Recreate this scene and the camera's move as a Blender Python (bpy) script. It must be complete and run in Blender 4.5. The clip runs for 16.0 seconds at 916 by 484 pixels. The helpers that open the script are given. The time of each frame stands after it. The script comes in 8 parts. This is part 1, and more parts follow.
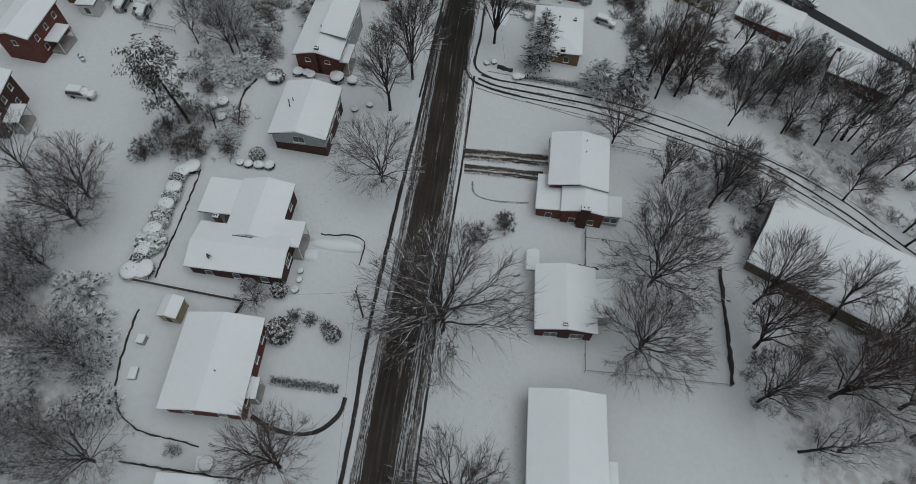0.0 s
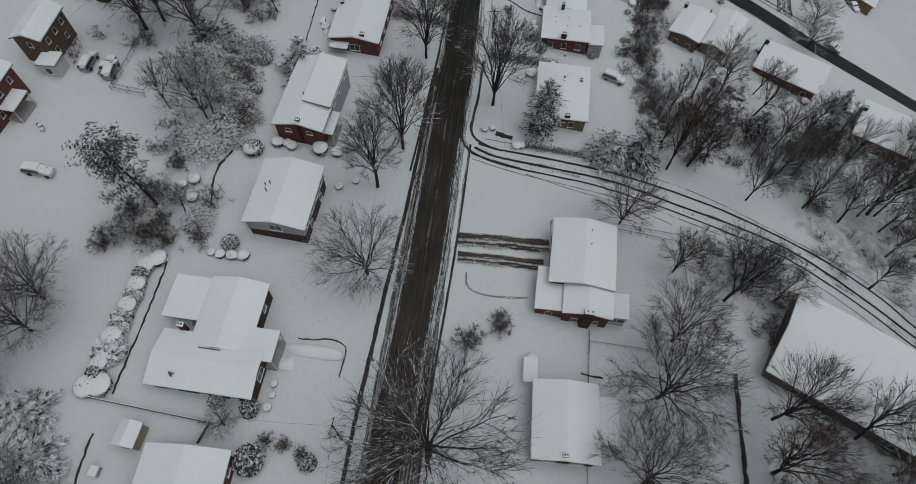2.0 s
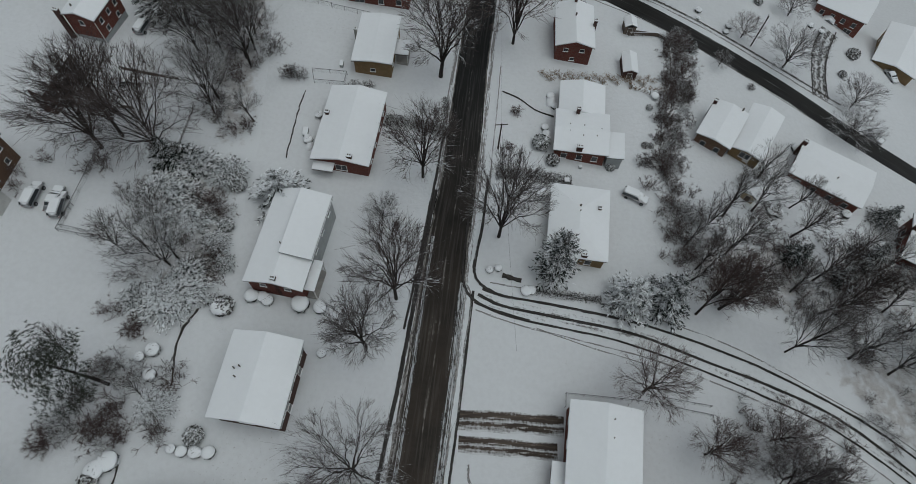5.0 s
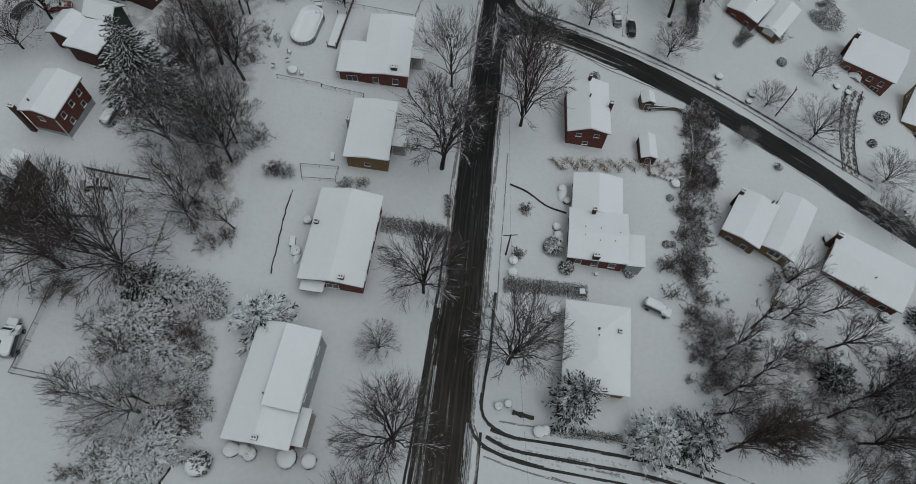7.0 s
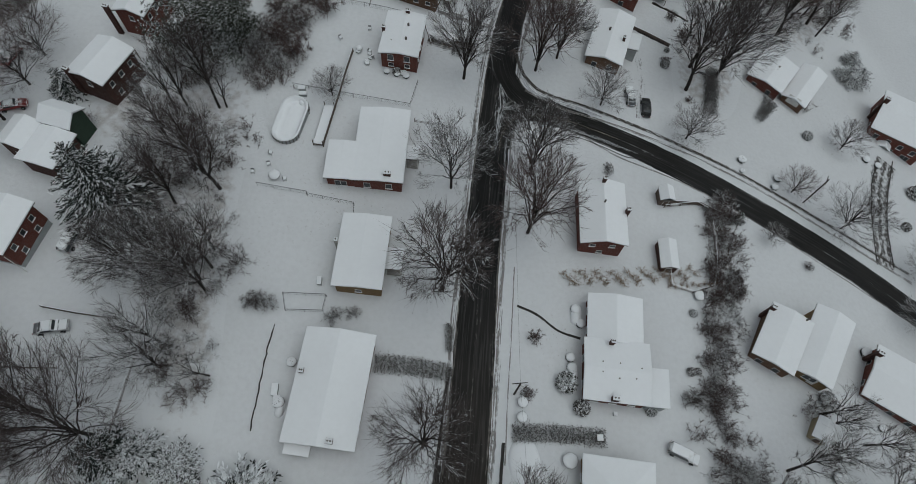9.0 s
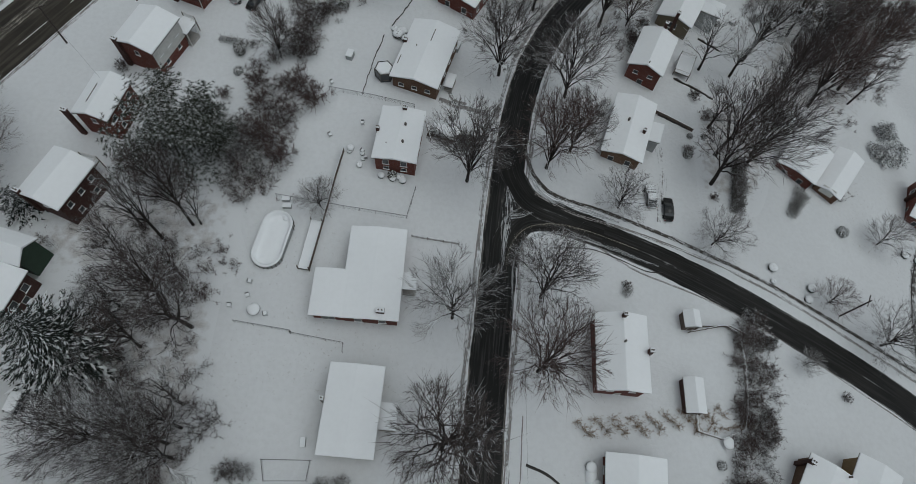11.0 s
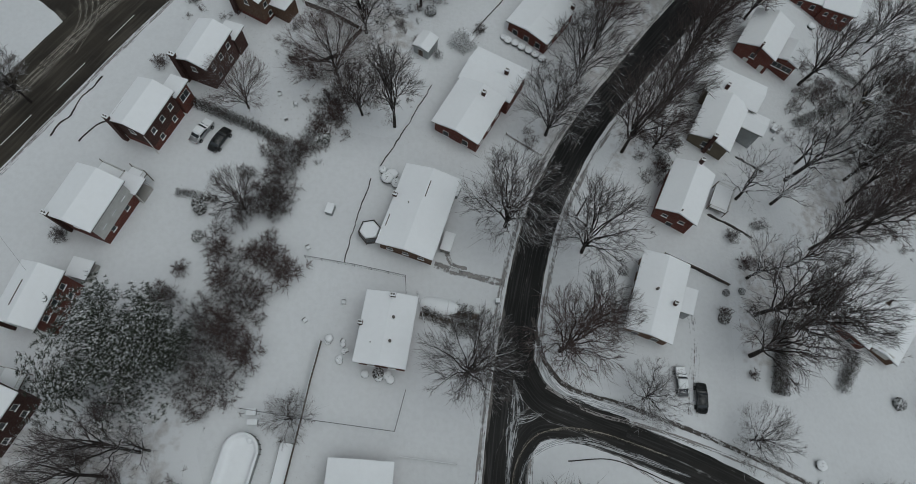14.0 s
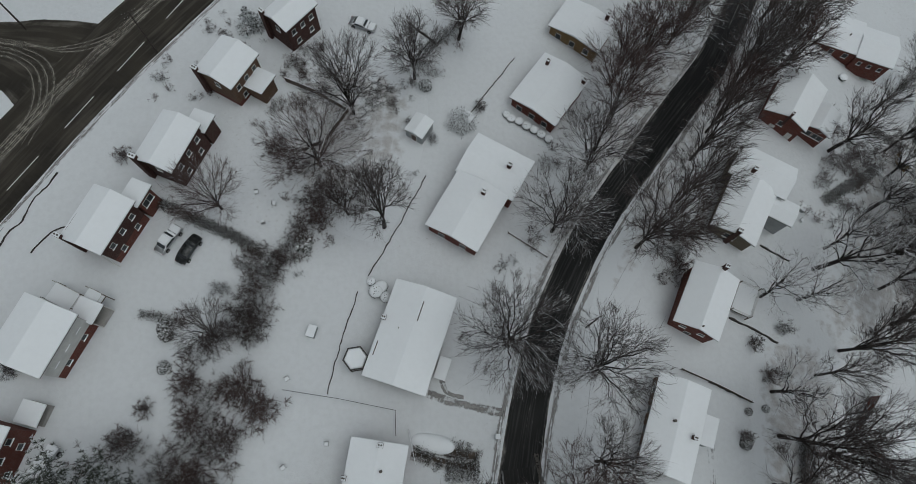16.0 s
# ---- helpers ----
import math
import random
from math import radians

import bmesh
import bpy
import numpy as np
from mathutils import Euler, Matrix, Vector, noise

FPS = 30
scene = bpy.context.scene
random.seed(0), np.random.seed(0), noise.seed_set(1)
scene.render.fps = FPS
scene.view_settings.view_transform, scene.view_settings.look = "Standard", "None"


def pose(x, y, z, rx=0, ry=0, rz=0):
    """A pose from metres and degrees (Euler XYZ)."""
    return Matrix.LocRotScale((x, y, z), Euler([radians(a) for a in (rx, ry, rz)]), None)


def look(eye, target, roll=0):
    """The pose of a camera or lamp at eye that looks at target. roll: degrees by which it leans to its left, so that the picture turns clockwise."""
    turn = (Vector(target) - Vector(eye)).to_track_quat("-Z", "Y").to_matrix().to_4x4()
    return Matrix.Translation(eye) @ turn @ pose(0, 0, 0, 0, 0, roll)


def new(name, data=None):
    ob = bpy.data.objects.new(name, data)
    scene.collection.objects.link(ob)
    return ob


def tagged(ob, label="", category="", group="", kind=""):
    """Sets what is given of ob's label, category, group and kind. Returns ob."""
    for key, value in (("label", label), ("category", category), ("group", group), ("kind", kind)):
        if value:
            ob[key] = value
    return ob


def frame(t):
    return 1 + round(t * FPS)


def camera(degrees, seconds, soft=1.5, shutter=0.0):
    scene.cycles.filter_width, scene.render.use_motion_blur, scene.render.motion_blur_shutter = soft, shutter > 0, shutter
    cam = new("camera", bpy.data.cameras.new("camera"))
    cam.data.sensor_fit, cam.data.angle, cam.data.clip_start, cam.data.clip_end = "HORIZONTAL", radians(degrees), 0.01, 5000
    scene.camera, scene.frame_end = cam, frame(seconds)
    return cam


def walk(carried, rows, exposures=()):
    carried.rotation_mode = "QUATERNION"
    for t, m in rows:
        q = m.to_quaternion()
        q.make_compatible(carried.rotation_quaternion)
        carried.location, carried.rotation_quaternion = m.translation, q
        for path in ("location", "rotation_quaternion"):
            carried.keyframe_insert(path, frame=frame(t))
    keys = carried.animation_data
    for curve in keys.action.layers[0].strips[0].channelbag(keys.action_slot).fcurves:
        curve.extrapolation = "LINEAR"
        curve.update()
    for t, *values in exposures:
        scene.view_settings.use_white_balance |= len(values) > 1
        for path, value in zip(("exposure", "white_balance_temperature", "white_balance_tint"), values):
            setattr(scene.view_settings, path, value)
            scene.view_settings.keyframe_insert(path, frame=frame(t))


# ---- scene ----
cam = camera(73.70, 16.0, soft=0.55)
ROWS = [
    (0.0, 0.00, 0.00, 92.88, -0.40, -59.63, -1.28),
    (0.5, 0.52, 4.82, 93.05, -0.23, -59.97, -1.35),
    (1.0, 0.95, 9.67, 93.25, -0.04, -60.31, -1.41),
    (1.5, 1.24, 14.52, 93.50, 0.12, -60.65, -1.47),
    (2.0, 1.42, 19.42, 93.80, 0.24, -61.00, -1.52),
    (2.5, 1.49, 24.41, 94.14, 0.33, -61.36, -1.57),
    (3.0, 1.48, 29.50, 94.46, 0.40, -61.71, -1.63),
    (3.5, 1.37, 34.64, 94.76, 0.43, -62.05, -1.68),
    (4.0, 1.20, 39.83, 95.09, 0.44, -62.37, -1.74),
    (6.5, -0.64, 67.27, 95.01, 0.13, -63.53, -2.21),
    (7.0, -0.90, 73.04, 95.01, 0.04, -63.75, -2.24),
    (7.5, -1.11, 78.87, 95.02, -0.10, -63.98, -2.25),
    (8.0, -1.25, 84.80, 95.02, -0.31, -64.20, -2.26),
    (8.5, -1.41, 90.81, 94.96, -0.48, -64.43, -2.26),
    (9.0, -1.58, 96.90, 94.86, -0.58, -64.65, -2.29),
    (11.5, -1.76, 128.60, 94.33, -0.20, -66.51, -2.50),
    (12.0, -1.56, 134.95, 94.20, -0.12, -67.00, -2.46),
    (12.5, -1.36, 141.26, 94.06, -0.04, -67.52, -2.41),
    (13.0, -1.15, 147.51, 93.85, 0.04, -68.08, -2.36),
    (13.5, -0.95, 153.77, 93.54, 0.12, -68.66, -2.31),
    (14.0, -0.77, 159.98, 93.15, 0.20, -69.27, -2.27),
    (14.5, -0.59, 166.09, 92.71, 0.28, -69.91, -2.24),
    (15.0, -0.39, 172.06, 92.25, 0.34, -70.59, -2.22),
    (15.5, -0.20, 177.89, 91.74, 0.40, -71.31, -2.18),
    (16.0, 0.00, 183.60, 91.19, 0.47, -72.06, -2.16),
]
walk(cam, [(t, pose(x, y, z, 90 + pitch, roll, yaw)) for t, x, y, z, yaw, pitch, roll in ROWS], [(0.0, -0.56, 6120, 3), (16.0, -0.56, 6120, 3)])

# ---- daylight: an overcast winter sky, with a faint broad sun behind the cloud ----
world = bpy.data.worlds.new("world")
scene.world = world
world.use_nodes = True
wn, wl = world.node_tree.nodes, world.node_tree.links
sky = wn.new("ShaderNodeTexSky")
sky.sky_type, sky.sun_disc = 'NISHITA', False
sky.sun_elevation, sky.sun_rotation = radians(75), radians(110)
sky.air_density, sky.dust_density, sky.ozone_density = 1.0, 4.0, 1.0
hsv = wn.new("ShaderNodeHueSaturation")
hsv.inputs["Saturation"].default_value = 0.25
wl.new(sky.outputs[0], hsv.inputs["Color"])
wl.new(hsv.outputs[0], wn["Background"].inputs["Color"])
wn["Background"].inputs["Strength"].default_value = 0.10
sun_data = bpy.data.lights.new("sun", 'SUN')
sun_data.energy, sun_data.angle, sun_data.color = 0.7, radians(90), (1.0, 0.97, 0.93)
sun = new("sun", sun_data)
sun.matrix_world = look((0, 0, 300), (-14, 16, 232))

# ---- lie of the land ----


def gz(x, y):
    """Height of the ground: it falls to the east and, less, to the north."""
    u = max(-119.0, min(119.0, x)) / 50
    v = (max(-22.0, min(292.0, y)) - 100) / 80
    return 7.98 - 4.59 * u - 2.26 * v - 0.87 * u * u - 1.34 * u * v - 0.32 * v * v - 1.29 * u * u * v + 0.33 * u * v * v - 0.39 * u ** 3


# ---- materials ----


def mat(name, rough=0.8, metal=0.0, spec=0.3):
    m = bpy.data.materials.new(name)
    m.use_nodes = True
    b = m.node_tree.nodes["Principled BSDF"]
    b.inputs["Roughness"].default_value = rough
    b.inputs["Metallic"].default_value = metal
    b.inputs["Specular IOR Level"].default_value = spec
    return m, m.node_tree.nodes, m.node_tree.links, b


def noise_tex(n, l, scale, detail=4.0, coord="Object", stretch=None):
    tc = n.new("ShaderNodeTexCoord")
    src = tc.outputs[coord]
    if stretch:
        mp = n.new("ShaderNodeMapping")
        mp.inputs["Scale"].default_value = stretch
        l.new(src, mp.inputs[0])
        src = mp.outputs[0]
    t = n.new("ShaderNodeTexNoise")
    t.inputs["Scale"].default_value, t.inputs["Detail"].default_value = scale, detail
    l.new(src, t.inputs["Vector"])
    return t.outputs["Fac"]


def ramp(n, l, fac, stops):
    r = n.new("ShaderNodeValToRGB")
    while len(r.color_ramp.elements) < len(stops):
        r.color_ramp.elements.new(0.5)
    for e, (p, c) in zip(r.color_ramp.elements, stops):
        e.position, e.color = p, (*c, 1) if len(c) == 3 else (c[0], c[0], c[0], 1)
    l.new(fac, r.inputs[0])
    return r.outputs[0]


def mixc(n, l, fac, a, b, mode='MIX'):
    m = n.new("ShaderNodeMix")
    m.data_type, m.blend_type = 'RGBA', mode
    for sock, v in ((m.inputs[0], fac), (m.inputs[6], a), (m.inputs[7], b)):
        if isinstance(v, (int, float)):
            sock.default_value = v
        elif isinstance(v, tuple):
            sock.default_value = (*v, 1)
        else:
            l.new(v, sock)
    return m.outputs[2]


def bump(n, l, b, h, strength, dist):
    k = n.new("ShaderNodeBump")
    k.inputs["Strength"].default_value, k.inputs["Distance"].default_value = strength, dist
    l.new(h, k.inputs["Height"])
    l.new(k.outputs[0], b.inputs["Normal"])


def up_mask(n, l, lo, hi, fac=None):
    """1 where a face looks up: where snow lies."""
    g = n.new("ShaderNodeNewGeometry")
    s = n.new("ShaderNodeSeparateXYZ")
    l.new(g.outputs["Normal"], s.inputs[0])
    v = s.outputs["Z"]
    if fac is not None:
        a = n.new("ShaderNodeMath")
        a.operation = 'MULTIPLY_ADD'
        a.inputs[1].default_value, a.inputs[2].default_value = 1.2, -0.6
        l.new(fac, a.inputs[0])
        c = n.new("ShaderNodeMath")
        l.new(a.outputs[0], c.inputs[0])
        l.new(v, c.inputs[1])
        v = c.outputs[0]
    return ramp(n, l, v, [(lo, (0,)), (hi, (1,))])


SNOW = (0.855, 0.875, 0.895)


def snow_material(name, lumps, tone=1.0, patchy=0.0, patch_col=(0.3, 0.26, 0.2), mottle=0.3):
    m, n, l, b = mat(name, 0.75, 0, 0.2)
    f1, f2, f3 = noise_tex(n, l, 0.06, 5), noise_tex(n, l, 1.4, 6), noise_tex(n, l, 9.0, 3)
    c = ramp(n, l, f1, [(0.3, tuple(v * tone * 0.93 for v in SNOW)), (0.7, tuple(v * tone for v in SNOW))])
    c = mixc(n, l, ramp(n, l, f2, [(0.25, (mottle,)), (0.62, (0.0,))]), c, (0.66 * tone, 0.67 * tone, 0.68 * tone))
    if patchy:
        p = noise_tex(n, l, 2.4, 8)
        q = noise_tex(n, l, 0.045, 3)
        mk = n.new("ShaderNodeMath")
        mk.operation = 'MULTIPLY'
        l.new(ramp(n, l, p, [(0.66 - patchy, (0,)), (0.76, (1,))]), mk.inputs[0])
        l.new(ramp(n, l, q, [(0.56, (0,)), (0.7, (1,))]), mk.inputs[1])
        c = mixc(n, l, mk.outputs[0], c, patch_col)
    l.new(c, b.inputs["Base Color"])
    h = mixc(n, l, 0.3, f2, f3)
    bump(n, l, b, h, 0.5, lumps)
    return m


M_GROUND = snow_material("snow_ground", 0.18, 0.815, 0.04, (0.40, 0.385, 0.37))
M_SNOW = snow_material("snow_cover", 0.02, mottle=0.12)


def plain(name, col, var=0.25, scale=2.0, rough=0.8, metal=0.0, spec=0.3, fine=20.0, bumpd=0.01):
    m, n, l, b = mat(name, rough, metal, spec)
    dark = tuple(c * (1 - var) for c in col)
    lite = tuple(min(1, c * (1 + var)) for c in col)
    f, g = noise_tex(n, l, scale, 5), noise_tex(n, l, fine, 3)
    c = ramp(n, l, f, [(0.3, dark), (0.7, lite)])
    c = mixc(n, l, 0.25, c, ramp(n, l, g, [(0.3, dark), (0.7, lite)]))
    l.new(c, b.inputs["Base Color"])
    bump(n, l, b, g, 0.3, bumpd)
    return m


def brick_material(name, c1, c2, mortar=(0.32, 0.30, 0.28)):
    m, n, l, b = mat(name, 0.85, 0, 0.25)
    tc = n.new("ShaderNodeTexCoord")
    sx = n.new("ShaderNodeSeparateXYZ")
    l.new(tc.outputs["Object"], sx.inputs[0])
    ad = n.new("ShaderNodeMath")
    l.new(sx.outputs["X"], ad.inputs[0])
    l.new(sx.outputs["Y"], ad.inputs[1])
    cb = n.new("ShaderNodeCombineXYZ")
    l.new(ad.outputs[0], cb.inputs["X"])
    l.new(sx.outputs["Z"], cb.inputs["Y"])
    t = n.new("ShaderNodeTexBrick")
    t.inputs["Scale"].default_value = 1.0
    t.inputs["Brick Width"].default_value, t.inputs["Row Height"].default_value = 0.23, 0.075
    t.inputs["Mortar Size"].default_value = 0.008
    t.inputs["Color1"].default_value, t.inputs["Color2"].default_value = (*c1, 1), (*c2, 1)
    t.inputs["Mortar"].default_value = (*mortar, 1)
    l.new(cb.outputs[0], t.inputs["Vector"])
    c = mixc(n, l, ramp(n, l, noise_tex(n, l, 0.9, 5), [(0.35, (0.0,)), (0.75, (0.45,))]), t.outputs["Color"], tuple(v * 0.55 for v in c1))
    l.new(c, b.inputs["Base Color"])
    bump(n, l, b, t.outputs["Fac"], -0.4, 0.01)
    return m


def siding_material(name, col, step=0.2):
    m, n, l, b = mat(name, 0.6, 0, 0.3)
    tc = n.new("ShaderNodeTexCoord")
    w = n.new("ShaderNodeTexWave")
    w.wave_type, w.bands_direction, w.wave_profile = 'BANDS', 'Z', 'SAW'
    w.inputs["Scale"].default_value = 0.31 / step
    l.new(tc.outputs["Object"], w.inputs["Vector"])
    d = tuple(v * 0.8 for v in col)
    c = ramp(n, l, noise_tex(n, l, 0.8, 5), [(0.3, d), (0.7, col)])
    c = mixc(n, l, ramp(n, l, w.outputs["Fac"], [(0.0, (0.35,)), (0.12, (0.0,))]), c, tuple(v * 0.5 for v in col))
    l.new(c, b.inputs["Base Color"])
    bump(n, l, b, w.outputs["Fac"], 0.4, 0.02)
    return m


M_BRICK = brick_material("brick_red", (0.155, 0.045, 0.032), (0.115, 0.034, 0.026), (0.16, 0.11, 0.095))
M_BRICK_DARK = brick_material("brick_dark", (0.075, 0.032, 0.026), (0.055, 0.026, 0.022), (0.1, 0.075, 0.065))
M_BRICK_BROWN = brick_material("brick_brown", (0.15, 0.085, 0.055), (0.115, 0.068, 0.045), (0.17, 0.13, 0.10))
M_BRICK_TAN = brick_material("brick_tan", (0.24, 0.16, 0.075), (0.19, 0.125, 0.06), (0.22, 0.17, 0.11))
M_SIDE_WHITE = siding_material("siding_white", (0.62, 0.62, 0.60))
M_SIDE_GREY = siding_material("siding_grey", (0.36, 0.38, 0.38))
M_SIDE_TAN = siding_material("siding_tan", (0.38, 0.31, 0.20))
M_SIDE_OLIVE = siding_material("siding_olive", (0.15, 0.125, 0.085))
M_SIDE_GREEN = siding_material("siding_green", (0.028, 0.055, 0.034))
M_TRIM = plain("white_trim", (0.62, 0.62, 0.60), 0.12)
M_FASCIA = plain("dark_fascia", (0.12, 0.105, 0.095), 0.3)
M_GLASS, _n, _l, _b = mat("window_glass", 0.12, 0, 0.6)
_b.inputs["Base Color"].default_value = (0.045, 0.05, 0.055, 1)
M_WOOD = plain("weathered_wood", (0.11, 0.085, 0.07), 0.4, 1.5)
M_POLE = plain("creosote_pole", (0.055, 0.045, 0.04), 0.35, 2.0)
M_STEEL = plain("galvanised_steel", (0.30, 0.30, 0.30), 0.15, 1.0, 0.45, 0.7)
M_CONCRETE = plain("concrete", (0.34, 0.33, 0.31), 0.2, 0.8)
M_RUBBER = plain("tyre_rubber", (0.02, 0.02, 0.02), 0.2, 8.0, 0.7)


def carriageway_material(name, base, slush, snow_amount, centre, brown, further=None, grain=(18.0, 0.10), edge=0.0, film=""):
    """Wet asphalt, with slush and snow left in long streaks along the wheels' way. edge: how far the verge's snow
    breaks in, as a share of the width. film: "dark" or "light" for a broken layer of that kind through which the ground shows."""
    m, n, l, b = mat(name, 0.7, 0, 0.12)
    tc = n.new("ShaderNodeTexCoord")
    sp = n.new("ShaderNodeSeparateXYZ")
    l.new(tc.outputs["UV"], sp.inputs[0])
    long = noise_tex(n, l, 1.0, 4, "UV", (grain[0], grain[1], 1))
    short = noise_tex(n, l, 1.0, 6, "UV", (grain[0] * 0.7, grain[1] * 9, 1))
    streak = mixc(n, l, 0.35, long, short)
    patch = noise_tex(n, l, 1.0, 5, "UV", (1.6, 0.16, 1))
    fine = noise_tex(n, l, 1.0, 6, "UV", (6.0, 2.0, 1))
    c = ramp(n, l, patch, [(0.35, base), (0.65, brown)])
    c = mixc(n, l, ramp(n, l, long, [(0.48, (0.0,)), (0.66, (0.85,))]), c, tuple(v * 3.2 for v in base))
    c = mixc(n, l, ramp(n, l, fine, [(0.35, (0.0,)), (0.8, (0.5,))]), c, tuple(v * 1.9 for v in base))
    if further:
        # the salted lane turns darker along its way north
        so = n.new("ShaderNodeSeparateXYZ")
        l.new(tc.outputs["Object"], so.inputs[0])
        mr = n.new("ShaderNodeMapRange")
        mr.inputs["From Min"].default_value, mr.inputs["From Max"].default_value = 70, 130
        l.new(so.outputs["Y"], mr.inputs["Value"])
        dark = ramp(n, l, patch, [(0.35, further), (0.65, tuple(v * 1.6 for v in further))])
        dark = mixc(n, l, ramp(n, l, long, [(0.48, (0.0,)), (0.66, (0.85,))]), dark, tuple(v * 3.6 for v in further))
        c = mixc(n, l, mr.outputs["Result"], c, dark)
    prof = ramp(n, l, sp.outputs["X"], centre)

    def plus(a, k, d):
        q = n.new("ShaderNodeMath")
        q.operation = 'MULTIPLY_ADD'
        q.inputs[1].default_value = k
        l.new(a, q.inputs[0])
        l.new(d, q.inputs[2])
        return q.outputs[0]

    k = ramp(n, l, plus(patch, 0.3, plus(streak, 1.0, prof)), [(0.88 - snow_amount, (0,)), (0.97 - snow_amount, (0.5,)), (1.12 - snow_amount, (1,))])
    alpha = None
    if film == "light":
        c, alpha = mixc(n, l, fine, slush, tuple(v * 0.8 for v in slush)), k
    elif film == "dark":
        alpha = ramp(n, l, k, [(0.0, (1,)), (0.75, (0,))])
    else:
        c = mixc(n, l, k, c, slush)
    if edge:
        rim = ramp(n, l, sp.outputs["X"], [(0.0, (1,)), (edge, (0,)), (1 - edge, (0,)), (1.0, (1,))])
        alpha = ramp(n, l, plus(short, 0.8, plus(long, 0.9, rim)), [(1.18, (1,)), (1.34, (0.45,)), (1.55, (0,))])
    if alpha is not None:
        l.new(alpha, b.inputs["Alpha"])
    l.new(c, b.inputs["Base Color"])
    l.new(ramp(n, l, k, [(0, (0.5,)), (1, (0.85,))]), b.inputs["Roughness"])
    bump(n, l, b, fine, 0.4, 0.02)
    return m


# across the road u runs from 0 to 1: snowy edges, a worn middle
WORN = [(0.0, (0.26,)), (0.10, (0.10,)), (0.24, (0.0,)), (0.42, (0.05,)), (0.5, (0.15,)), (0.58, (0.05,)), (0.78, (0.0,)), (0.9, (0.10,)), (1.0, (0.26,))]
M_ROAD_SLUSH = carriageway_material("slushy_asphalt", (0.022, 0.0185, 0.0155), (0.25, 0.235, 0.215), 0.05, WORN, (0.042, 0.032, 0.025), (0.0125, 0.0122, 0.012), edge=0.16)
M_ROAD_WET = carriageway_material("wet_asphalt", (0.0120, 0.0118, 0.0115), (0.28, 0.28, 0.28), 0.03, WORN, (0.022, 0.0205, 0.019), edge=0.16)
M_ROAD_WEST = carriageway_material("salted_asphalt", (0.026, 0.023, 0.019), (0.13, 0.12, 0.105), 0.03, [(0.0, (0.2,)), (0.06, (0.0,)), (0.3, (0.0,)), (0.36, (0.06,)), (0.42, (0.32,)), (0.48, (0.06,)), (0.7, (0.0,)), (0.95, (0.0,)), (1.0, (0.2,))], (0.045, 0.039, 0.030), grain=(16.0, 0.08), edge=0.07)
M_ROAD_SIDE = carriageway_material("salted_side_asphalt", (0.026, 0.023, 0.019), (0.13, 0.12, 0.105), 0.06, WORN, (0.045, 0.039, 0.030), grain=(14.0, 0.12), edge=0.05)
M_SALT = carriageway_material("salt_streaks", (0.05, 0.045, 0.038), (0.27, 0.25, 0.215), 0.22, [(0.0, (-0.25,)), (0.5, (0.15,)), (1.0, (-0.25,))], (0.08, 0.07, 0.06), grain=(3.5, 0.15), film="light")
M_TRACK = carriageway_material("wheel_track", (0.022, 0.020, 0.019), (0.6, 0.6, 0.6), 0.16, [(0.0, (0.42,)), (0.3, (0.0,)), (0.7, (0.0,)), (1.0, (0.42,))], (0.05, 0.046, 0.043), grain=(2.6, 0.2), film="dark")
M_TRACK_FAINT = carriageway_material("faint_track", (0.18, 0.17, 0.165), (0.6, 0.6, 0.6), 0.30, [(0.0, (0.42,)), (0.3, (0.0,)), (0.7, (0.0,)), (1.0, (0.42,))], (0.30, 0.29, 0.28), grain=(2.4, 0.25), film="dark")
M_DIRTY = carriageway_material("dirty_snow", (0.19, 0.18, 0.175), (0.6, 0.6, 0.6), 0.30, [(0.0, (0.4,)), (0.35, (0.0,)), (0.65, (0.0,)), (1.0, (0.4,))], (0.32, 0.305, 0.295), grain=(7.0, 0.16), film="dark")
M_WORN_SNOW = carriageway_material("worn_snow", (0.26, 0.25, 0.245), (0.6, 0.6, 0.6), 0.40, [(0.0, (0.4,)), (0.35, (0.0,)), (0.65, (0.0,)), (1.0, (0.4,))], (0.36, 0.35, 0.345), grain=(9.0, 0.2), film="dark")
M_RUTTED = carriageway_material("rutted_snow", (0.06, 0.056, 0.053), (0.6, 0.6, 0.6), 0.25, [(0.0, (0.2,)), (0.2, (0.0,)), (0.35, (0.14,)), (0.5, (0.0,)), (0.65, (0.14,)), (0.8, (0.0,)), (1.0, (0.2,))], (0.14, 0.13, 0.125), grain=(9.0, 0.9), film="dark")
M_GUTTER = carriageway_material("gritty_gutter", (0.045, 0.04, 0.037), (0.6, 0.6, 0.6), 0.22, [(0.0, (0.4,)), (0.3, (0.03,)), (0.7, (0.03,)), (1.0, (0.4,))], (0.12, 0.11, 0.10), grain=(4.0, 0.8), film="dark")
M_TRODDEN = carriageway_material("trodden_snow", (0.07, 0.065, 0.06), (0.62, 0.635, 0.65), 0.20, [(0.0, (-0.25,)), (0.3, (0.1,)), (0.7, (0.1,)), (1.0, (-0.25,))], (0.2, 0.19, 0.18), grain=(9.0, 0.10), film="light")
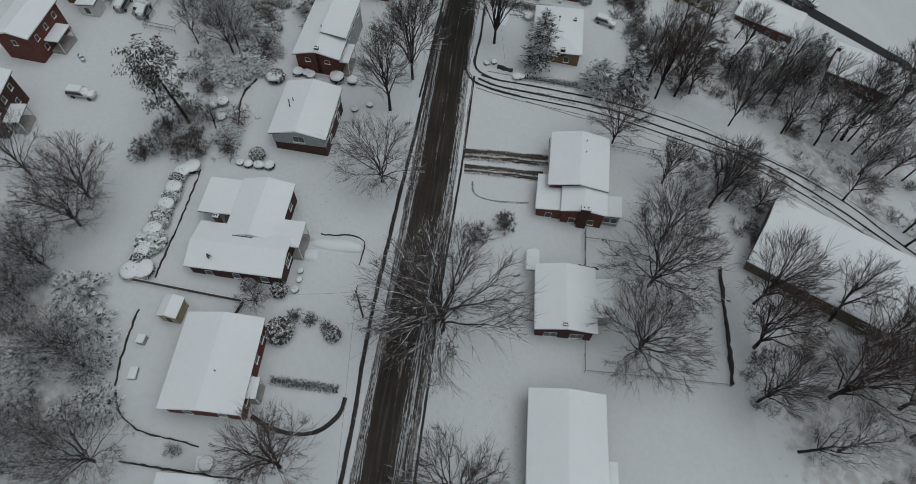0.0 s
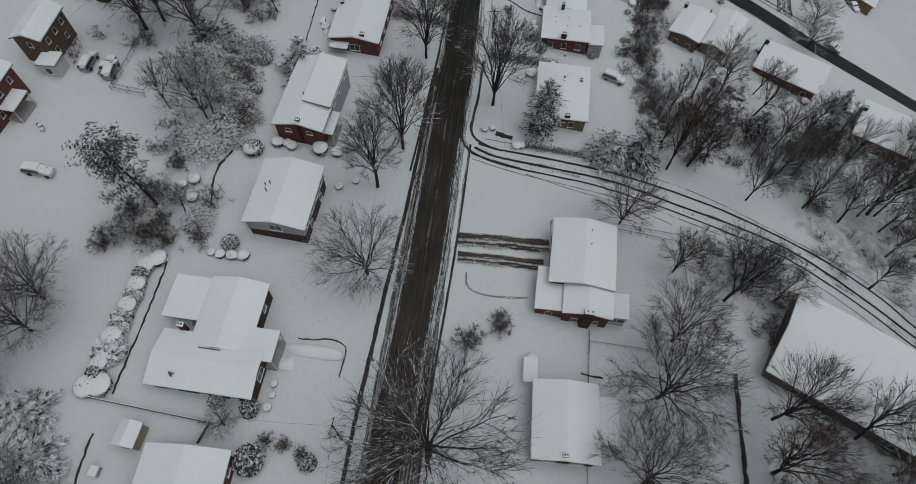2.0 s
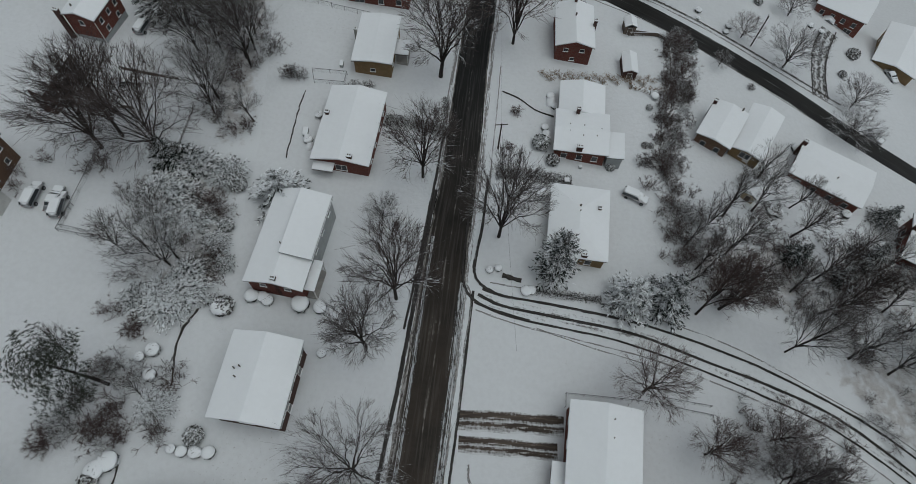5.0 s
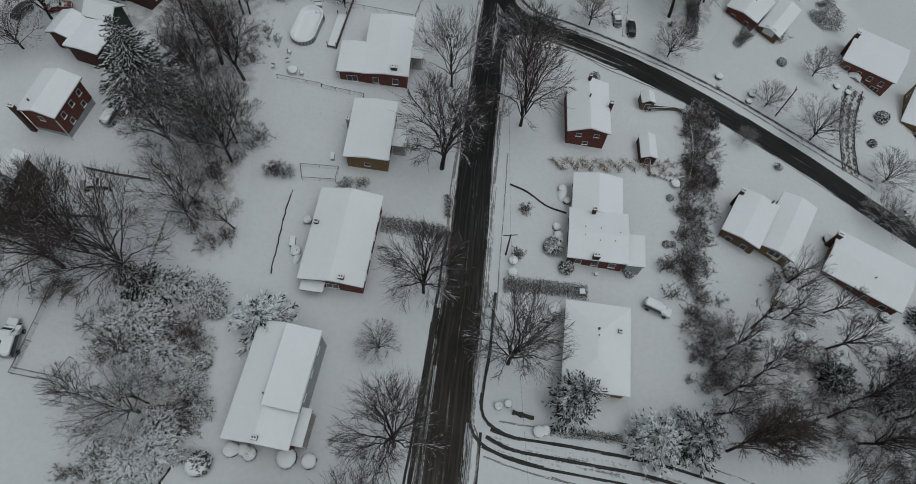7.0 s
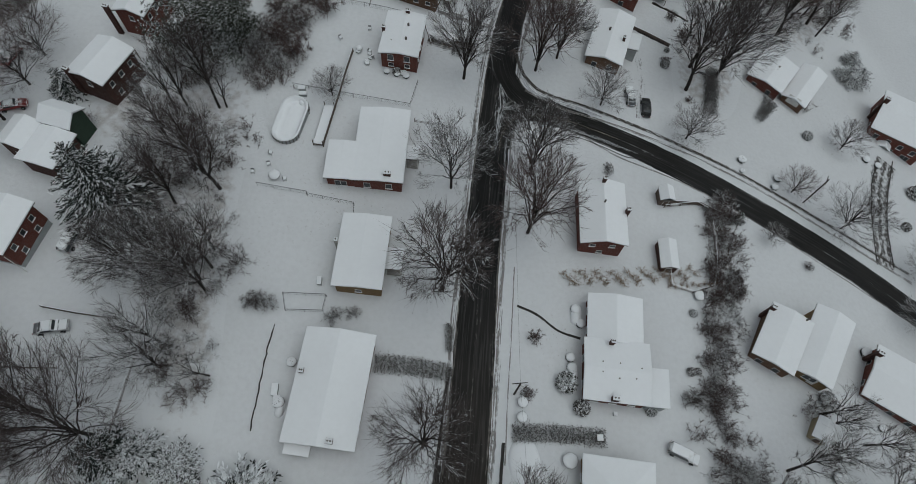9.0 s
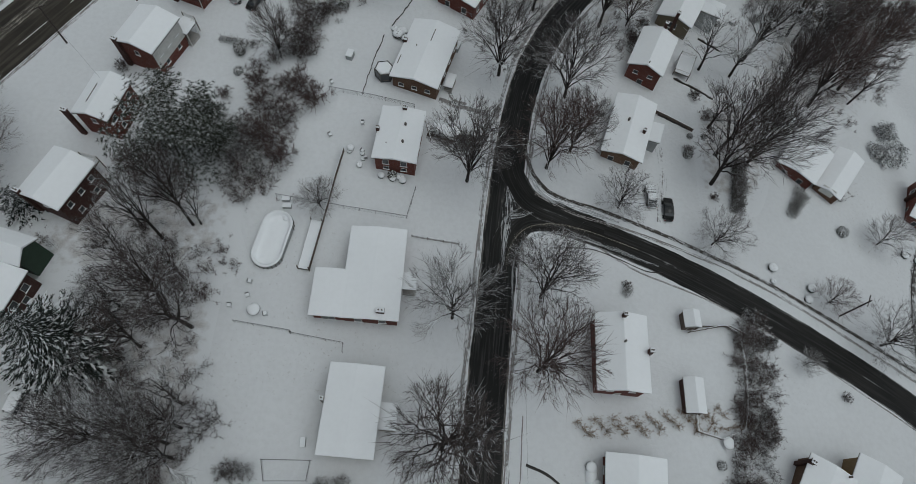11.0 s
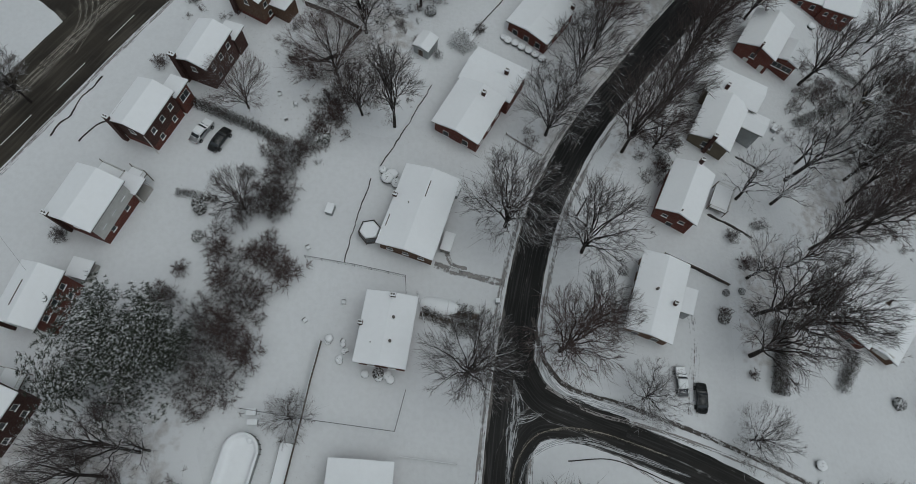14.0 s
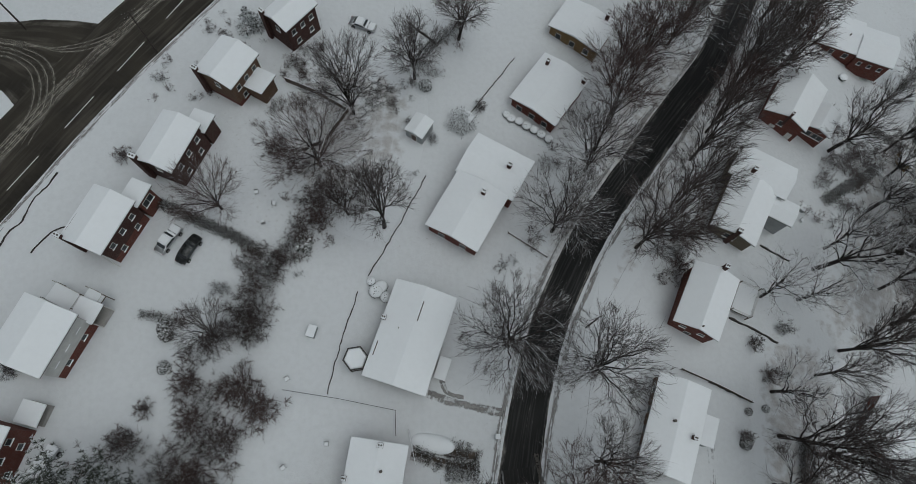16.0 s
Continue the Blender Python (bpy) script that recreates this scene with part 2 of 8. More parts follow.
M_DRIVE = carriageway_material("half_cleared_drive", (0.040, 0.031, 0.025), (0.60, 0.61, 0.62), 0.10, [(0.0, (0.3,)), (0.2, (0.0,)), (0.4, (0.22,)), (0.5, (0.25,)), (0.62, (0.1,)), (0.8, (0.18,)), (1.0, (0.4,))], (0.10, 0.08, 0.065), grain=(7.0, 0.3))

# ---- building blocks ----


def link(name, bm, material, parent=None, smooth=False):
    me = bpy.data.meshes.new(name)
    bm.normal_update()
    bm.to_mesh(me)
    bm.free()
    for m in (material if isinstance(material, (list, tuple)) else [material]):
        me.materials.append(m)
    if smooth:
        for p in me.polygons:
            p.use_smooth = True
    ob = new(name, me)
    if parent is not None:
        ob.parent = parent
    return ob


def part(name, bm, material, parent, label="", smooth=False):
    ob = link(name, bm, material, parent, smooth)
    return tagged(ob, label)


def thing(name, x, y, turn=0.0, z=None):
    ob = new(name)
    ob.matrix_basis = pose(x, y, gz(x, y) if z is None else z, 0, 0, turn)
    return ob


def box(bm, x0, x1, y0, y1, z0, z1, bev=0.0):
    r = bmesh.ops.create_cube(bm, size=1.0)
    vs = r["verts"]
    for v in vs:
        v.co = Vector(((x0 + x1) / 2 + v.co.x * (x1 - x0), (y0 + y1) / 2 + v.co.y * (y1 - y0), (z0 + z1) / 2 + v.co.z * (z1 - z0)))
    if bev:
        es = list({e for v in vs for e in v.link_edges})
        bmesh.ops.bevel(bm, geom=es, offset=bev, segments=2, affect='EDGES', profile=0.6)
    return bm


def boxes(*specs, bev=0.0):
    bm = bmesh.new()
    for s in specs:
        box(bm, *s, bev=bev)
    return bm


def prism(bm, pts, y0, y1):
    """A closed profile in x and z, drawn out along y."""
    a = [bm.verts.new((x, y0, z)) for x, z in pts]
    b = [bm.verts.new((x, y1, z)) for x, z in pts]
    bm.faces.new(a)
    bm.faces.new(b[::-1])
    for i in range(len(pts)):
        j = (i + 1) % len(pts)
        bm.faces.new((a[j], a[i], b[i], b[j]))
    return bm


def tube(bm, p, q, r0, r1, sides=5, cap=False):
    p, q = Vector(p), Vector(q)
    d = (q - p).normalized()
    u = d.orthogonal().normalized()
    w = d.cross(u)
    ring = []
    for c, r in ((p, r0), (q, r1)):
        if r < 1e-4:
            ring.append([bm.verts.new(c)])
        else:
            ring.append([bm.verts.new(c + r * (math.cos(6.2832 * i / sides) * u + math.sin(6.2832 * i / sides) * w)) for i in range(sides)])
    a, b = ring
    for i in range(sides):
        j = (i + 1) % sides
        bm.faces.new((a[i], a[j], b[j], b[i]) if len(b) > 1 else (a[i], a[j], b[0]))
    if cap and len(b) > 1:
        bm.faces.new(b)
        bm.faces.new(a[::-1])


def catmull(pts, step):
    """Points at even steps along a smooth line through pts."""
    p = [Vector(q) for q in pts]
    p = [2 * p[0] - p[1]] + p + [2 * p[-1] - p[-2]]
    out = []
    for i in range(1, len(p) - 2):
        n = max(1, int((p[i + 1] - p[i]).length / step))
        for k in range(n):
            t = k / n
            out.append(0.5 * (2 * p[i] + (p[i + 1] - p[i - 1]) * t + (2 * p[i - 1] - 5 * p[i] + 4 * p[i + 1] - p[i + 2]) * t * t + (3 * p[i] - p[i - 1] - 3 * p[i + 1] + p[i + 2]) * t ** 3))
    out.append(p[-2])
    return out


def normals(line):
    out = []
    for i in range(len(line)):
        d = (line[min(i + 1, len(line) - 1)] - line[max(i - 1, 0)])
        d = Vector((d.x, d.y)).normalized()
        out.append(Vector((d.y, -d.x)))
    return out


def ribbon(name, pts, width, material, lift, label, category, step=3.0, ragged=0.0, kind="structure", cols=4, thick=0.05, parent=None):
    """A strip that lies on the ground along a line; width may change along it."""
    line = catmull([Vector((*q[:2], 0)) for q in pts], step)
    nr = normals(line)
    bm = bmesh.new()
    uv = bm.loops.layers.uv.new("UVMap")
    rows, s, n = [], 0.0, len(line)
    for i, (p, d) in enumerate(zip(line, nr)):
        if i:
            s += (p - line[i - 1]).length
        if isinstance(width, (list, tuple)):
            f = i / (n - 1) * (len(width) - 1)
            k = min(int(f), len(width) - 2)
            w = width[k] + (width[k + 1] - width[k]) * (f - k)
        else:
            w = width
        row = []
        for c in range(cols + 1):
            o = (c / cols - 0.5) * w
            if c in (0, cols) and ragged:
                o += ragged * (noise.noise((s * 0.35, c * 7.1, len(pts))) + 0.6 * noise.noise((s * 1.3, c * 3.7, 5.0)))
            q = p.xy + d * o
            row.append((bm.verts.new((q.x, q.y, gz(q.x, q.y) + lift)), c / cols, s))
        # skirts into the ground
        for end, at in ((0, 0), (cols, len(row))):
            v = row[end if end == 0 else -1]
            sk = (bm.verts.new((v[0].co.x, v[0].co.y, v[0].co.z - thick - lift)), v[1], v[2])
            row = [sk] + row if end == 0 else row + [sk]
        rows.append(row)
    for a, b in zip(rows, rows[1:]):
        for c in range(len(a) - 1):
            quad = (a[c], a[c + 1], b[c + 1], b[c])
            f = bm.faces.new([v[0] for v in quad])
            for lp, v in zip(f.loops, quad):
                lp[uv].uv = (v[1], v[2])
    ob = link(name, bm, material, parent)
    if parent is None:
        tagged(ob, label, category, kind=kind)
    return ob


# ---- the ground ----
bm = bmesh.new()
xs = [-2400, -900, -400, -220] + [-150 + 2.5 * i for i in range(121)] + [220, 400, 900, 2400]
ys = [-2200, -800, -300, -110] + [-45 + 2.5 * i for i in range(141)] + [380, 520, 1000, 2600]
gv = [[bm.verts.new((x, y, gz(x, y))) for x in xs] for y in ys]
for r0, r1 in zip(gv, gv[1:]):
    for i in range(len(xs) - 1):
        bm.faces.new((r0[i], r0[i + 1], r1[i + 1], r1[i]))
tagged(link("ground", bm, M_GROUND, smooth=True), "snow-covered ground sloping between the yards", "ground", kind="structure")

# ---- roads ----
MAIN = [(-13, -45), (-11, -15), (-9.2, 2), (-7.9, 13.3), (-6.6, 23.9), (-5.1, 34.2), (-3.0, 53), (-0.4, 75.6), (1.6, 94.4), (3.4, 108.5), (4.9, 124.5), (6.6, 141), (8.7, 158), (9.7, 167), (10.9, 175), (13.1, 187.5), (16.1, 198.3), (20.4, 208), (26, 217.8), (35.2, 230.5), (43, 241), (52, 253), (61, 269), (74, 292), (90, 320)]
road = ribbon("road", MAIN, [7.4, 7.4, 7.6, 7.8, 7.4, 6.3, 5.9, 5.8, 5.4, 5.4, 6.0, 6.3, 6.7, 7.0], M_ROAD_SLUSH, 0.03, "brown slushy asphalt lane turning wet and dark uphill", "road", 1.0, 0.15, cols=8)
BRANCH = [(9.6, 158), (10.6, 163), (14, 166.6), (21, 166.2), (32, 162.6), (45, 157), (58.5, 149.8), (74, 140.5), (88, 130.6), (110, 117.8), (150, 95)]
ribbon("road", BRANCH, [4.6, 5.6, 6.0, 5.8, 6.0], M_ROAD_WET, 0.045, "wet dark asphalt side road running downhill", "road", 1.0, 0.12, cols=8)
WEST = [(-188, -20), (-146, 60), (-104, 140), (-84, 180), (-73.5, 201), (-63.7, 220.4), (-57.3, 232.7), (-50.7, 243.9), (-43.2, 255.5), (-32, 273), (-12, 305), (6, 335)]
ribbon("road", WEST, 11.6, M_ROAD_WEST, 0.05, "wide salted asphalt highway with white lane dashes", "road", 1.5, 0.08, cols=8)
ribbon("snow_bank", [(x + 5.6, y - 3.0) for x, y in WEST[1:10]], 1.6, M_DIRTY, 0.07, "gritty snow bank beside the highway", "snow bank", 1.0, 0.35, cols=4)
ribbon("snow_bank", [(x - 6.8, y + 3.6) for x, y in WEST[1:6]], 3.4, M_DIRTY, 0.06, "gritty snow bank beside the highway", "snow bank", 1.0, 0.5, cols=4)
for shift in (-0.7, 0.0, 0.6):
    ribbon("salt_streak", [(x - 1.4 + shift, y + 1.0 - shift * 0.5) for x, y in WEST[2:10]], 0.8, M_SALT, 0.064, "pale strip of road salt along the highway", "salt streak", 1.0, 0.2, cols=2)
ribbon("road", [(11.2, 180), (12.0, 174.5), (14.6, 170), (20, 167.6), (27, 165.2)], [4.2, 4.4, 4.6, 4.6], M_ROAD_WET, 0.055, "wet asphalt turn at the road fork", "road", 0.8, 0.3, cols=8)
ribbon("kerb", [(-0.6, 104.9), (-2.8, 89.0), (-4.8, 73.8), (-6.9, 60.6), (-8.5, 50.1), (-10.0, 39.7), (-11.1, 30.5), (-11.9, 20.6), (-12.8, 13.3), (-13.3, 7.9)], 1.0, M_TRACK, 0.06, "dark wet kerb line showing through the snow", "kerb", 1.0, 0.12, cols=4)
ribbon("kerb", [(1.0, 118.3), (0.1, 113.0), (-0.6, 107.4), (-2.1, 97.3), (-3.3, 88.9), (-4.7, 80.0)], 0.6, M_TRACK, 0.062, "dark wet kerb line showing through the snow", "kerb", 1.0, 0.12, cols=4)
ribbon("kerb", [(5.6, 86.8), (4.4, 76.0), (2.7, 62.5), (0.5, 47.3), (-0.8, 38.1), (-1.7, 29.0), (-2.8, 19.6), (-3.9, 10.6)], 0.6, M_TRACK, 0.06, "dark wet kerb line showing through the snow", "kerb", 1.0, 0.12, cols=4)
ribbon("kerb", [(8.3, 107.9), (7.2, 98.5), (6.2, 93.3), (5.8, 90.0), (6.7, 88.0), (9.1, 86.5)], 0.7, M_TRACK, 0.064, "dark curved kerb round the street corner", "kerb", 1.0, 0.12, cols=4)
ribbon("kerb", [(11.3, 134.8), (10.6, 127.0), (9.4, 115.6), (8.4, 104.9)], 0.4, M_TRACK_FAINT, 0.06, "faint kerb line under the snow", "kerb", 1.0, 0.12, cols=4)
ribbon("kerb", [(5.2, 102.1), (4.3, 94.1), (4.0, 89.9), (4.7, 86.4), (7.8, 84.1), (14.2, 82.3)], 0.6, M_TRACK, 0.07, "dark wheel-worn edge round the street corner", "kerb", 1.0, 0.12, cols=4)
ribbon("kerb", [(4.6, 87.7), (5.3, 84.8), (4.1, 76.3), (3.4, 68.2)], 0.6, M_TRACK_FAINT, 0.066, "faint worn edge along the snow bank", "kerb", 1.0, 0.12, cols=4)
ribbon("road", [(6.3, 85.7), (11.2, 84.4), (19.5, 82.9), (31.9, 80.4), (42.0, 76.9), (51.8, 72.8), (60.3, 68.6), (68.9, 62.2), (77.7, 53.5), (82.4, 47.8)], 5.0, M_WORN_SNOW, 0.03, "snowbound side street with grey worn snow", "road", 1.0, 0.4, cols=6)
ribbon("wheel_track", [(7.0, 87.2), (10.3, 86.2), (17.6, 85.2), (25.9, 83.9), (34.3, 82.1), (44.5, 78.9), (53.5, 75.2), (65.7, 68.5), (74.1, 61.7), (78.9, 55.9), (83.8, 50.3)], 0.7, M_TRACK, 0.05, "dark wheel tracks through the snow of the side street", "wheel track", 1.0, 0.15, cols=4)
ribbon("wheel_track", [(6.3, 86.2), (10.2, 84.5), (18.5, 83.1), (30.9, 80.9), (41.0, 77.3), (51.0, 73.8), (60.6, 69.4), (69.1, 62.8), (78.0, 54.0), (82.7, 48.3)], 0.75, M_TRACK, 0.053, "dark wheel tracks through the snow of the side street", "wheel track", 1.0, 0.15, cols=4)
ribbon("wheel_track", [(5.7, 84.9), (11.2, 82.8), (19.4, 81.3), (27.6, 79.8), (37.7, 76.7), (48.5, 72.6), (59.0, 67.9), (68.4, 61.0), (77.2, 52.3)], 0.55, M_TRACK, 0.056, "dark wheel tracks through the snow of the side street", "wheel track", 1.0, 0.15, cols=4)
ribbon("wheel_track", [(5.9, 83.6), (12.2, 81.6), (20.3, 79.8), (31.5, 77.4), (40.4, 74.5), (51.1, 70.1), (63.7, 62.6), (76.4, 50.7)], 0.5, M_TRACK_FAINT, 0.059, "dark wheel tracks through the snow of the side street", "wheel track", 1.0, 0.15, cols=4)
ribbon("wheel_track", [(8.2, 88.3), (15.6, 87.4), (25.1, 86.0), (34.5, 83.8), (46.9, 79.6), (59.5, 72.9), (70.5, 66.3), (79.8, 57.8)], 0.5, M_TRACK_FAINT, 0.062, "dark wheel tracks through the snow of the side street", "wheel track", 1.0, 0.15, cols=4)
ribbon("wheel_track", [(15.2, 81.1), (23.3, 78.5), (33.3, 75.7), (40.1, 72.7)], 0.4, M_TRACK_FAINT, 0.065, "dark wheel tracks through the snow of the side street", "wheel track", 1.0, 0.15, cols=4)
ribbon("driveway", [(3.4, 67.1), (9.7, 67.0), (18.3, 66.6)], 3.0, M_DRIVE, 0.03, "half-cleared brown driveway with snow streaks", "driveway", 0.8, 0.25, cols=6)
ribbon("driveway", [(3.4, 63.9), (9.6, 63.6), (17.1, 63.1)], 2.4, M_DRIVE, 0.034, "snowy half of a driveway with faint tracks", "driveway", 0.8, 0.2, cols=6)
ribbon("driveway", [(98.0, 169.7), (94.2, 164.5), (90.9, 159.1), (86.9, 150.6), (83.8, 141.2)], [6.0, 4.3], M_RUTTED, 0.03, "rutted snowy curved driveway", "driveway", 0.6, 0.1, cols=6)
ribbon("kerb", [(95.5, 168.9), (91.3, 163.7), (88.3, 158.4), (84.8, 150.2), (81.9, 141.4)], 0.45, M_TRACK, 0.06, "dark kerb of a curved driveway", "kerb", 0.6, 0.06, cols=3)
ribbon("kerb", [(100.6, 170.5), (97.1, 165.3), (93.5, 159.8), (89.0, 151.1), (85.7, 141.1)], 0.45, M_TRACK, 0.06, "dark kerb of a curved driveway", "kerb", 0.6, 0.06, cols=3)
ribbon("driveway", [(-1.0, 189.5), (4.0, 188.2), (9.8, 187.2)], 2.2, M_TRACK_FAINT, 0.03, "trodden snowy driveway up to the house", "driveway", 0.8, 0.2, cols=6)
ribbon("wheel_track", [(0.3, 193.3), (1.7, 189.8), (4.0, 189.2)], 1.4, M_TRACK_FAINT, 0.04, "trodden path beside the house", "path", 0.8, 0.2, cols=4)
ribbon("driveway", [(40.2, 184.5), (39.9, 178.0), (38.6, 172.5), (37.6, 168.2)], [3.4, 3.8, 4.4], M_WORN_SNOW, 0.03, "trodden snowy drive behind parked cars", "driveway", 0.8, 0.3, cols=6)
ribbon("snow_bank", [(25.7, 162.3), (31.9, 158.5), (44.7, 153.8), (57.3, 147.3), (71.4, 138.1), (84.2, 129.7)], 0.8, M_DIRTY, 0.07, "grey ploughed snow bank along the branch road", "snow bank", 1.0, 0.3, cols=4)
ribbon("snow_bank", [(15.4, 171.7), (21.8, 168.4), (32.9, 165.6), (46.3, 161.1), (59.6, 155.1), (75.7, 145.6), (88.6, 138.2)], 1.4, M_DIRTY, 0.07, "grey ploughed snow bank along the branch road", "snow bank", 1.0, 0.3, cols=4)
ribbon("kerb", [(13.9, 182.0), (15.2, 176.2), (17.9, 172.3), (22.0, 170.6), (26.4, 169.6), (37.4, 165.9), (46.0, 162.6), (58.0, 157.4), (74.0, 148.6), (89.0, 140.2)], 1.3, M_GUTTER, 0.09, "dark wet gutter line beside the branch road", "kerb", 0.7, 0.2, cols=4)
ribbon("snow_bank", [(14.4, 177.5), (15.6, 173.4), (18.2, 170.6), (23.0, 169.4), (30.0, 167.4)], [0.4, 1.3, 1.5, 1.2, 0.4], M_TRODDEN, 0.075, "streaked slush thrown up round the bend", "snow bank", 0.7, 0.15, cols=4)
ribbon("slush_streak", [(10.6, 150), (10.9, 157), (12.3, 161.6), (15.6, 163.8), (20.5, 164.4), (27, 162.6), (36, 159.6)], [0.4, 0.5, 0.9, 1.1, 0.9, 0.5], M_TRODDEN, 0.078, "slush streaks along the inside of the bend", "slush streak", 0.7, 0.12, cols=3)
ribbon("slush_streak", [(9.6, 155), (10.6, 161), (13.4, 164.8), (18, 166.0), (24, 165.2), (33, 162.4)], [0.2, 0.4, 0.5, 0.5, 0.3], M_SALT, 0.074, "slush streaks left between wheel ways", "slush streak", 0.7, 0.08, cols=2)
ribbon("wheel_track", [(18, 161.6), (24, 161.9), (29, 160.4), (33.5, 158.6), (36.5, 158.6)], 0.26, M_TRACK, 0.08, "dark wheel mark swung over the verge", "wheel track", 0.7, 0.06, cols=3)
ribbon("road", [(-110, 250), (-95, 247), (-82, 244), (-71, 242), (-66, 241.0), (-62, 239.7), (-58.5, 238.2), (-55.5, 236.8)], [5.6, 5.6, 5.8, 6.0, 7.0, 10.0, 15.5, 22], M_ROAD_SIDE, 0.035, "salted side road joining the highway", "road", 1.0, 0.1, cols=8)
for k in range(4):
    ribbon("salt_streak", [(-74, 240.6 + k * 0.9), (-67.5, 240.0 + k * 0.8), (-63.4 + k * 0.7, 236.8 + k * 0.8), (-62.0 + k * 0.9, 231.0 + k * 0.4), (-63.5 + k * 0.9, 224.5)], [0.3, 0.5, 0.6, 0.5, 0.3], M_SALT, 0.068 + k * 0.004, "curved salt streaks of turning wheels", "salt streak", 0.8, 0.12, cols=2)
for k in range(3):
    ribbon("salt_streak", [(-74, 243.4 + k * 0.4), (-66, 242.4 + k * 0.3), (-59, 242.6 - k * 0.6), (-53, 245.6 - k * 0.9), (-48, 251.0 - k * 0.9)], [0.2, 0.4, 0.5, 0.4, 0.2], M_SALT, 0.066 + k * 0.004, "curved salt streaks of turning wheels", "salt streak", 0.8, 0.12, cols=2)
ribbon("garden_path", [(-25.2, 21.0), (-23.1, 19.8), (-19.6, 18.8), (-16.3, 19.2), (-13.9, 21.4), (-13.2, 23.7)], 0.95, M_TRACK, 0.05, "trodden dark garden path curving through snow", "path", 0.6, 0.15, cols=4)
ribbon("garden_path", [(11.4, 128.2), (14.6, 126.8), (17.6, 124.4), (21.0, 123.3)], 0.6, M_TRACK, 0.05, "dark stepping path up to the house", "path", 0.6, 0.12, cols=4)
ribbon("snow_bank", [(9.0, 156.5), (9.5, 160.5), (10.2, 164.5), (10.9, 168.2), (10.8, 172.6)], [0.2, 0.9, 2.0, 2.6, 0.3], M_TRODDEN, 0.085, "triangle of trodden snow left in the fork", "snow bank", 0.6, 0.15, cols=4)
ribbon("snow_bank", [(11.0, 167.2), (12.6, 167.4), (15.0, 167.9)], [1.8, 1.2, 0.1], M_TRODDEN, 0.09, "trodden snow left between two turning lanes", "snow bank", 0.6, 0.1, cols=4)
for dash in range(9):
    at = -4.2 + dash
    x0, y0, x1, y1 = -60.7 + 5.6 * at, 219.2 + 10.55 * at, -57.7 + 5.6 * at, 224.9 + 10.55 * at
    ribbon("lane_marking", [(x0, y0), (x1, y1)], 0.13, M_TRIM, 0.075, "white painted lane dash on the highway", "road marking", 1.0, cols=1)
ribbon("garden_path", [(-2.8, 182.4), (0.2, 181.6), (3.7, 180.9), (5.7, 180.7)], 3.2, M_DRIVE, 0.03, "half-bare patio with patchy snow", "patio", 0.6, 0.3, cols=6)

ribbon("slush_streak", [(-7.6, 0), (-4.9, 20), (-2.4, 38), (0.6, 58), (2.9, 77), (4.2, 88)], [2.0, 1.9, 1.6, 1.4, 1.6], M_TRODDEN, 0.05, "streaked slush along the road's edge", "slush streak", 1.0, 0.15, cols=4)
ribbon("slush_streak", [(-12.4, 0), (-10.2, 20), (-8.2, 36), (-5.4, 56), (-3.0, 76), (-0.8, 96)], [0.9, 1.0, 0.8, 0.7], M_TRODDEN, 0.05, "streaked slush along the road's edge", "slush streak", 1.0, 0.15, cols=4)
for side in (-1, 1):
    line = catmull([Vector((*q, 0)) for q in MAIN], 6.0)
    ribbon("snow_bank", [(p.x + side * d.x * 3.5, p.y + side * d.y * 3.5) for p, d in zip(line, normals(line))], 1.7, M_DIRTY, 0.044, "gritty slush thrown on the road's verge", "snow bank", 1.0, 0.2, cols=3)

# ---- houses ----
SIDES = {"S": (0, -1), "N": (0, 1), "E": (1, 0), "W": (-1, 0)}


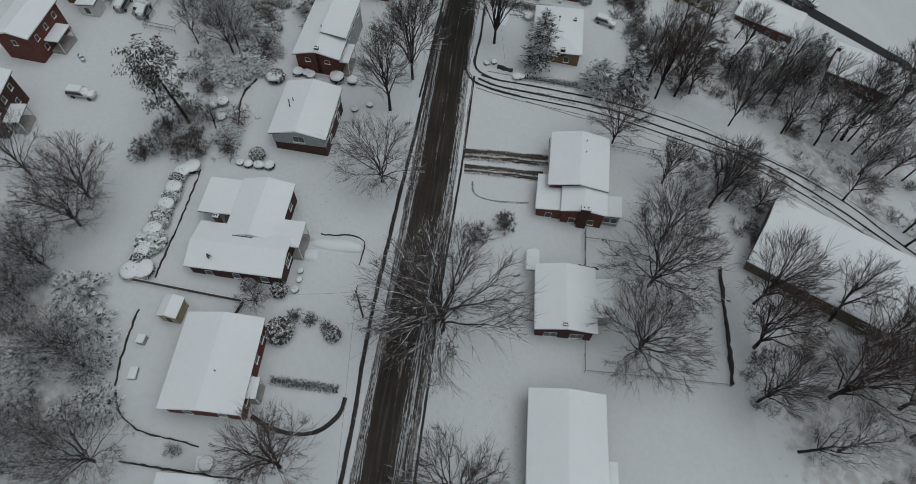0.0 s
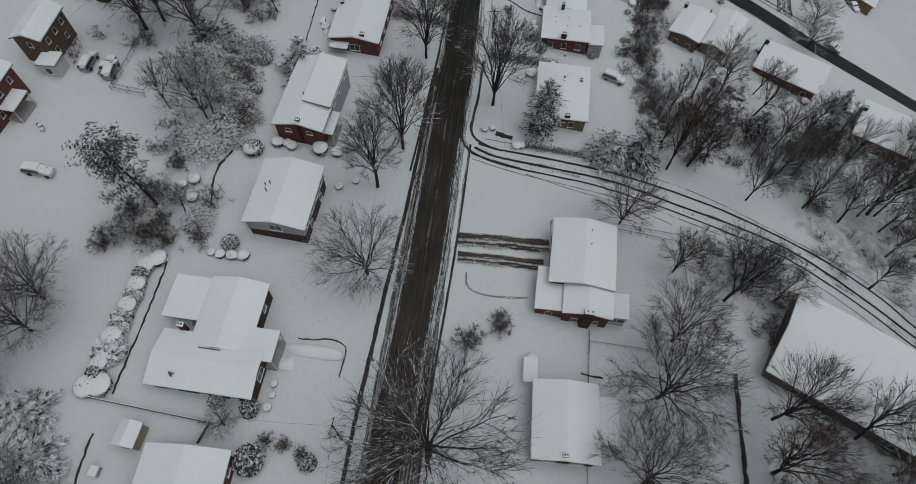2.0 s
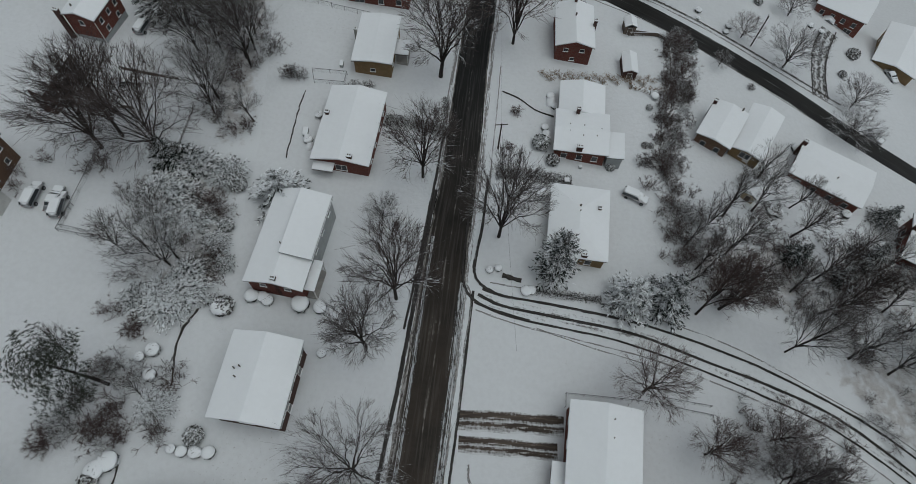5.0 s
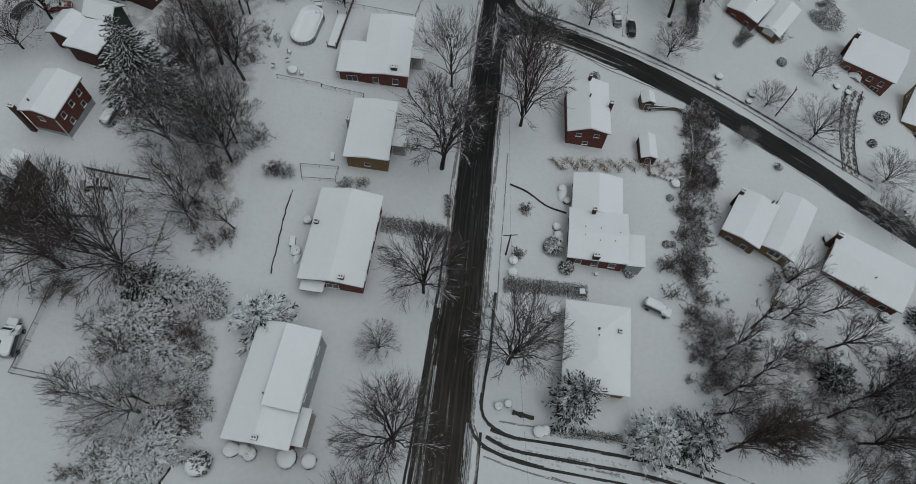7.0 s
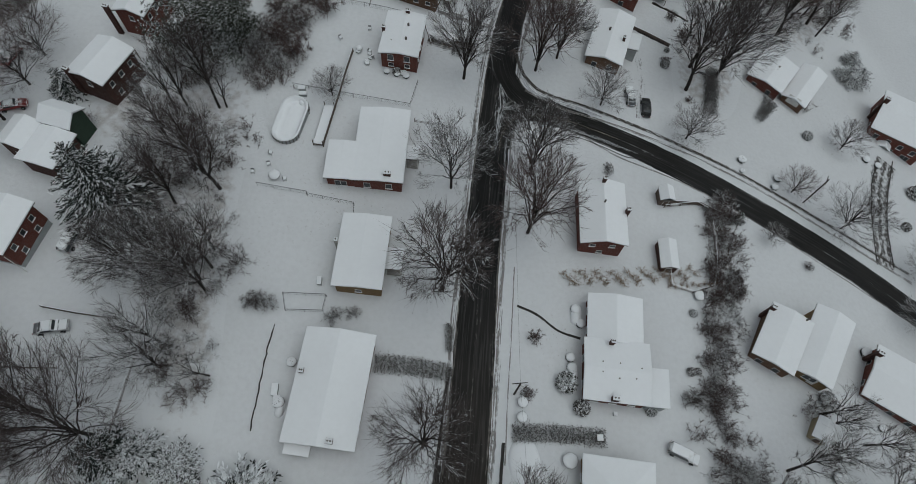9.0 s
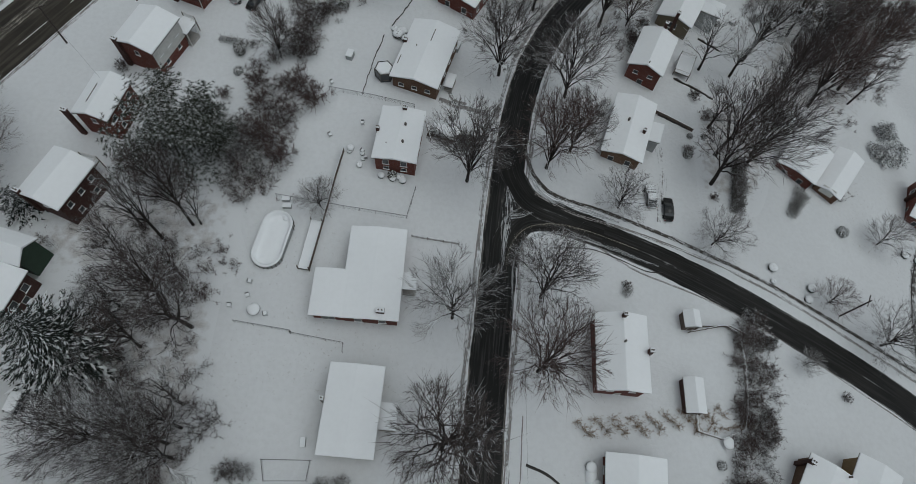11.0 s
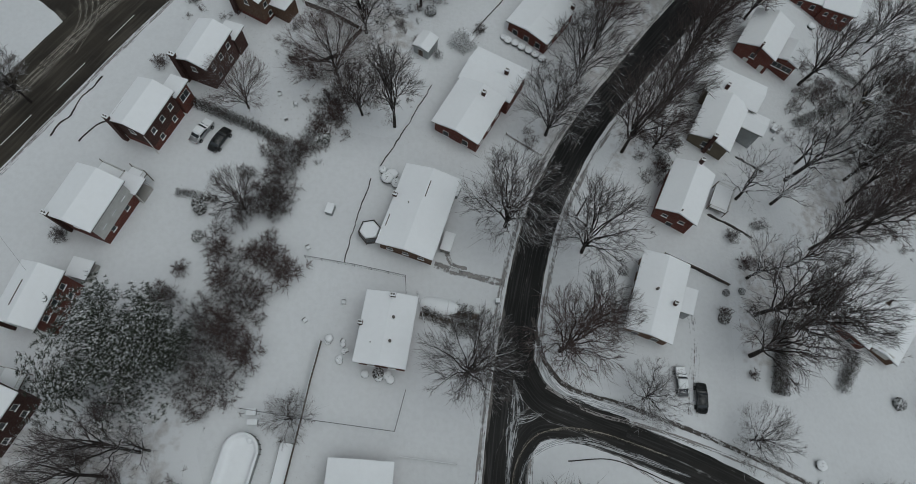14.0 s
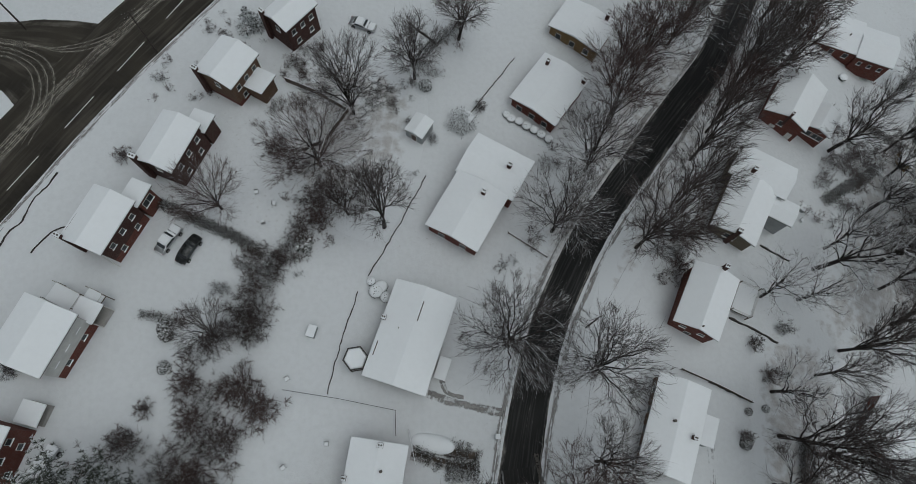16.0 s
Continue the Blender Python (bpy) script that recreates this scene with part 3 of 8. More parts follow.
def opening(h, side, cx, cy, w, l, u, z, ww, wh, door=False, col=None):
    """A window (or door) with frame, pane and snowy sill on one wall of a block centred on (cx, cy)."""
    sx, sy = SIDES[side]
    px, py = cx + sx * w / 2 + (u if sy else 0), cy + sy * l / 2 + (u if sx else 0)

    def slab(a0, a1, o0, o1, z0, z1):
        if sy:
            return (px + a0, px + a1, *sorted((py + sy * o0, py + sy * o1)), z0, z1)
        return (*sorted((px + sx * o0, px + sx * o1)), py + a0, py + a1, z0, z1)

    t = 0.05
    bm = boxes(slab(-ww / 2 - t, -ww / 2, -0.1, 0.07, z - wh / 2 - t, z + wh / 2 + t), slab(ww / 2, ww / 2 + t, -0.1, 0.07, z - wh / 2 - t, z + wh / 2 + t),
               slab(-ww / 2, ww / 2, -0.1, 0.07, z + wh / 2, z + wh / 2 + t), slab(-ww / 2, ww / 2, -0.1, 0.07, z - wh / 2 - t, z - wh / 2))
    if door:
        f = part("door", bm, M_TRIM, h, "framed house door")
        part("door_leaf", boxes(slab(-ww / 2, ww / 2, -0.08, 0.03, z - wh / 2, z + wh / 2)), col or M_TRIM, f)
        return
    if ww > 1.3:
        box(bm, *slab(-0.03, 0.03, -0.08, 0.06, z - wh / 2, z + wh / 2))
    f = part("window", bm, M_TRIM, h)
    part("pane", boxes(slab(-ww / 2, ww / 2, -0.08, 0.035, z - wh / 2, z + wh / 2)), M_GLASS, f)
    part("window_sill", boxes(slab(-ww / 2 - 0.14, ww / 2 + 0.14, 0.0, 0.16, z - wh / 2 - t - 0.07, z - wh / 2 - t), bev=0.02), M_SNOW, f, "snow-topped sill")


def block(h, cx, cy, w, l, eave, rise, wall, ridge="y", over=0.4, roof="gable", lower=None, split=2.6, wins="", snow=0.24):
    """One roofed block of a house: walls, roof slab and the snow on it. w, l: over the eaves. wins: side, count, height."""
    ww, wl = w - 2 * over, l - 2 * over
    a, b = (ww, wl) if ridge == "y" else (wl, ww)
    A, B = (w, l) if ridge == "y" else (l, w)
    turn = Matrix.Translation((cx, cy, 0)) @ (Matrix.Rotation(0 if ridge == "y" else radians(90), 4, 'Z'))
    k = rise / (A / 2)
    top = eave + k * over
    if roof == "gable":
        pts = [(-a / 2, -2.0), (a / 2, -2.0), (a / 2, top), (0, eave + rise - 0.02), (-a / 2, top)]
    else:
        lowest = eave + min(0.0, rise)
        pts = [(-a / 2, -2.0), (a / 2, -2.0), (a / 2, lowest), (-a / 2, lowest)]
    if lower is None:
        bm = prism(bmesh.new(), pts, -b / 2, b / 2)
    else:
        bm = prism(bmesh.new(), [(-a / 2, split)] + [(a / 2, split)] + pts[2:], -b / 2, b / 2)
    bm.transform(turn)
    part("wall", bm, wall, h)
    if lower is not None:
        bm = prism(bmesh.new(), [(-a / 2 + 0.08, -2.0), (a / 2 - 0.08, -2.0), (a / 2 - 0.08, split), (-a / 2 + 0.08, split)], -b / 2 + 0.08, b / 2 - 0.08)
        bm.transform(turn)
        part("wall", bm, lower, h, "lower part of the wall in a second material")

    def shell(lo, hi, inset, bev, mat_, name, label=""):
        bm = bmesh.new()
        hx, hy = A / 2 - inset, B / 2 - inset
        if roof == "gable":
            f = lambda x: eave + k * (A / 2 - abs(x))
            prism(bm, [(-hx, f(hx) + lo), (0, f(0) + lo), (hx, f(hx) + lo), (hx, f(hx) + hi), (0, f(0) + hi), (-hx, f(hx) + hi)], -hy, hy)
        elif roof == "hip":
            run = min(hx, hy * 0.95)
            lv = []
            for z in (lo, hi):
                lv.append([bm.verts.new(c) for c in ((-hx, -hy, eave + z), (hx, -hy, eave + z), (hx, hy, eave + z), (-hx, hy, eave + z), (0, -hy + run, eave + rise + z), (0, hy - run, eave + rise + z))])
            for q, flip in ((lv[0], True), (lv[1], False)):
                for ids in ((0, 1, 4), (1, 2, 5, 4), (2, 3, 5), (3, 0, 4, 5)):
                    bm.faces.new([q[i] for i in (ids[::-1] if flip else ids)])
            for i in range(4):
                bm.faces.new((lv[0][i], lv[0][(i + 1) % 4], lv[1][(i + 1) % 4], lv[1][i]))
        else:
            f = lambda x: eave + rise * (x + A / 2) / A
            prism(bm, [(-hx, f(-hx) + lo), (hx, f(hx) + lo), (hx, f(hx) + hi), (-hx, f(-hx) + hi)], -hy, hy)
        if bev:
            bmesh.ops.bevel(bm, geom=[e for e in bm.edges], offset=bev, segments=2, affect='EDGES', profile=0.5)
        bmesh.ops.recalc_face_normals(bm, faces=bm.faces)
        bm.transform(turn)
        return part(name, bm, mat_, h, label)

    shell(0.0, 0.16, 0.0, 0, M_FASCIA, "roof")
    shell(0.155, 0.16 + snow, -0.05, 0.09, M_SNOW, "roof_snow", "smooth thick snow lying on the roof")
    for spec in wins.split():
        side, cnt, z, size = spec.split(",")
        bw, bl = (ww, wl)
        span = bw if side in "NS" else bl
        sw, sh = {"s": (0.85, 0.7), "m": (0.95, 1.25), "t": (0.72, 0.95), "b": (1.8, 1.3), "g": (2.6, 2.1), "d": (0.95, 2.05)}[size]
        for i in range(int(cnt)):
            u = span * ((i + 0.5) / int(cnt) - 0.5) * 0.92
            if size == "d":
                u += 0.12 * span
            opening(h, side, cx, cy, bw, bl, u, float(z), sw, sh, size in "dg", M_TRIM)


def chimney(h, x, y, sx, sy, z0, z1, material=None, flues=2):
    c = part("chimney", boxes((x - sx / 2, x + sx / 2, y - sy / 2, y + sy / 2, z0, z1), (x - sx / 2 - 0.06, x + sx / 2 + 0.06, y - sy / 2 - 0.06, y + sy / 2 + 0.06, z1, z1 + 0.12)), material or M_BRICK_DARK, h)
    part("snow_cap", boxes((x - sx / 2 - 0.04, x + sx / 2 + 0.04, y - sy / 2 - 0.04, y + sy / 2 + 0.04, z1 + 0.115, z1 + 0.25), bev=0.05), M_SNOW, c)
    for i in range(flues):
        bm = bmesh.new()
        o = (i - (flues - 1) / 2) * sx * 0.45
        tube(bm, (x + o, y, z1 + 0.1), (x + o, y, z1 + 0.42), 0.11, 0.11, 8, True)
        part("flue", bm, M_FASCIA, c)


def vent(h, x, y, z, r=0.09, tall=0.45):
    bm = bmesh.new()
    tube(bm, (x, y, z - 0.3), (x, y, z + tall), r, r, 8, True)
    part("vent_pipe", bm, M_FASCIA, h)


def porch(h, x0, x1, y0, y1, z, posts=True, thick=0.16, floor=True, slope=0.0):
    """A lean-to or porch roof with its snow, posts and slab."""
    part("porch_roof", boxes((x0, x1, y0, y1, z, z + thick)), M_FASCIA, h)
    part("roof_snow", boxes((x0 - 0.04, x1 + 0.04, y0 - 0.04, y1 + 0.04, z + thick - 0.005, z + thick + 0.24), bev=0.09), M_SNOW, h)
    if posts:
        for px in (x0 + 0.15, x1 - 0.15):
            for py in (y0 + 0.15, y1 - 0.15):
                part("post", boxes((px - 0.06, px + 0.06, py - 0.06, py + 0.06, -1.2, z)), M_TRIM, h)
    if floor:
        part("porch_floor", boxes((x0 + 0.1, x1 - 0.1, y0 + 0.1, y1 - 0.1, -1.2, 0.25)), M_CONCRETE, h)


def roof_gap(h, x0, x1, y0, y1, z):
    """A slit where the snow has slid and the dark roof shows."""
    bm = bmesh.new()
    long_x = x1 - x0 > y1 - y0
    n = 1
    for i in range(n):
        f0, f1 = 0, 1
        j = 0.05 * noise.noise((i * 1.7, x0, y0))
        if long_x:
            box(bm, x0 + (x1 - x0) * f0, x0 + (x1 - x0) * f1, y0 + j, y1 + j, z - 0.12, z + 0.045)
        else:
            box(bm, x0 + j, x1 + j, y0 + (y1 - y0) * f0, y0 + (y1 - y0) * f1, z - 0.12, z + 0.045)
    part("bare_roof_strip", bm, M_FASCIA, h, "dark strip of roofing where snow slid off")


def dish(h, x, y, z):
    bm = bmesh.new()
    tube(bm, (x, y, z - 0.1), (x, y, z + 0.5), 0.04, 0.04, 6, True)
    p = part("dish_mast", bm, M_FASCIA, h)
    bm = bmesh.new()
    tube(bm, (x - 0.05, y - 0.05, z + 0.5), (x - 0.2, y - 0.25, z + 0.62), 0.08, 0.42, 14)
    part("satellite_dish", bm, M_FASCIA, p, "dark grey satellite dish")


def downpipe(h, x, y, z):
    part("downpipe", boxes((x - 0.05, x + 0.05, y - 0.05, y + 0.05, -0.8, z)), M_TRIM, h)


h = thing("ranch_house", -30.3, 8.1, -6.1)
tagged(h, "low red brick ranch house with snow on its gable roof", "house", "houses")
block(h, 0.0, 0.0, 8.5, 9.7, 3.1, 0.94, M_BRICK, wins="E,3,1.6,m S,2,1.6,m")
h = thing("ranch_house", -30.1, 27.1, -4.8)
tagged(h, "red brick ranch house with deep snow on its roof", "house", "houses")
block(h, 0.0, 0.0, 10.6, 13.2, 3.3, 1.01, M_BRICK, wins="E,4,1.9,m S,2,1.4,m")
vent(h, 1.0, -1.5, 4.4)
porch(h, 4.3, 6.4, -4.2, -1.4, 2.6)
h = thing("ranch_house", -29.7, 44.4, -7.7)
tagged(h, "dark red brick house with crossing snowy roofs and an entrance canopy", "house", "houses")
block(h, 0.0, 0.0, 14.3, 7.7, 3.0, 1.01, M_BRICK_DARK, ridge="x", wins="E,1,1.5,b S,3,1.3,m")
block(h, 0.9, 7.1, 8.1, 10.3, 3.1, 1.01, M_BRICK_DARK, wins="E,2,1.7,m N,2,1.7,m")
porch(h, 1.5, 8.4, 1.2, 5.6, 3.3)
porch(h, -8.4, -2.2, 5.6, 12.0, 2.8, False)
chimney(h, -4.6, 4.2, 0.8, 0.6, 2.5, 4.6)
dish(h, -3.4, -2.2, 3.9)
roof_gap(h, -1.5, 1.5, 1.6, 1.7400000000000002, 4.01)
h = thing("two_storey_house", -23.2, 70.9, -8.2)
tagged(h, "house with pale upper siding over dark brick", "house", "houses")
block(h, 0.0, 0.0, 9.6, 11.7, 4.5, 1.25, M_SIDE_GREY, lower=M_BRICK_DARK, split=2.3, wins="E,4,3.6,m E,2,1.2,m S,1,3.6,b")
vent(h, -2.4, -0.5, 5.9)
vent(h, -2.9, 0.6, 5.7)
vent(h, -2.2, 0.9, 5.9)
h = thing("split_level_house", -21.8, 91.8, -10.0)
tagged(h, "brown brick split-level house with stepped snowy roofs", "house", "houses")
block(h, 0.0, 0.0, 8.7, 15.7, 4.4, 1.17, M_BRICK, wins="E,5,3.6,m S,2,3.4,s")
block(h, 2.15, 2.2, 4.7, 10.9, 6.15, -0.75, M_SIDE_GREY, roof="shed", over=0.25, wins="E,3,4.4,m")
porch(h, 2.2, 5.6, -7.0, -2.2, 3.1)
chimney(h, 0.2, -7.2, 0.7, 0.5, -1, 6.2)
vent(h, -0.4, -1.8, 6.2)
roof_gap(h, 0.83, 0.97, 1.0, 4.5, 5.68)
h = thing("ranch_house", -15.2, 114.5, -7.7)
tagged(h, "red brick ranch house with a bay window under snow", "house", "houses")
block(h, 0.0, 0.0, 9.7, 15.5, 3.2, 1.01, M_BRICK, wins="E,4,1.7,m S,1,1.5,b")
chimney(h, 1.6, -7.0, 0.8, 0.6, -1, 4.7)
chimney(h, -4.1, 1.5, 0.6, 0.6, 2.5, 4.2)
porch(h, -4.4, -1.0, -9.0, -7.0, 2.2, False)
h = thing("flat_roofed_house", -12.1, 134.7, -5.1)
tagged(h, "tan brick house with a nearly flat snowy roof", "house", "houses")
block(h, 0.0, 0.0, 7.4, 11.9, 3.6, 0.39, M_BRICK_TAN, wins="S,1,1.6,s E,3,1.8,m")
chimney(h, -4.0, 1.0, 0.5, 0.5, -1, 4.6, M_CONCRETE, 1)
porch(h, 3.5, 6.0, -2.0, 1.5, 2.2)
h = thing("ranch_house", -10.2, 154.4, -3.7)
tagged(h, "red brick L-shaped house with a low snowy roof", "house", "houses")
block(h, 0.0, 0.0, 8.4, 14.3, 3.2, 0.32, M_BRICK, wins="S,2,1.5,m E,3,1.5,m")
block(h, -6.0, -3.5, 5.1, 7.2, 3.22, 0.12, M_BRICK, wins="S,1,1.5,b")
chimney(h, 1.6, -6.0, 1.1, 0.6, 2.5, 4.4)
porch(h, 4.0, 6.2, -2.0, 0.6, 2.4)
h = thing("two_storey_house", -7.4, 178.4, -8.1)
tagged(h, "red brick house with pipes through its snowy roof", "house", "houses")
block(h, 0.0, 0.0, 7.2, 10.1, 4.2, 0.55, M_BRICK, wins="S,2,1.4,s S,2,3.2,m E,3,2.2,m")
chimney(h, 0.2, 4.6, 0.7, 0.5, 3, 5.6)
chimney(h, -3.5, 0.2, 0.5, 0.5, 3, 5.4)
vent(h, 0.8, 1.6, 5.1, 0.2, 0.4)
vent(h, 0.9, -1.7, 5.1, 0.2, 0.4)
vent(h, -1.7, -2.2, 4.8, 0.08, 0.3)
h = thing("ranch_house", -3.4, 196.9, -17.4)
tagged(h, "brown brick ranch house with a wide snowy gable roof", "house", "houses")
block(h, 0.0, 0.0, 8.8, 13.8, 3.4, 1.01, M_BRICK_BROWN, wins="S,3,1.8,s E,4,1.8,m")
chimney(h, -4.2, 1.2, 0.6, 0.6, -1, 4.4)
porch(h, 4.6, 6.2, -4.0, -1.0, 1.0, False)
vent(h, -1.8, 0.4, 4.5, 0.08, 0.25)
roof_gap(h, 0.23, 0.37, 2.0, 4.8, 4.73)
roof_gap(h, -3.97, -3.83, -4.0, -2.0, 3.90)
h = thing("ranch_house", 4.3, 215.8, -28.5)
tagged(h, "red brick house with two offset snowy roofs", "house", "houses")
block(h, 0.0, 0.0, 8.6, 10.0, 3.4, 0.94, M_BRICK, wins="S,2,1.4,m E,3,1.6,m")
block(h, 0.2, 8.4, 9.8, 7.4, 3.1, 0.78, M_BRICK, ridge="x", wins="W,1,1.5,m")
chimney(h, 0.9, 3.2, 0.6, 0.6, 3, 5.4)
chimney(h, 2.2, 9.0, 0.6, 0.6, 2.6, 5.2)
h = thing("ranch_house", 17.9, 238.6, -35.1)
tagged(h, "dark red brick ranch house with a snowy roof", "house", "houses")
block(h, 0.0, 0.0, 8.8, 10.6, 3.3, 0.78, M_BRICK, wins="S,3,1.5,m E,3,1.6,m")
chimney(h, -2.8, 3.4, 0.5, 0.5, 2.6, 5.0)
chimney(h, 3.9, 4.2, 0.6, 0.6, 2.6, 4.6)
h = thing("ranch_house", 24.7, 253.0, -32.6)
tagged(h, "tan brick house with an offset snowy roof", "house", "houses")
block(h, 0.0, 0.0, 9.9, 7.3, 3.1, 0.78, M_BRICK_TAN, wins="S,3,1.5,m")
chimney(h, 3.0, 3.0, 0.6, 0.6, 2.6, 5.0)
h = thing("brick_house", -72.5, 87.1, -8.7)
tagged(h, "two-storey red brick house with a rear porch in snow", "house", "houses")
block(h, 0.0, 0.0, 6.7, 10.4, 5.4, 1.09, M_BRICK, wins="E,3,4.1,t E,2,1.6,t S,1,4.2,t")
porch(h, 2.6, 5.4, -2.0, 2.4, 2.4)
h = thing("brick_house", -72.5, 68.9, 0.2)
tagged(h, "two-storey dark brick house at the edge of a yard", "house", "houses")
block(h, 0.0, 0.0, 6.0, 9.8, 5.3, 1.09, M_BRICK_DARK, wins="E,3,4.1,t E,2,1.6,t S,1,4.2,t")
porch(h, 2.8, 5.2, -3.4, 0.4, 2.4)
h = thing("brick_house", -68.7, 102.2, -6.8)
tagged(h, "two-storey brown brick house with a white rear porch", "house", "houses")
block(h, 0.0, 0.0, 5.5, 8.7, 5.4, 1.09, M_BRICK_BROWN, wins="E,3,4.1,t E,2,1.6,t S,1,4.2,t")
block(h, 2.9, -5.2, 3.6, 3.2, 2.4, 0.2, M_SIDE_WHITE, roof="shed", over=0.15, wins="S,1,1.3,m")
h = thing("brick_house", -63.3, 119.5, -10.7)
tagged(h, "two-storey dark brick house among bare trees", "house", "houses")
block(h, 0.0, 0.0, 3.1, 9.9, 5.2, 1.09, M_BRICK_DARK, wins="E,3,4.1,t E,2,1.6,t S,1,4.2,t")
h = thing("brick_house", -61.7, 135.9, -12.9)
tagged(h, "two-storey red brick house with a snowy roof and an end chimney", "house", "houses")
block(h, 0.0, 0.0, 6.4, 8.4, 5.4, 1.09, M_BRICK, lower=M_SIDE_GREY, split=1.1, wins="E,3,4.1,t E,2,2.0,t S,1,4.2,t")
chimney(h, -3.3, -4.2, 0.9, 0.5, -1, 6.6)
downpipe(h, 3.3, -4.3, 5.3)
vent(h, -1.5, -2.5, 6.5, 0.15, 0.3)
h = thing("brick_house", -59.5, 154.5, -16.9)
tagged(h, "dark gabled house with green siding behind a spruce", "house", "houses")
block(h, 0.0, 1.2, 5.6, 4.4, 4.6, 1.6, M_SIDE_GREEN, ridge="x")
block(h, 0.6, -4.4, 6.4, 6.6, 4.1, 0.4, M_BRICK_DARK, wins="E,2,2.6,m E,1,1.0,m")
block(h, -4.6, -3.4, 4.6, 5.4, 4.2, 0.9, M_BRICK_DARK, wins="S,1,1.5,m")
h = thing("brick_house", -55.7, 166.4, -23.4)
tagged(h, "two-storey dark red brick house with a snowy roof", "house", "houses")
block(h, 0.0, 0.0, 7.1, 8.5, 5.5, 1.09, M_BRICK_DARK, wins="E,3,4.1,t E,2,1.6,t S,1,4.2,t")
chimney(h, -3.0, -4.1, 0.9, 0.5, -1, 6.6)
h = thing("brick_house", -53.2, 181.4, -14.4)
tagged(h, "two-storey red brick house with white windows", "house", "houses")
block(h, 0.0, 0.0, 6.0, 8.1, 5.4, 1.09, M_BRICK, wins="E,3,4.1,t E,2,1.6,t S,1,4.2,t")
chimney(h, -3.4, -4.3, 0.9, 0.5, -1, 6.6)
porch(h, 0.4, 3.4, 4.2, 7.0, 1.2, False, 0.2)
roof_gap(h, -1.07, -0.93, -2.0, 1.5, 6.53)
h = thing("brick_house", -49.5, 195.5, -21.1)
tagged(h, "two-storey brick house with a pale rear wall under snow", "house", "houses")
block(h, 0.0, 0.0, 7.5, 8.4, 5.7, 1.09, M_BRICK, wins="E,3,4.1,t E,2,1.6,t S,1,4.2,t")
chimney(h, -3.0, -4.1, 0.9, 0.5, -1, 6.6)
porch(h, 1.0, 4.2, 3.6, 6.4, 2.6)
part("siding", boxes((3.36, 3.41, -3.83, 3.83, 1.9, 5.71)), M_SIDE_WHITE, h, "pale siding on the rear wall")
roof_gap(h, -1.27, -1.13, -1.0, 1.2, 6.77)
roof_gap(h, -1.37, -1.23, 1.5, 3.2, 6.74)
h = thing("brick_house", -45.0, 211.0, -22.2)
tagged(h, "two-storey dark red brick house with a white downpipe", "house", "houses")
# the bottom 1.7 m of the dark walls takes the redder brick
block(h, 0.0, 0.0, 6.2, 8.2, 5.7, 1.09, M_BRICK_DARK, lower=M_BRICK, split=1.7, wins="E,3,4.1,t E,2,1.6,t S,1,4.2,t")
chimney(h, -2.9, -4.0, 0.9, 0.5, -1, 6.8)
downpipe(h, 2.9, -4.15, 5.4)
roof_gap(h, -2.77, -2.63, -3.0, -0.4, 6.18)
roof_gap(h, -2.67, -2.53, 0.2, 1.9, 6.21)
block(h, 1.6, 5.4, 3.2, 3.6, 4.2, 0.4, M_BRICK, roof="shed", wins="E,1,3.0,b")
h = thing("brick_house", -38.1, 223.1, -20.7)
tagged(h, "two-storey dark brick house with a broad end chimney", "house", "houses")
block(h, 0.0, 0.0, 5.9, 8.3, 5.7, 1.09, M_BRICK_DARK, wins="E,3,4.1,t E,2,1.6,t S,1,4.2,t")
chimney(h, -2.6, -4.1, 1.0, 0.6, -1, 7.0)
block(h, 1.4, 5.2, 3.4, 3.2, 3.6, 0.3, M_BRICK_DARK, roof="shed")
h = thing("brick_house", -31.9, 236.8, -28.3)
tagged(h, "two-storey brown brick house with a pale side wing", "house", "houses")
# redder brick up to 1.2 m, brown brick above it
block(h, 0.0, 0.0, 6.6, 7.1, 5.7, 1.09, M_BRICK_BROWN, lower=M_BRICK, split=1.2, wins="E,3,4.1,t E,2,1.6,t S,1,4.2,t")
chimney(h, -2.9, -3.5, 0.9, 0.5, -1, 6.8)
block(h, 4.4, 0.8, 3.6, 3.8, 3.0, 0.4, M_BRICK_BROWN, roof="shed")
h = thing("brick_house", -23.8, 247.4, -39.0)
tagged(h, "two-storey dark brick house with a snowy roof", "house", "houses")
block(h, 0.0, 0.0, 5.3, 7.0, 5.7, 1.09, M_BRICK_DARK, wins="E,3,4.1,t E,2,1.6,t S,1,4.2,t")
chimney(h, -2.4, -3.5, 0.9, 0.5, -1, 6.8)
h = thing("ranch_house", 15.9, 17.2, -5.4)
tagged(h, "red brick house with a long snowy gable roof", "house", "houses")
block(h, 0.0, 0.0, 10.3, 13.5, 3.4, 1.09, M_BRICK, wins="W,4,1.7,m S,2,1.6,m")
porch(h, 4.6, 6.6, -6.0, -1.6, 2.4)
h = thing("ranch_house", 17.8, 38.0, -4.8)
tagged(h, "brick house with snowy gable roof and lower wing", "house", "houses")
block(h, 0.0, 0.0, 9.0, 10.5, 3.4, 1.01, M_BRICK_DARK, wins="W,3,1.6,m S,2,1.3,b")
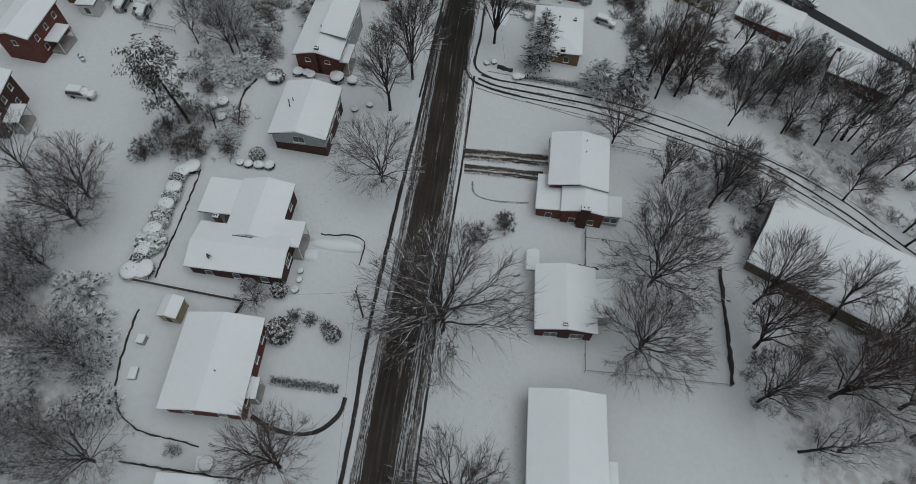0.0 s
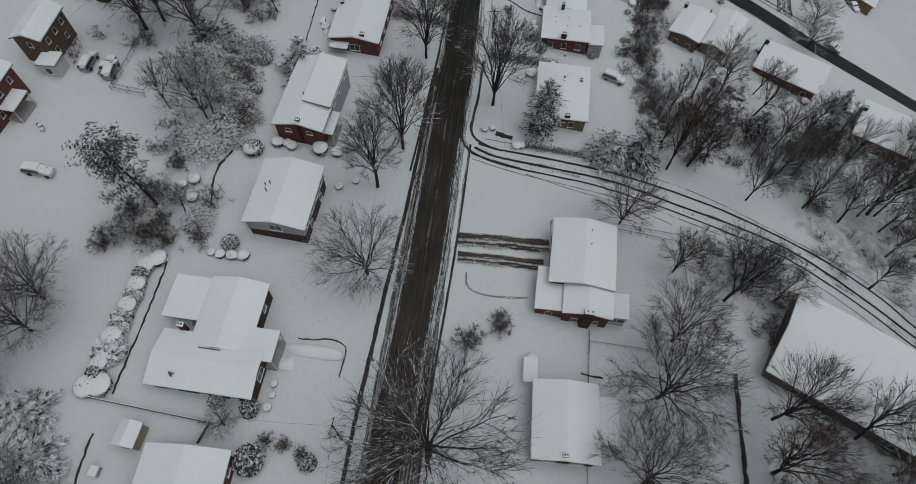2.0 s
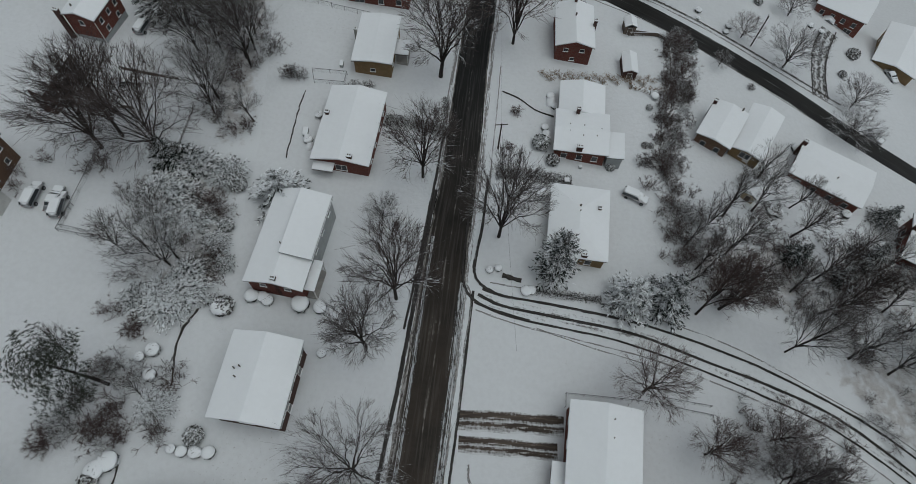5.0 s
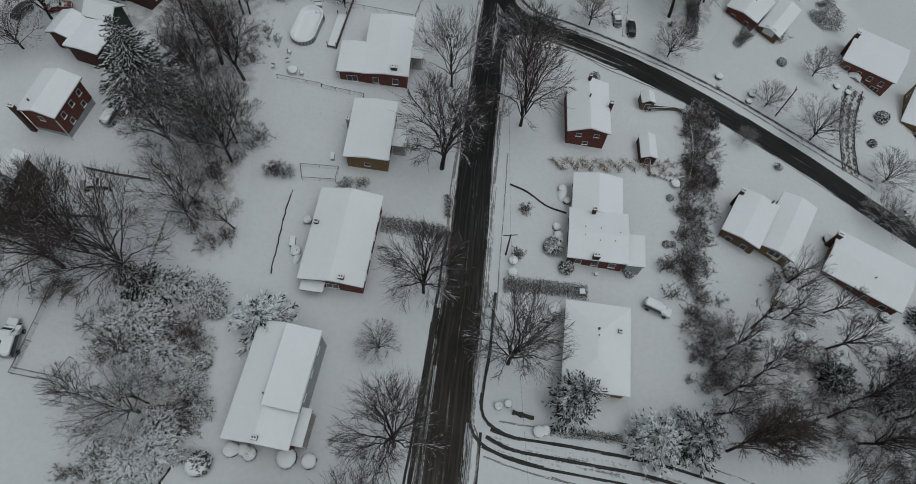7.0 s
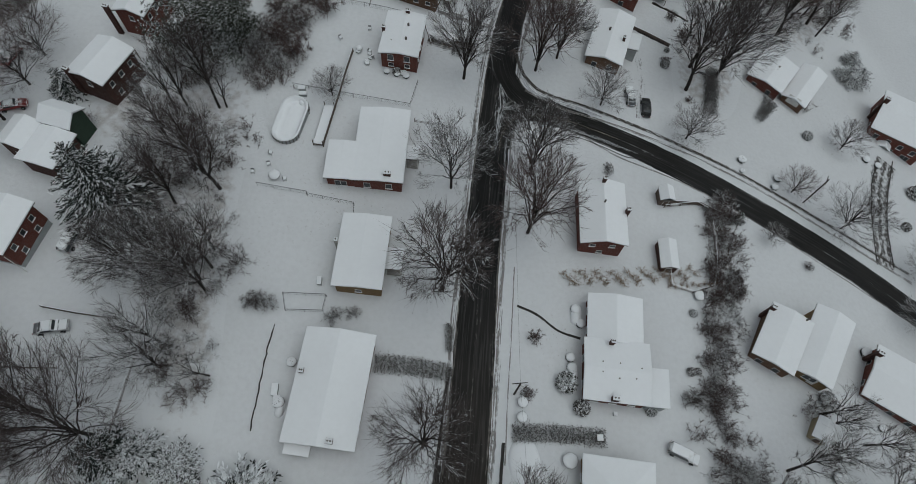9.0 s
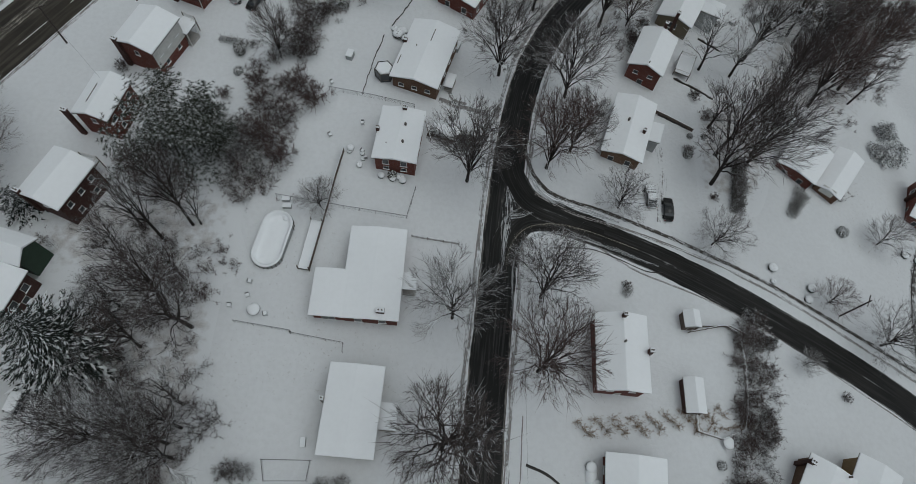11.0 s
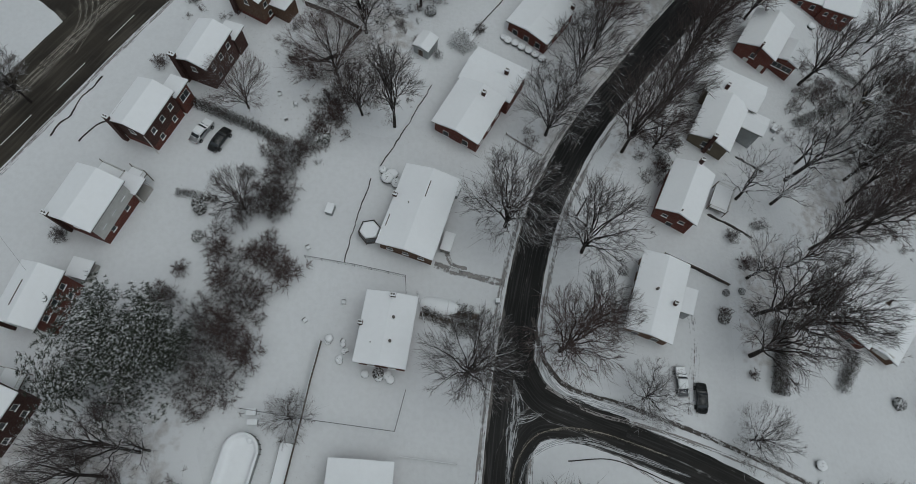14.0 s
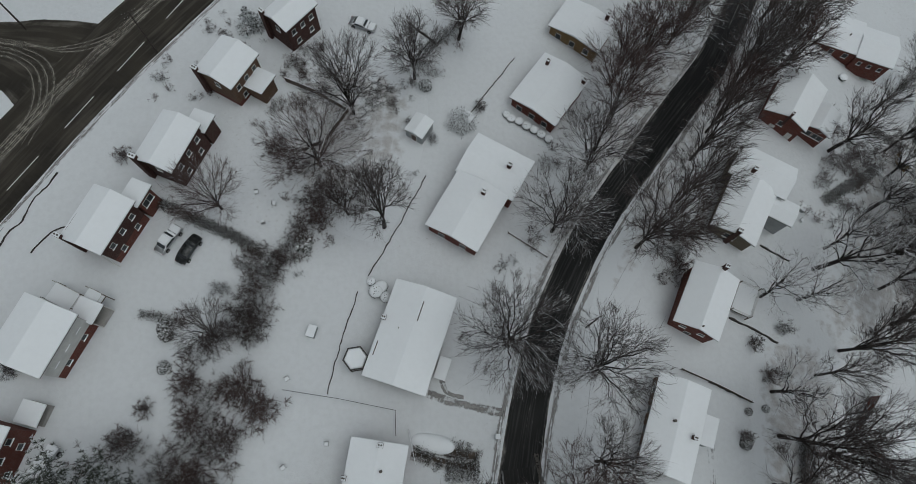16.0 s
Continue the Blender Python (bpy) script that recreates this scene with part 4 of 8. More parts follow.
block(h, 5.6, 0.6, 3.0, 6.2, 2.9, 0.3, M_SIDE_GREY, roof="shed", over=0.25)
chimney(h, -0.2, -4.6, 0.7, 0.5, 2.8, 4.8)
roof_gap(h, 0.23, 0.37, -1.5, 4.5, 4.68)
roof_gap(h, 0.53, 0.67, 0.5, 2.5, 4.61)
porch(h, -5.6, -3.6, 5.4, 9.0, 1.2, False)
h = thing("split_level_house", 22.6, 63.2, -8.4)
tagged(h, "red brick house with stepped snowy roofs and chimney", "house", "houses")
block(h, 0.0, 0.0, 9.9, 11.2, 4.6, 1.17, M_BRICK, wins="S,1,4.0,s W,3,3.4,m")
block(h, -4.2, -6.0, 4.6, 7.0, 3.0, 0.5, M_BRICK, roof="shed", over=0.3, wins="S,1,1.5,m")
block(h, 1.2, -7.3, 7.4, 5.4, 4.0, 0.9, M_BRICK, over=0.35, wins="S,2,1.5,m")
chimney(h, 1.3, -9.9, 1.5, 0.8, -1, 5.6)
vent(h, 0.9, 1.2, 5.8)
vent(h, 0.9, 3.6, 5.8)
block(h, 6.0, -7.0, 3.0, 4.0, 2.6, 0.2, M_SIDE_GREY, roof="shed", over=0.2, wins="S,2,1.6,m")
h = thing("bungalow", 22.8, 98.9, -7.6)
tagged(h, "tan brick bungalow with a snowy hipped roof", "house", "houses")
block(h, 0.0, 0.0, 9.8, 13.4, 2.9, 1.01, M_BRICK_TAN, roof="hip", wins="S,2,1.4,m W,3,1.5,m")
chimney(h, 1.1, -6.3, 0.9, 0.5, 2.4, 3.9)
chimney(h, 3.2, 2.6, 0.5, 0.5, 2.4, 3.9)
vent(h, 0.0, 2.4, 4.2, 0.18, 0.3)
vent(h, 0.0, 1.4, 4.2, 0.1, 0.3)
h = thing("ranch_house", 25.1, 117.6, -6.8)
tagged(h, "red brick house with offset snowy roofs and side porch", "house", "houses")
block(h, 0.0, 0.0, 9.7, 9.1, 3.1, 0.7, M_BRICK, ridge="x", wins="S,3,1.5,m W,2,1.5,m")
block(h, -0.1, 8.0, 8.4, 7.5, 2.6, 0.94, M_BRICK, wins="W,2,1.5,m N,2,1.5,m")
chimney(h, -0.4, -4.2, 1.0, 0.6, 2.4, 4.6)
chimney(h, -0.9, 3.9, 0.6, 0.5, 2.8, 4.9)
block(h, 6.2, -1.6, 3.0, 5.6, 2.4, 0.2, M_SIDE_GREY, roof="shed", over=0.2)
vent(h, -2.2, -0.5, 3.9, 0.1, 0.25)
vent(h, -2.2, 1.0, 3.9, 0.1, 0.25)
vent(h, 0.2, -1.2, 3.9, 0.1, 0.25)
vent(h, 0.3, 1.0, 3.9, 0.1, 0.25)
vent(h, 2.6, -1.0, 3.9, 0.1, 0.25)
vent(h, 3.4, 0.6, 3.9, 0.1, 0.25)
h = thing("barn_like_house", 25.9, 143.4, -3.8)
tagged(h, "red brick two-storey gabled house with white trim", "house", "houses")
block(h, 0.0, 0.0, 7.7, 11.4, 4.5, 1.4, M_BRICK, wins="S,2,3.5,s E,3,2.0,m S,1,1.2,s")
chimney(h, 3.9, 0.2, 0.6, 0.6, -1, 6.2)
chimney(h, 0.0, 5.0, 0.5, 0.5, 4, 7.4)
vent(h, 0.0, 1.2, 6.5, 0.16, 0.35)
h = thing("ranch_house", 53.6, 123.9, -32.8)
tagged(h, "brown brick house with two wide snowy roofs and a carport", "house", "houses")
block(h, 0.0, 0.0, 6.9, 10.0, 3.3, 0.62, M_BRICK_BROWN, wins="S,2,1.4,m")
block(h, 6.4, 3.0, 6.4, 12.7, 2.3, 0.78, M_BRICK_TAN, wins="S,1,1.2,d S,1,1.6,b")
chimney(h, -3.2, 3.6, 0.7, 0.6, -1, 4.6)
vent(h, 2.0, 4.5, 4.5, 0.15, 0.35)
h = thing("ranch_house", 75.1, 116.1, -33.4)
tagged(h, "long red brick ranch house with a snowy roof", "house", "houses")
block(h, 0.0, 0.0, 14.2, 9.7, 2.9, 0.94, M_BRICK, ridge="x", wins="S,4,1.4,m W,2,1.4,m")
chimney(h, -7.0, 2.6, 0.9, 0.6, -1, 4.8)
vent(h, 1.0, -1.5, 4.0, 0.12, 0.3)
h = thing("colonial_house", 104.7, 179.2, -33.4)
tagged(h, "two-storey red brick colonial house with dormers and white windows", "house", "houses")
block(h, 0.0, 0.0, 13.0, 12.6, 5.4, 1.56, M_BRICK, ridge="x", wins="S,4,3.6,m S,3,1.4,b W,2,2.6,m")
chimney(h, -6.3, 0.5, 0.9, 0.7, -1, 8.6)
block(h, -1.6, -6.2, 3.0, 2.6, 2.6, 0.8, M_SIDE_GREY, over=0.2, wins="S,1,1.3,b")
h = thing("ranch_house", 71.0, 185.4, -39.7)
tagged(h, "brick house with two snowy roofs below the woods", "house", "houses")
block(h, 0.0, 0.0, 8.1, 8.9, 3.1, 0.78, M_BRICK, wins="S,2,1.4,m")
block(h, 7.0, 3.0, 5.6, 11.5, 1.3, 0.86, M_BRICK_BROWN, wins="S,1,1.4,g")
vent(h, 0.5, 1.0, 4.0, 0.2, 0.35)
h = thing("ranch_house", 33.4, 185.6, -19.5)
tagged(h, "brown brick house with a broad snowy gable roof", "house", "houses")
block(h, 0.0, 0.0, 7.5, 13.3, 3.2, 1.01, M_BRICK_BROWN, wins="S,2,1.5,m W,4,1.6,m")
block(h, 4.6, 1.2, 2.8, 4.2, 2.3, 0.2, M_SIDE_GREY, roof="shed", over=0.2)
chimney(h, 2.6, -0.6, 0.5, 0.5, 2.8, 4.8)
vent(h, -0.6, 0.6, 4.7, 0.2, 0.4)
h = thing("barn_like_house", 40.4, 203.8, -25.4)
tagged(h, "red barn-like gabled house with white-framed windows", "house", "houses")
block(h, 0.0, 0.0, 7.1, 10.3, 4.8, 1.56, M_BRICK, wins="S,2,3.4,s S,1,1.2,m E,2,3.0,m")
chimney(h, 0.3, 5.2, 0.6, 0.6, 4, 7.8)
vent(h, 0.2, -4.6, 6.8, 0.12, 0.3)
h = thing("gabled_house", 50.4, 220.3, -28.6)
tagged(h, "brown gabled house with a snowy roof and a side wing", "house", "houses")
block(h, 0.0, 0.0, 7.8, 10.9, 4.0, 1.4, M_SIDE_OLIVE, wins="S,1,1.2,m S,1,2.8,b")
chimney(h, 0.2, -5.2, 0.7, 0.7, -1, 6.6)
block(h, 6.0, 3.4, 4.6, 4.2, 3.2, 0.5, M_SIDE_GREY, ridge="x")
chimney(h, -1.4, 6.4, 0.6, 0.6, 3.4, 6.4)
block(h, 0.3, 7.9, 10.2, 6.4, 4.2, 1.2, M_SIDE_OLIVE, ridge="x")
h = thing("barn_like_house", 66.0, 244.3, -32.4)
tagged(h, "red barn-like house with cross-boarded doors and a low wing", "house", "houses")
block(h, 0.0, 0.0, 8.4, 10.6, 5.0, 1.72, M_BRICK, wins="S,2,1.2,d S,1,3.6,m")
chimney(h, 0.2, -5.2, 0.4, 0.4, 4, 7.8)
block(h, 6.4, 0.6, 5.4, 6.0, 3.0, 1.0, M_BRICK, wins="S,2,1.4,b")
h = thing("ranch_house", 86.0, 268.5, -20.5)
tagged(h, "long red brick house with offset snowy roofs", "house", "houses")
block(h, 0.0, 0.0, 10.7, 9.0, 3.2, 1.09, M_BRICK, ridge="x", wins="S,3,1.8,m W,1,1.8,m")
vent(h, 2.0, -1.0, 4.6, 0.12, 0.4)
block(h, 8.6, -0.8, 8.0, 8.6, 3.3, 1.3, M_BRICK, ridge="x", wins="S,3,1.7,t")
h = thing("long_building", 65.8, 44.2, -33.6)
tagged(h, "long low building under a broad snowy roof beside the woods", "house", "houses")
block(h, 0.0, 0.0, 31.4, 15.7, 4.0, 1.4, M_SIDE_OLIVE, ridge="x", wins="S,4,2.4,m")
vent(h, -6.0, -2.0, 6.4, 0.12, 0.4)
vent(h, 4.0, -3.5, 6.4, 0.12, 0.4)
vent(h, 5.0, -3.2, 6.4, 0.12, 0.4)
h = thing("gabled_house", 91.5, 100.0, -31.2)
tagged(h, "dark red brick house at the edge of the woods", "house", "houses")
block(h, 0.0, 0.0, 12.9, 10.8, 4.2, 1.25, M_BRICK, ridge="x", wins="W,2,2.0,m S,3,2.0,m")
chimney(h, -6.2, 0.6, 0.8, 0.6, -1, 6.6)
h = thing("gabled_house", 118.0, 166.9, -34.6)
tagged(h, "tan brick house with a snowy roof by the far road", "house", "houses")
block(h, 0.0, 0.0, 11.0, 16.7, 4.5, 1.09, M_BRICK_TAN, wins="S,2,1.6,m W,3,1.6,m")


# ---- plants ----


def plant_material(name, col, lo, hi, snow_noise=3.0, var=0.35, rough=0.9):
    m, n, l, b = mat(name, rough, 0, 0.2)
    oi = n.new("ShaderNodeObjectInfo")
    f = noise_tex(n, l, 2.5, 4)
    c = ramp(n, l, f, [(0.3, tuple(v * (1 - var) for v in col)), (0.7, tuple(v * (1 + var) for v in col))])
    c = mixc(n, l, ramp(n, l, oi.outputs["Random"], [(0.0, (0.0,)), (1.0, (0.35,))]), c, tuple(v * 0.6 for v in col))
    k = up_mask(n, l, lo, hi, noise_tex(n, l, snow_noise, 4))
    c = mixc(n, l, k, c, SNOW)
    l.new(c, b.inputs["Base Color"])
    return m


M_BARK = plant_material("bark", (0.038, 0.032, 0.029), 0.72, 1.1)
M_BARK_SNOWY = plant_material("snow_lined_bark", (0.042, 0.036, 0.033), 0.42, 0.85)
M_TWIG = plant_material("bare_twigs", (0.085, 0.070, 0.067), 0.78, 1.25)
M_TWIG_RED = plant_material("reddish_twigs", (0.105, 0.077, 0.072), 0.78, 1.25)
M_TWIG_GREY = plant_material("grey_twigs", (0.10, 0.088, 0.086), 0.7, 1.2)
M_TWIG_SNOWY = plant_material("snowy_twigs", (0.10, 0.088, 0.084), 0.42, 0.95)
M_NEEDLE = plant_material("snowy_needles", (0.016, 0.022, 0.019), 0.98, 1.4, 1.6)
M_NEEDLE_SNOWY = plant_material("laden_needles", (0.024, 0.030, 0.027), 0.80, 1.25, 1.4)
M_NEEDLE_LINED = plant_material("snow_lined_needles", (0.030, 0.037, 0.032), 1.0, 1.35, 1.6)
M_NEEDLE_GREEN = plant_material("pine_needles", (0.046, 0.052, 0.040), 0.9, 1.45, 5.0)
M_LEAF = plant_material("clipped_leaves", (0.04, 0.042, 0.034), 0.6, 1.0, 3.0)
M_HEDGE = plant_material("hedge_leaves", (0.06, 0.054, 0.048), 0.72, 1.12, 3.5)
M_GRASS = plant_material("dry_grass", (0.23, 0.15, 0.08), 0.8, 1.2, 2.0)


class Soup:
    """Vertices and faces of many thin pieces in one mesh."""

    def __init__(self):
        self.v, self.f = [], []

    def tube(self, p, q, r0, r1, sides=3):
        d = (q - p).normalized()
        u = d.orthogonal().normalized()
        w = d.cross(u)
        n = len(self.v)
        cs = [(math.cos(6.2832 * i / sides), math.sin(6.2832 * i / sides)) for i in range(sides)]
        self.v += [p + r0 * (a * u + b * w) for a, b in cs]
        if r1 <= 0:
            self.v.append(q)
            self.f += [(n + i, n + (i + 1) % sides, n + sides) for i in range(sides)]
        else:
            self.v += [q + r1 * (a * u + b * w) for a, b in cs]
            self.f += [(n + i, n + (i + 1) % sides, n + sides + (i + 1) % sides, n + sides + i) for i in range(sides)]

    def sliver(self, p, q, r):
        """The last thin twig: a narrow blade."""
        d = (q - p).normalized()
        u = d.orthogonal().normalized() * r
        if len(self.v) % 2:
            u = d.cross(u)
        n = len(self.v)
        self.v += [p - u, p + u, q]
        self.f.append((n, n + 1, n + 2))

    def spray(self, p, d, length, width, thick):
        """A small leafy spray: a flattened spindle."""
        d = d.normalized()
        s = d.cross(Vector((0, 0, 1)))
        s = s.normalized() if s.length > 1e-3 else Vector((1, 0, 0))
        u = s.cross(d)
        n = len(self.v)
        m = p + d * length * 0.45
        self.v += [p, m + s * width, m + u * thick, m - s * width, p + d * length]
        self.f += [(n, n + 1, n + 2), (n, n + 2, n + 3), (n + 4, n + 2, n + 1), (n + 4, n + 3, n + 2)]

    def mesh(self, name, material):
        me = bpy.data.meshes.new(name)
        me.from_pydata([tuple(v) for v in self.v], [], self.f)
        me.materials.append(material)
        me.update()
        return me


def limb(s, rnd, p, d, length, r, segs, lift, wob, sides=3, tip=0.35):
    """A bending limb; returns its points and directions."""
    out = []
    q, e = p.copy(), d.normalized()
    for i in range(segs):
        r0, r1 = r * (1 - (1 - tip) * i / segs), r * (1 - (1 - tip) * (i + 1) / segs)
        e = (e + Vector((rnd.uniform(-wob, wob), rnd.uniform(-wob, wob), rnd.uniform(-wob, wob) + lift))).normalized()
        nx = q + e * length / segs
        s.tube(q, nx, r0, r1 if (i < segs - 1 or tip > 0) else 0, sides)
        q = nx
        out.append((q.copy(), e.copy(), r1))
    return out


def off(rnd, d, angle):
    """A direction that leaves d by about the angle, any way round."""
    u = d.orthogonal().normalized()
    w = d.cross(u)
    t = rnd.uniform(0, 6.2832)
    a = radians(angle * rnd.uniform(0.75, 1.25))
    return (d * math.cos(a) + (u * math.cos(t) + w * math.sin(t)) * math.sin(a)).normalized()


def bare_tree_meshes(seed, R, stems, dense, twig_mat, bole=0.2, upright=0.5, low=0.0):
    """A leafless tree 10 m high: bole and limbs in one mesh, branches and twigs that fill a rounded crown in the other."""
    rnd = random.Random(seed)
    t, c = Soup(), Soup()
    mid, half = 5.9, 4.1
    tr = limb(t, rnd, Vector((0, 0, -0.4)), Vector((rnd.uniform(-.05, .05), rnd.uniform(-.05, .05), 1)), 10 * bole + 0.4, 0.165, 3, 0.05, 0.04, 7, 0.75)
    lead = limb(t, rnd, tr[-1][0], tr[-1][1], 8.6 - 10 * bole, 0.11, 6, 0.06, 0.13, 5, 0.12)
    axis = [tr[-1]] + lead

    def inside(p, k=1.0):
        return (p.x / R) ** 2 + (p.y / R) ** 2 + ((p.z - mid) / half) ** 2 < k * k

    def twigs(p, d, L):
        """One branchlet with its last fine twigs."""
        q = p + d * L
        while not inside(q, 1.06) and L > 0.25:
            L *= 0.7
            q = p + d * L
        bend = (d + Vector((rnd.uniform(-.2, .2), rnd.uniform(-.2, .2), rnd.uniform(-.08, .2)))).normalized()
        m = p.lerp(q, 0.5)
        q = m + bend * L * 0.55
        c.sliver(p, m + bend * L * 0.1, 0.019)
        c.sliver(m, q, 0.0165)
        for k in range(dense[2]):
            g = (k + 0.6) / dense[2]
            p3 = p.lerp(m, 2 * g) if g < 0.5 else m.lerp(q, 2 * g - 1)
            c.sliver(p3, p3 + off(rnd, bend, 27) * L * rnd.uniform(0.5, 0.95), 0.0135)

    def branch(p, d, L):
        while not inside(p + d * L, 1.0) and L > 0.5:
            L *= 0.8
        b2 = limb(c, rnd, p, d, L, 0.026, 2, 0.05, 0.12, 3, 0.4)
        pts = [p] + [q[0] for q in b2]
        for j in range(dense[1]):
            g = 0.15 + 0.85 * (j + rnd.random()) / dense[1]
            k = min(1, int(g * 2))
            p2 = pts[k].lerp(pts[k + 1], g * 2 - k)
            twigs(p2, off(rnd, b2[k][1], 29), L * rnd.uniform(0.42, 0.7))

    for i in range(stems):
        f = (i + 0.5) / stems
        a = 2.39996 * i + rnd.uniform(-0.3, 0.3)
        el = low + (1.25 - low) * f + rnd.uniform(-0.12, 0.12)
        out_d = Vector((math.cos(a), math.sin(a), 0))
        end = Vector((math.cos(a) * math.cos(el) * R, math.sin(a) * math.cos(el) * R, mid + half * math.sin(el))) * rnd.uniform(0.82, 0.98)
        st = axis[min(len(axis) - 2, int(rnd.uniform(0.0, 0.35 + 3.2 * f)))][0]
        ctrl = st.lerp(end, 0.45) + Vector((0, 0, upright * (end - st).length * 0.45)) - out_d * upright * 0.5
        pts, prev, n = [], st, 6
        for k in range(1, n + 1):
            g = k / n
            q = st * (1 - g) ** 2 + ctrl * 2 * g * (1 - g) + end * g * g
            q += Vector((rnd.uniform(-.12, .12), rnd.uniform(-.12, .12), rnd.uniform(-.1, .1)))
            t.tube(prev, q, 0.068 * (1 - 0.8 * (k - 1) / n), 0.068 * (1 - 0.8 * k / n), 4)
            pts.append((prev, q))
            prev = q
        reach = (end - st).length
        for k in range(dense[0]):
            g = 0.22 + 0.78 * (k + rnd.random()) / dense[0]
            w = min(n - 1, int(g * n))
            p, q = pts[w]
            away = (q - Vector((0, 0, mid - 1.5))).normalized()
            d = (off(rnd, (q - p).normalized(), 36) + away * 0.45).normalized()
            branch(p.lerp(q, g * n - w), d, reach * rnd.uniform(0.34, 0.56) * (1.2 - 0.55 * g))
    for p, e, r in lead[1:]:
        for k in range(3):
            branch(p, off(rnd, e, 48), R * rnd.uniform(0.3, 0.5))
    return t.mesh("trunk", M_BARK_SNOWY if twig_mat == M_TWIG_SNOWY else M_BARK), c.mesh("crown", twig_mat)


def brush_mesh(seed, H, R, stems, dense, twig_mat, name="shrub"):
    rnd = random.Random(seed)
    c = Soup()
    for i in range(stems):
        a, el = rnd.uniform(0, 6.2832), rnd.uniform(0.35, 1.5)
        d = Vector((math.cos(a) * math.cos(el), math.sin(a) * math.cos(el), math.sin(el)))
        p = Vector((rnd.uniform(-.3, .3) * R, rnd.uniform(-.3, .3) * R, -0.1))
        L = rnd.uniform(0.75, 1) / math.sqrt((math.cos(el) / R) ** 2 + (math.sin(el) / H) ** 2)
        b = limb(c, rnd, p, d, L, 0.032, 2, 0.1, 0.16, 3, 0.4)
        for j in range(dense):
            p2, e2, _ = b[rnd.choice((0, 1, 1))]
            e3 = off(rnd, e2, 45)
            q3 = p2 + e3 * L * rnd.uniform(.25, .45)
            c.sliver(p2, q3, 0.026)
            for k in range(6):
                p3 = p2.lerp(q3, (k + 1) / 8)
                c.sliver(p3, p3 + off(rnd, e3, 42) * L * rnd.uniform(.16, .34), 0.021)
    return c.mesh(name, twig_mat)


def conifer_meshes(seed, H, R, whorls, per, material, taper=1.0, droop=0.35, sprays=14, fine=0.8, lined=0.55):
    rnd = random.Random(seed)
    t, c, w = Soup(), Soup(), Soup()
    limb(t, rnd, Vector((0, 0, -0.3)), Vector((0, 0, 1)), H, 0.018 * H, 4, 0.2, 0.01, 6, 0.15)
    for whorl in range(whorls):
        f = whorl / whorls
        z = H * (0.07 + 0.9 * f)
        rr = R * (1 - f ** taper) ** 0.9 + 0.15
        for i in range(max(4, int(per * (1 - 0.45 * f)))):
            a = 6.2832 * (i + rnd.random()) / max(4, int(per * (1 - 0.45 * f)))
            L = rr * rnd.uniform(0.45, 1.2)
            d0 = Vector((math.cos(a), math.sin(a), 0.25 - droop * (1 - f)))
            d0.normalize()
            p = Vector((0, 0, z + rnd.uniform(-.2, .2)))
            side = Vector((-math.sin(a), math.cos(a), 0))
            t.tube(p, p + d0 * L * 0.8, 0.03, 0.01, 3)
            if rnd.random() < lined:
                for g in (0.28, 0.4, 0.52, 0.64, 0.76, 0.86):
                    q = p + d0 * L * (g + rnd.uniform(-.05, .05)) + side * L * g * rnd.uniform(-.25, .25) + Vector((0, 0, 0.10 - 0.12 * L * g * g))
                    w.spray(q, d0 + side * rnd.uniform(-.9, .9) - Vector((0, 0, 0.1)), L * rnd.uniform(0.10, 0.22), 0.024 * L, 0.05)
            for k in range(sprays):
                g = 0.18 + 0.82 * (k + rnd.random()) / sprays
                q = p + d0 * L * g + Vector((0, 0, -0.12 * L * g * g))
                sgn = rnd.choice((-1, 1))
                e = d0 * rnd.uniform(0.5, 1.0) + side * sgn * rnd.uniform(0.2, 0.9) + Vector((0, 0, rnd.uniform(-0.35, 0.1)))
                ln = (L * rnd.uniform(0.22, 0.34) * (1.15 - 0.5 * g) + 0.15) * fine
                c.spray(q, e, ln, ln * 0.13, ln * 0.08)
    return t.mesh("trunk", M_BARK), c.mesh("crown", material), w.mesh("bough_snow", M_SNOW)


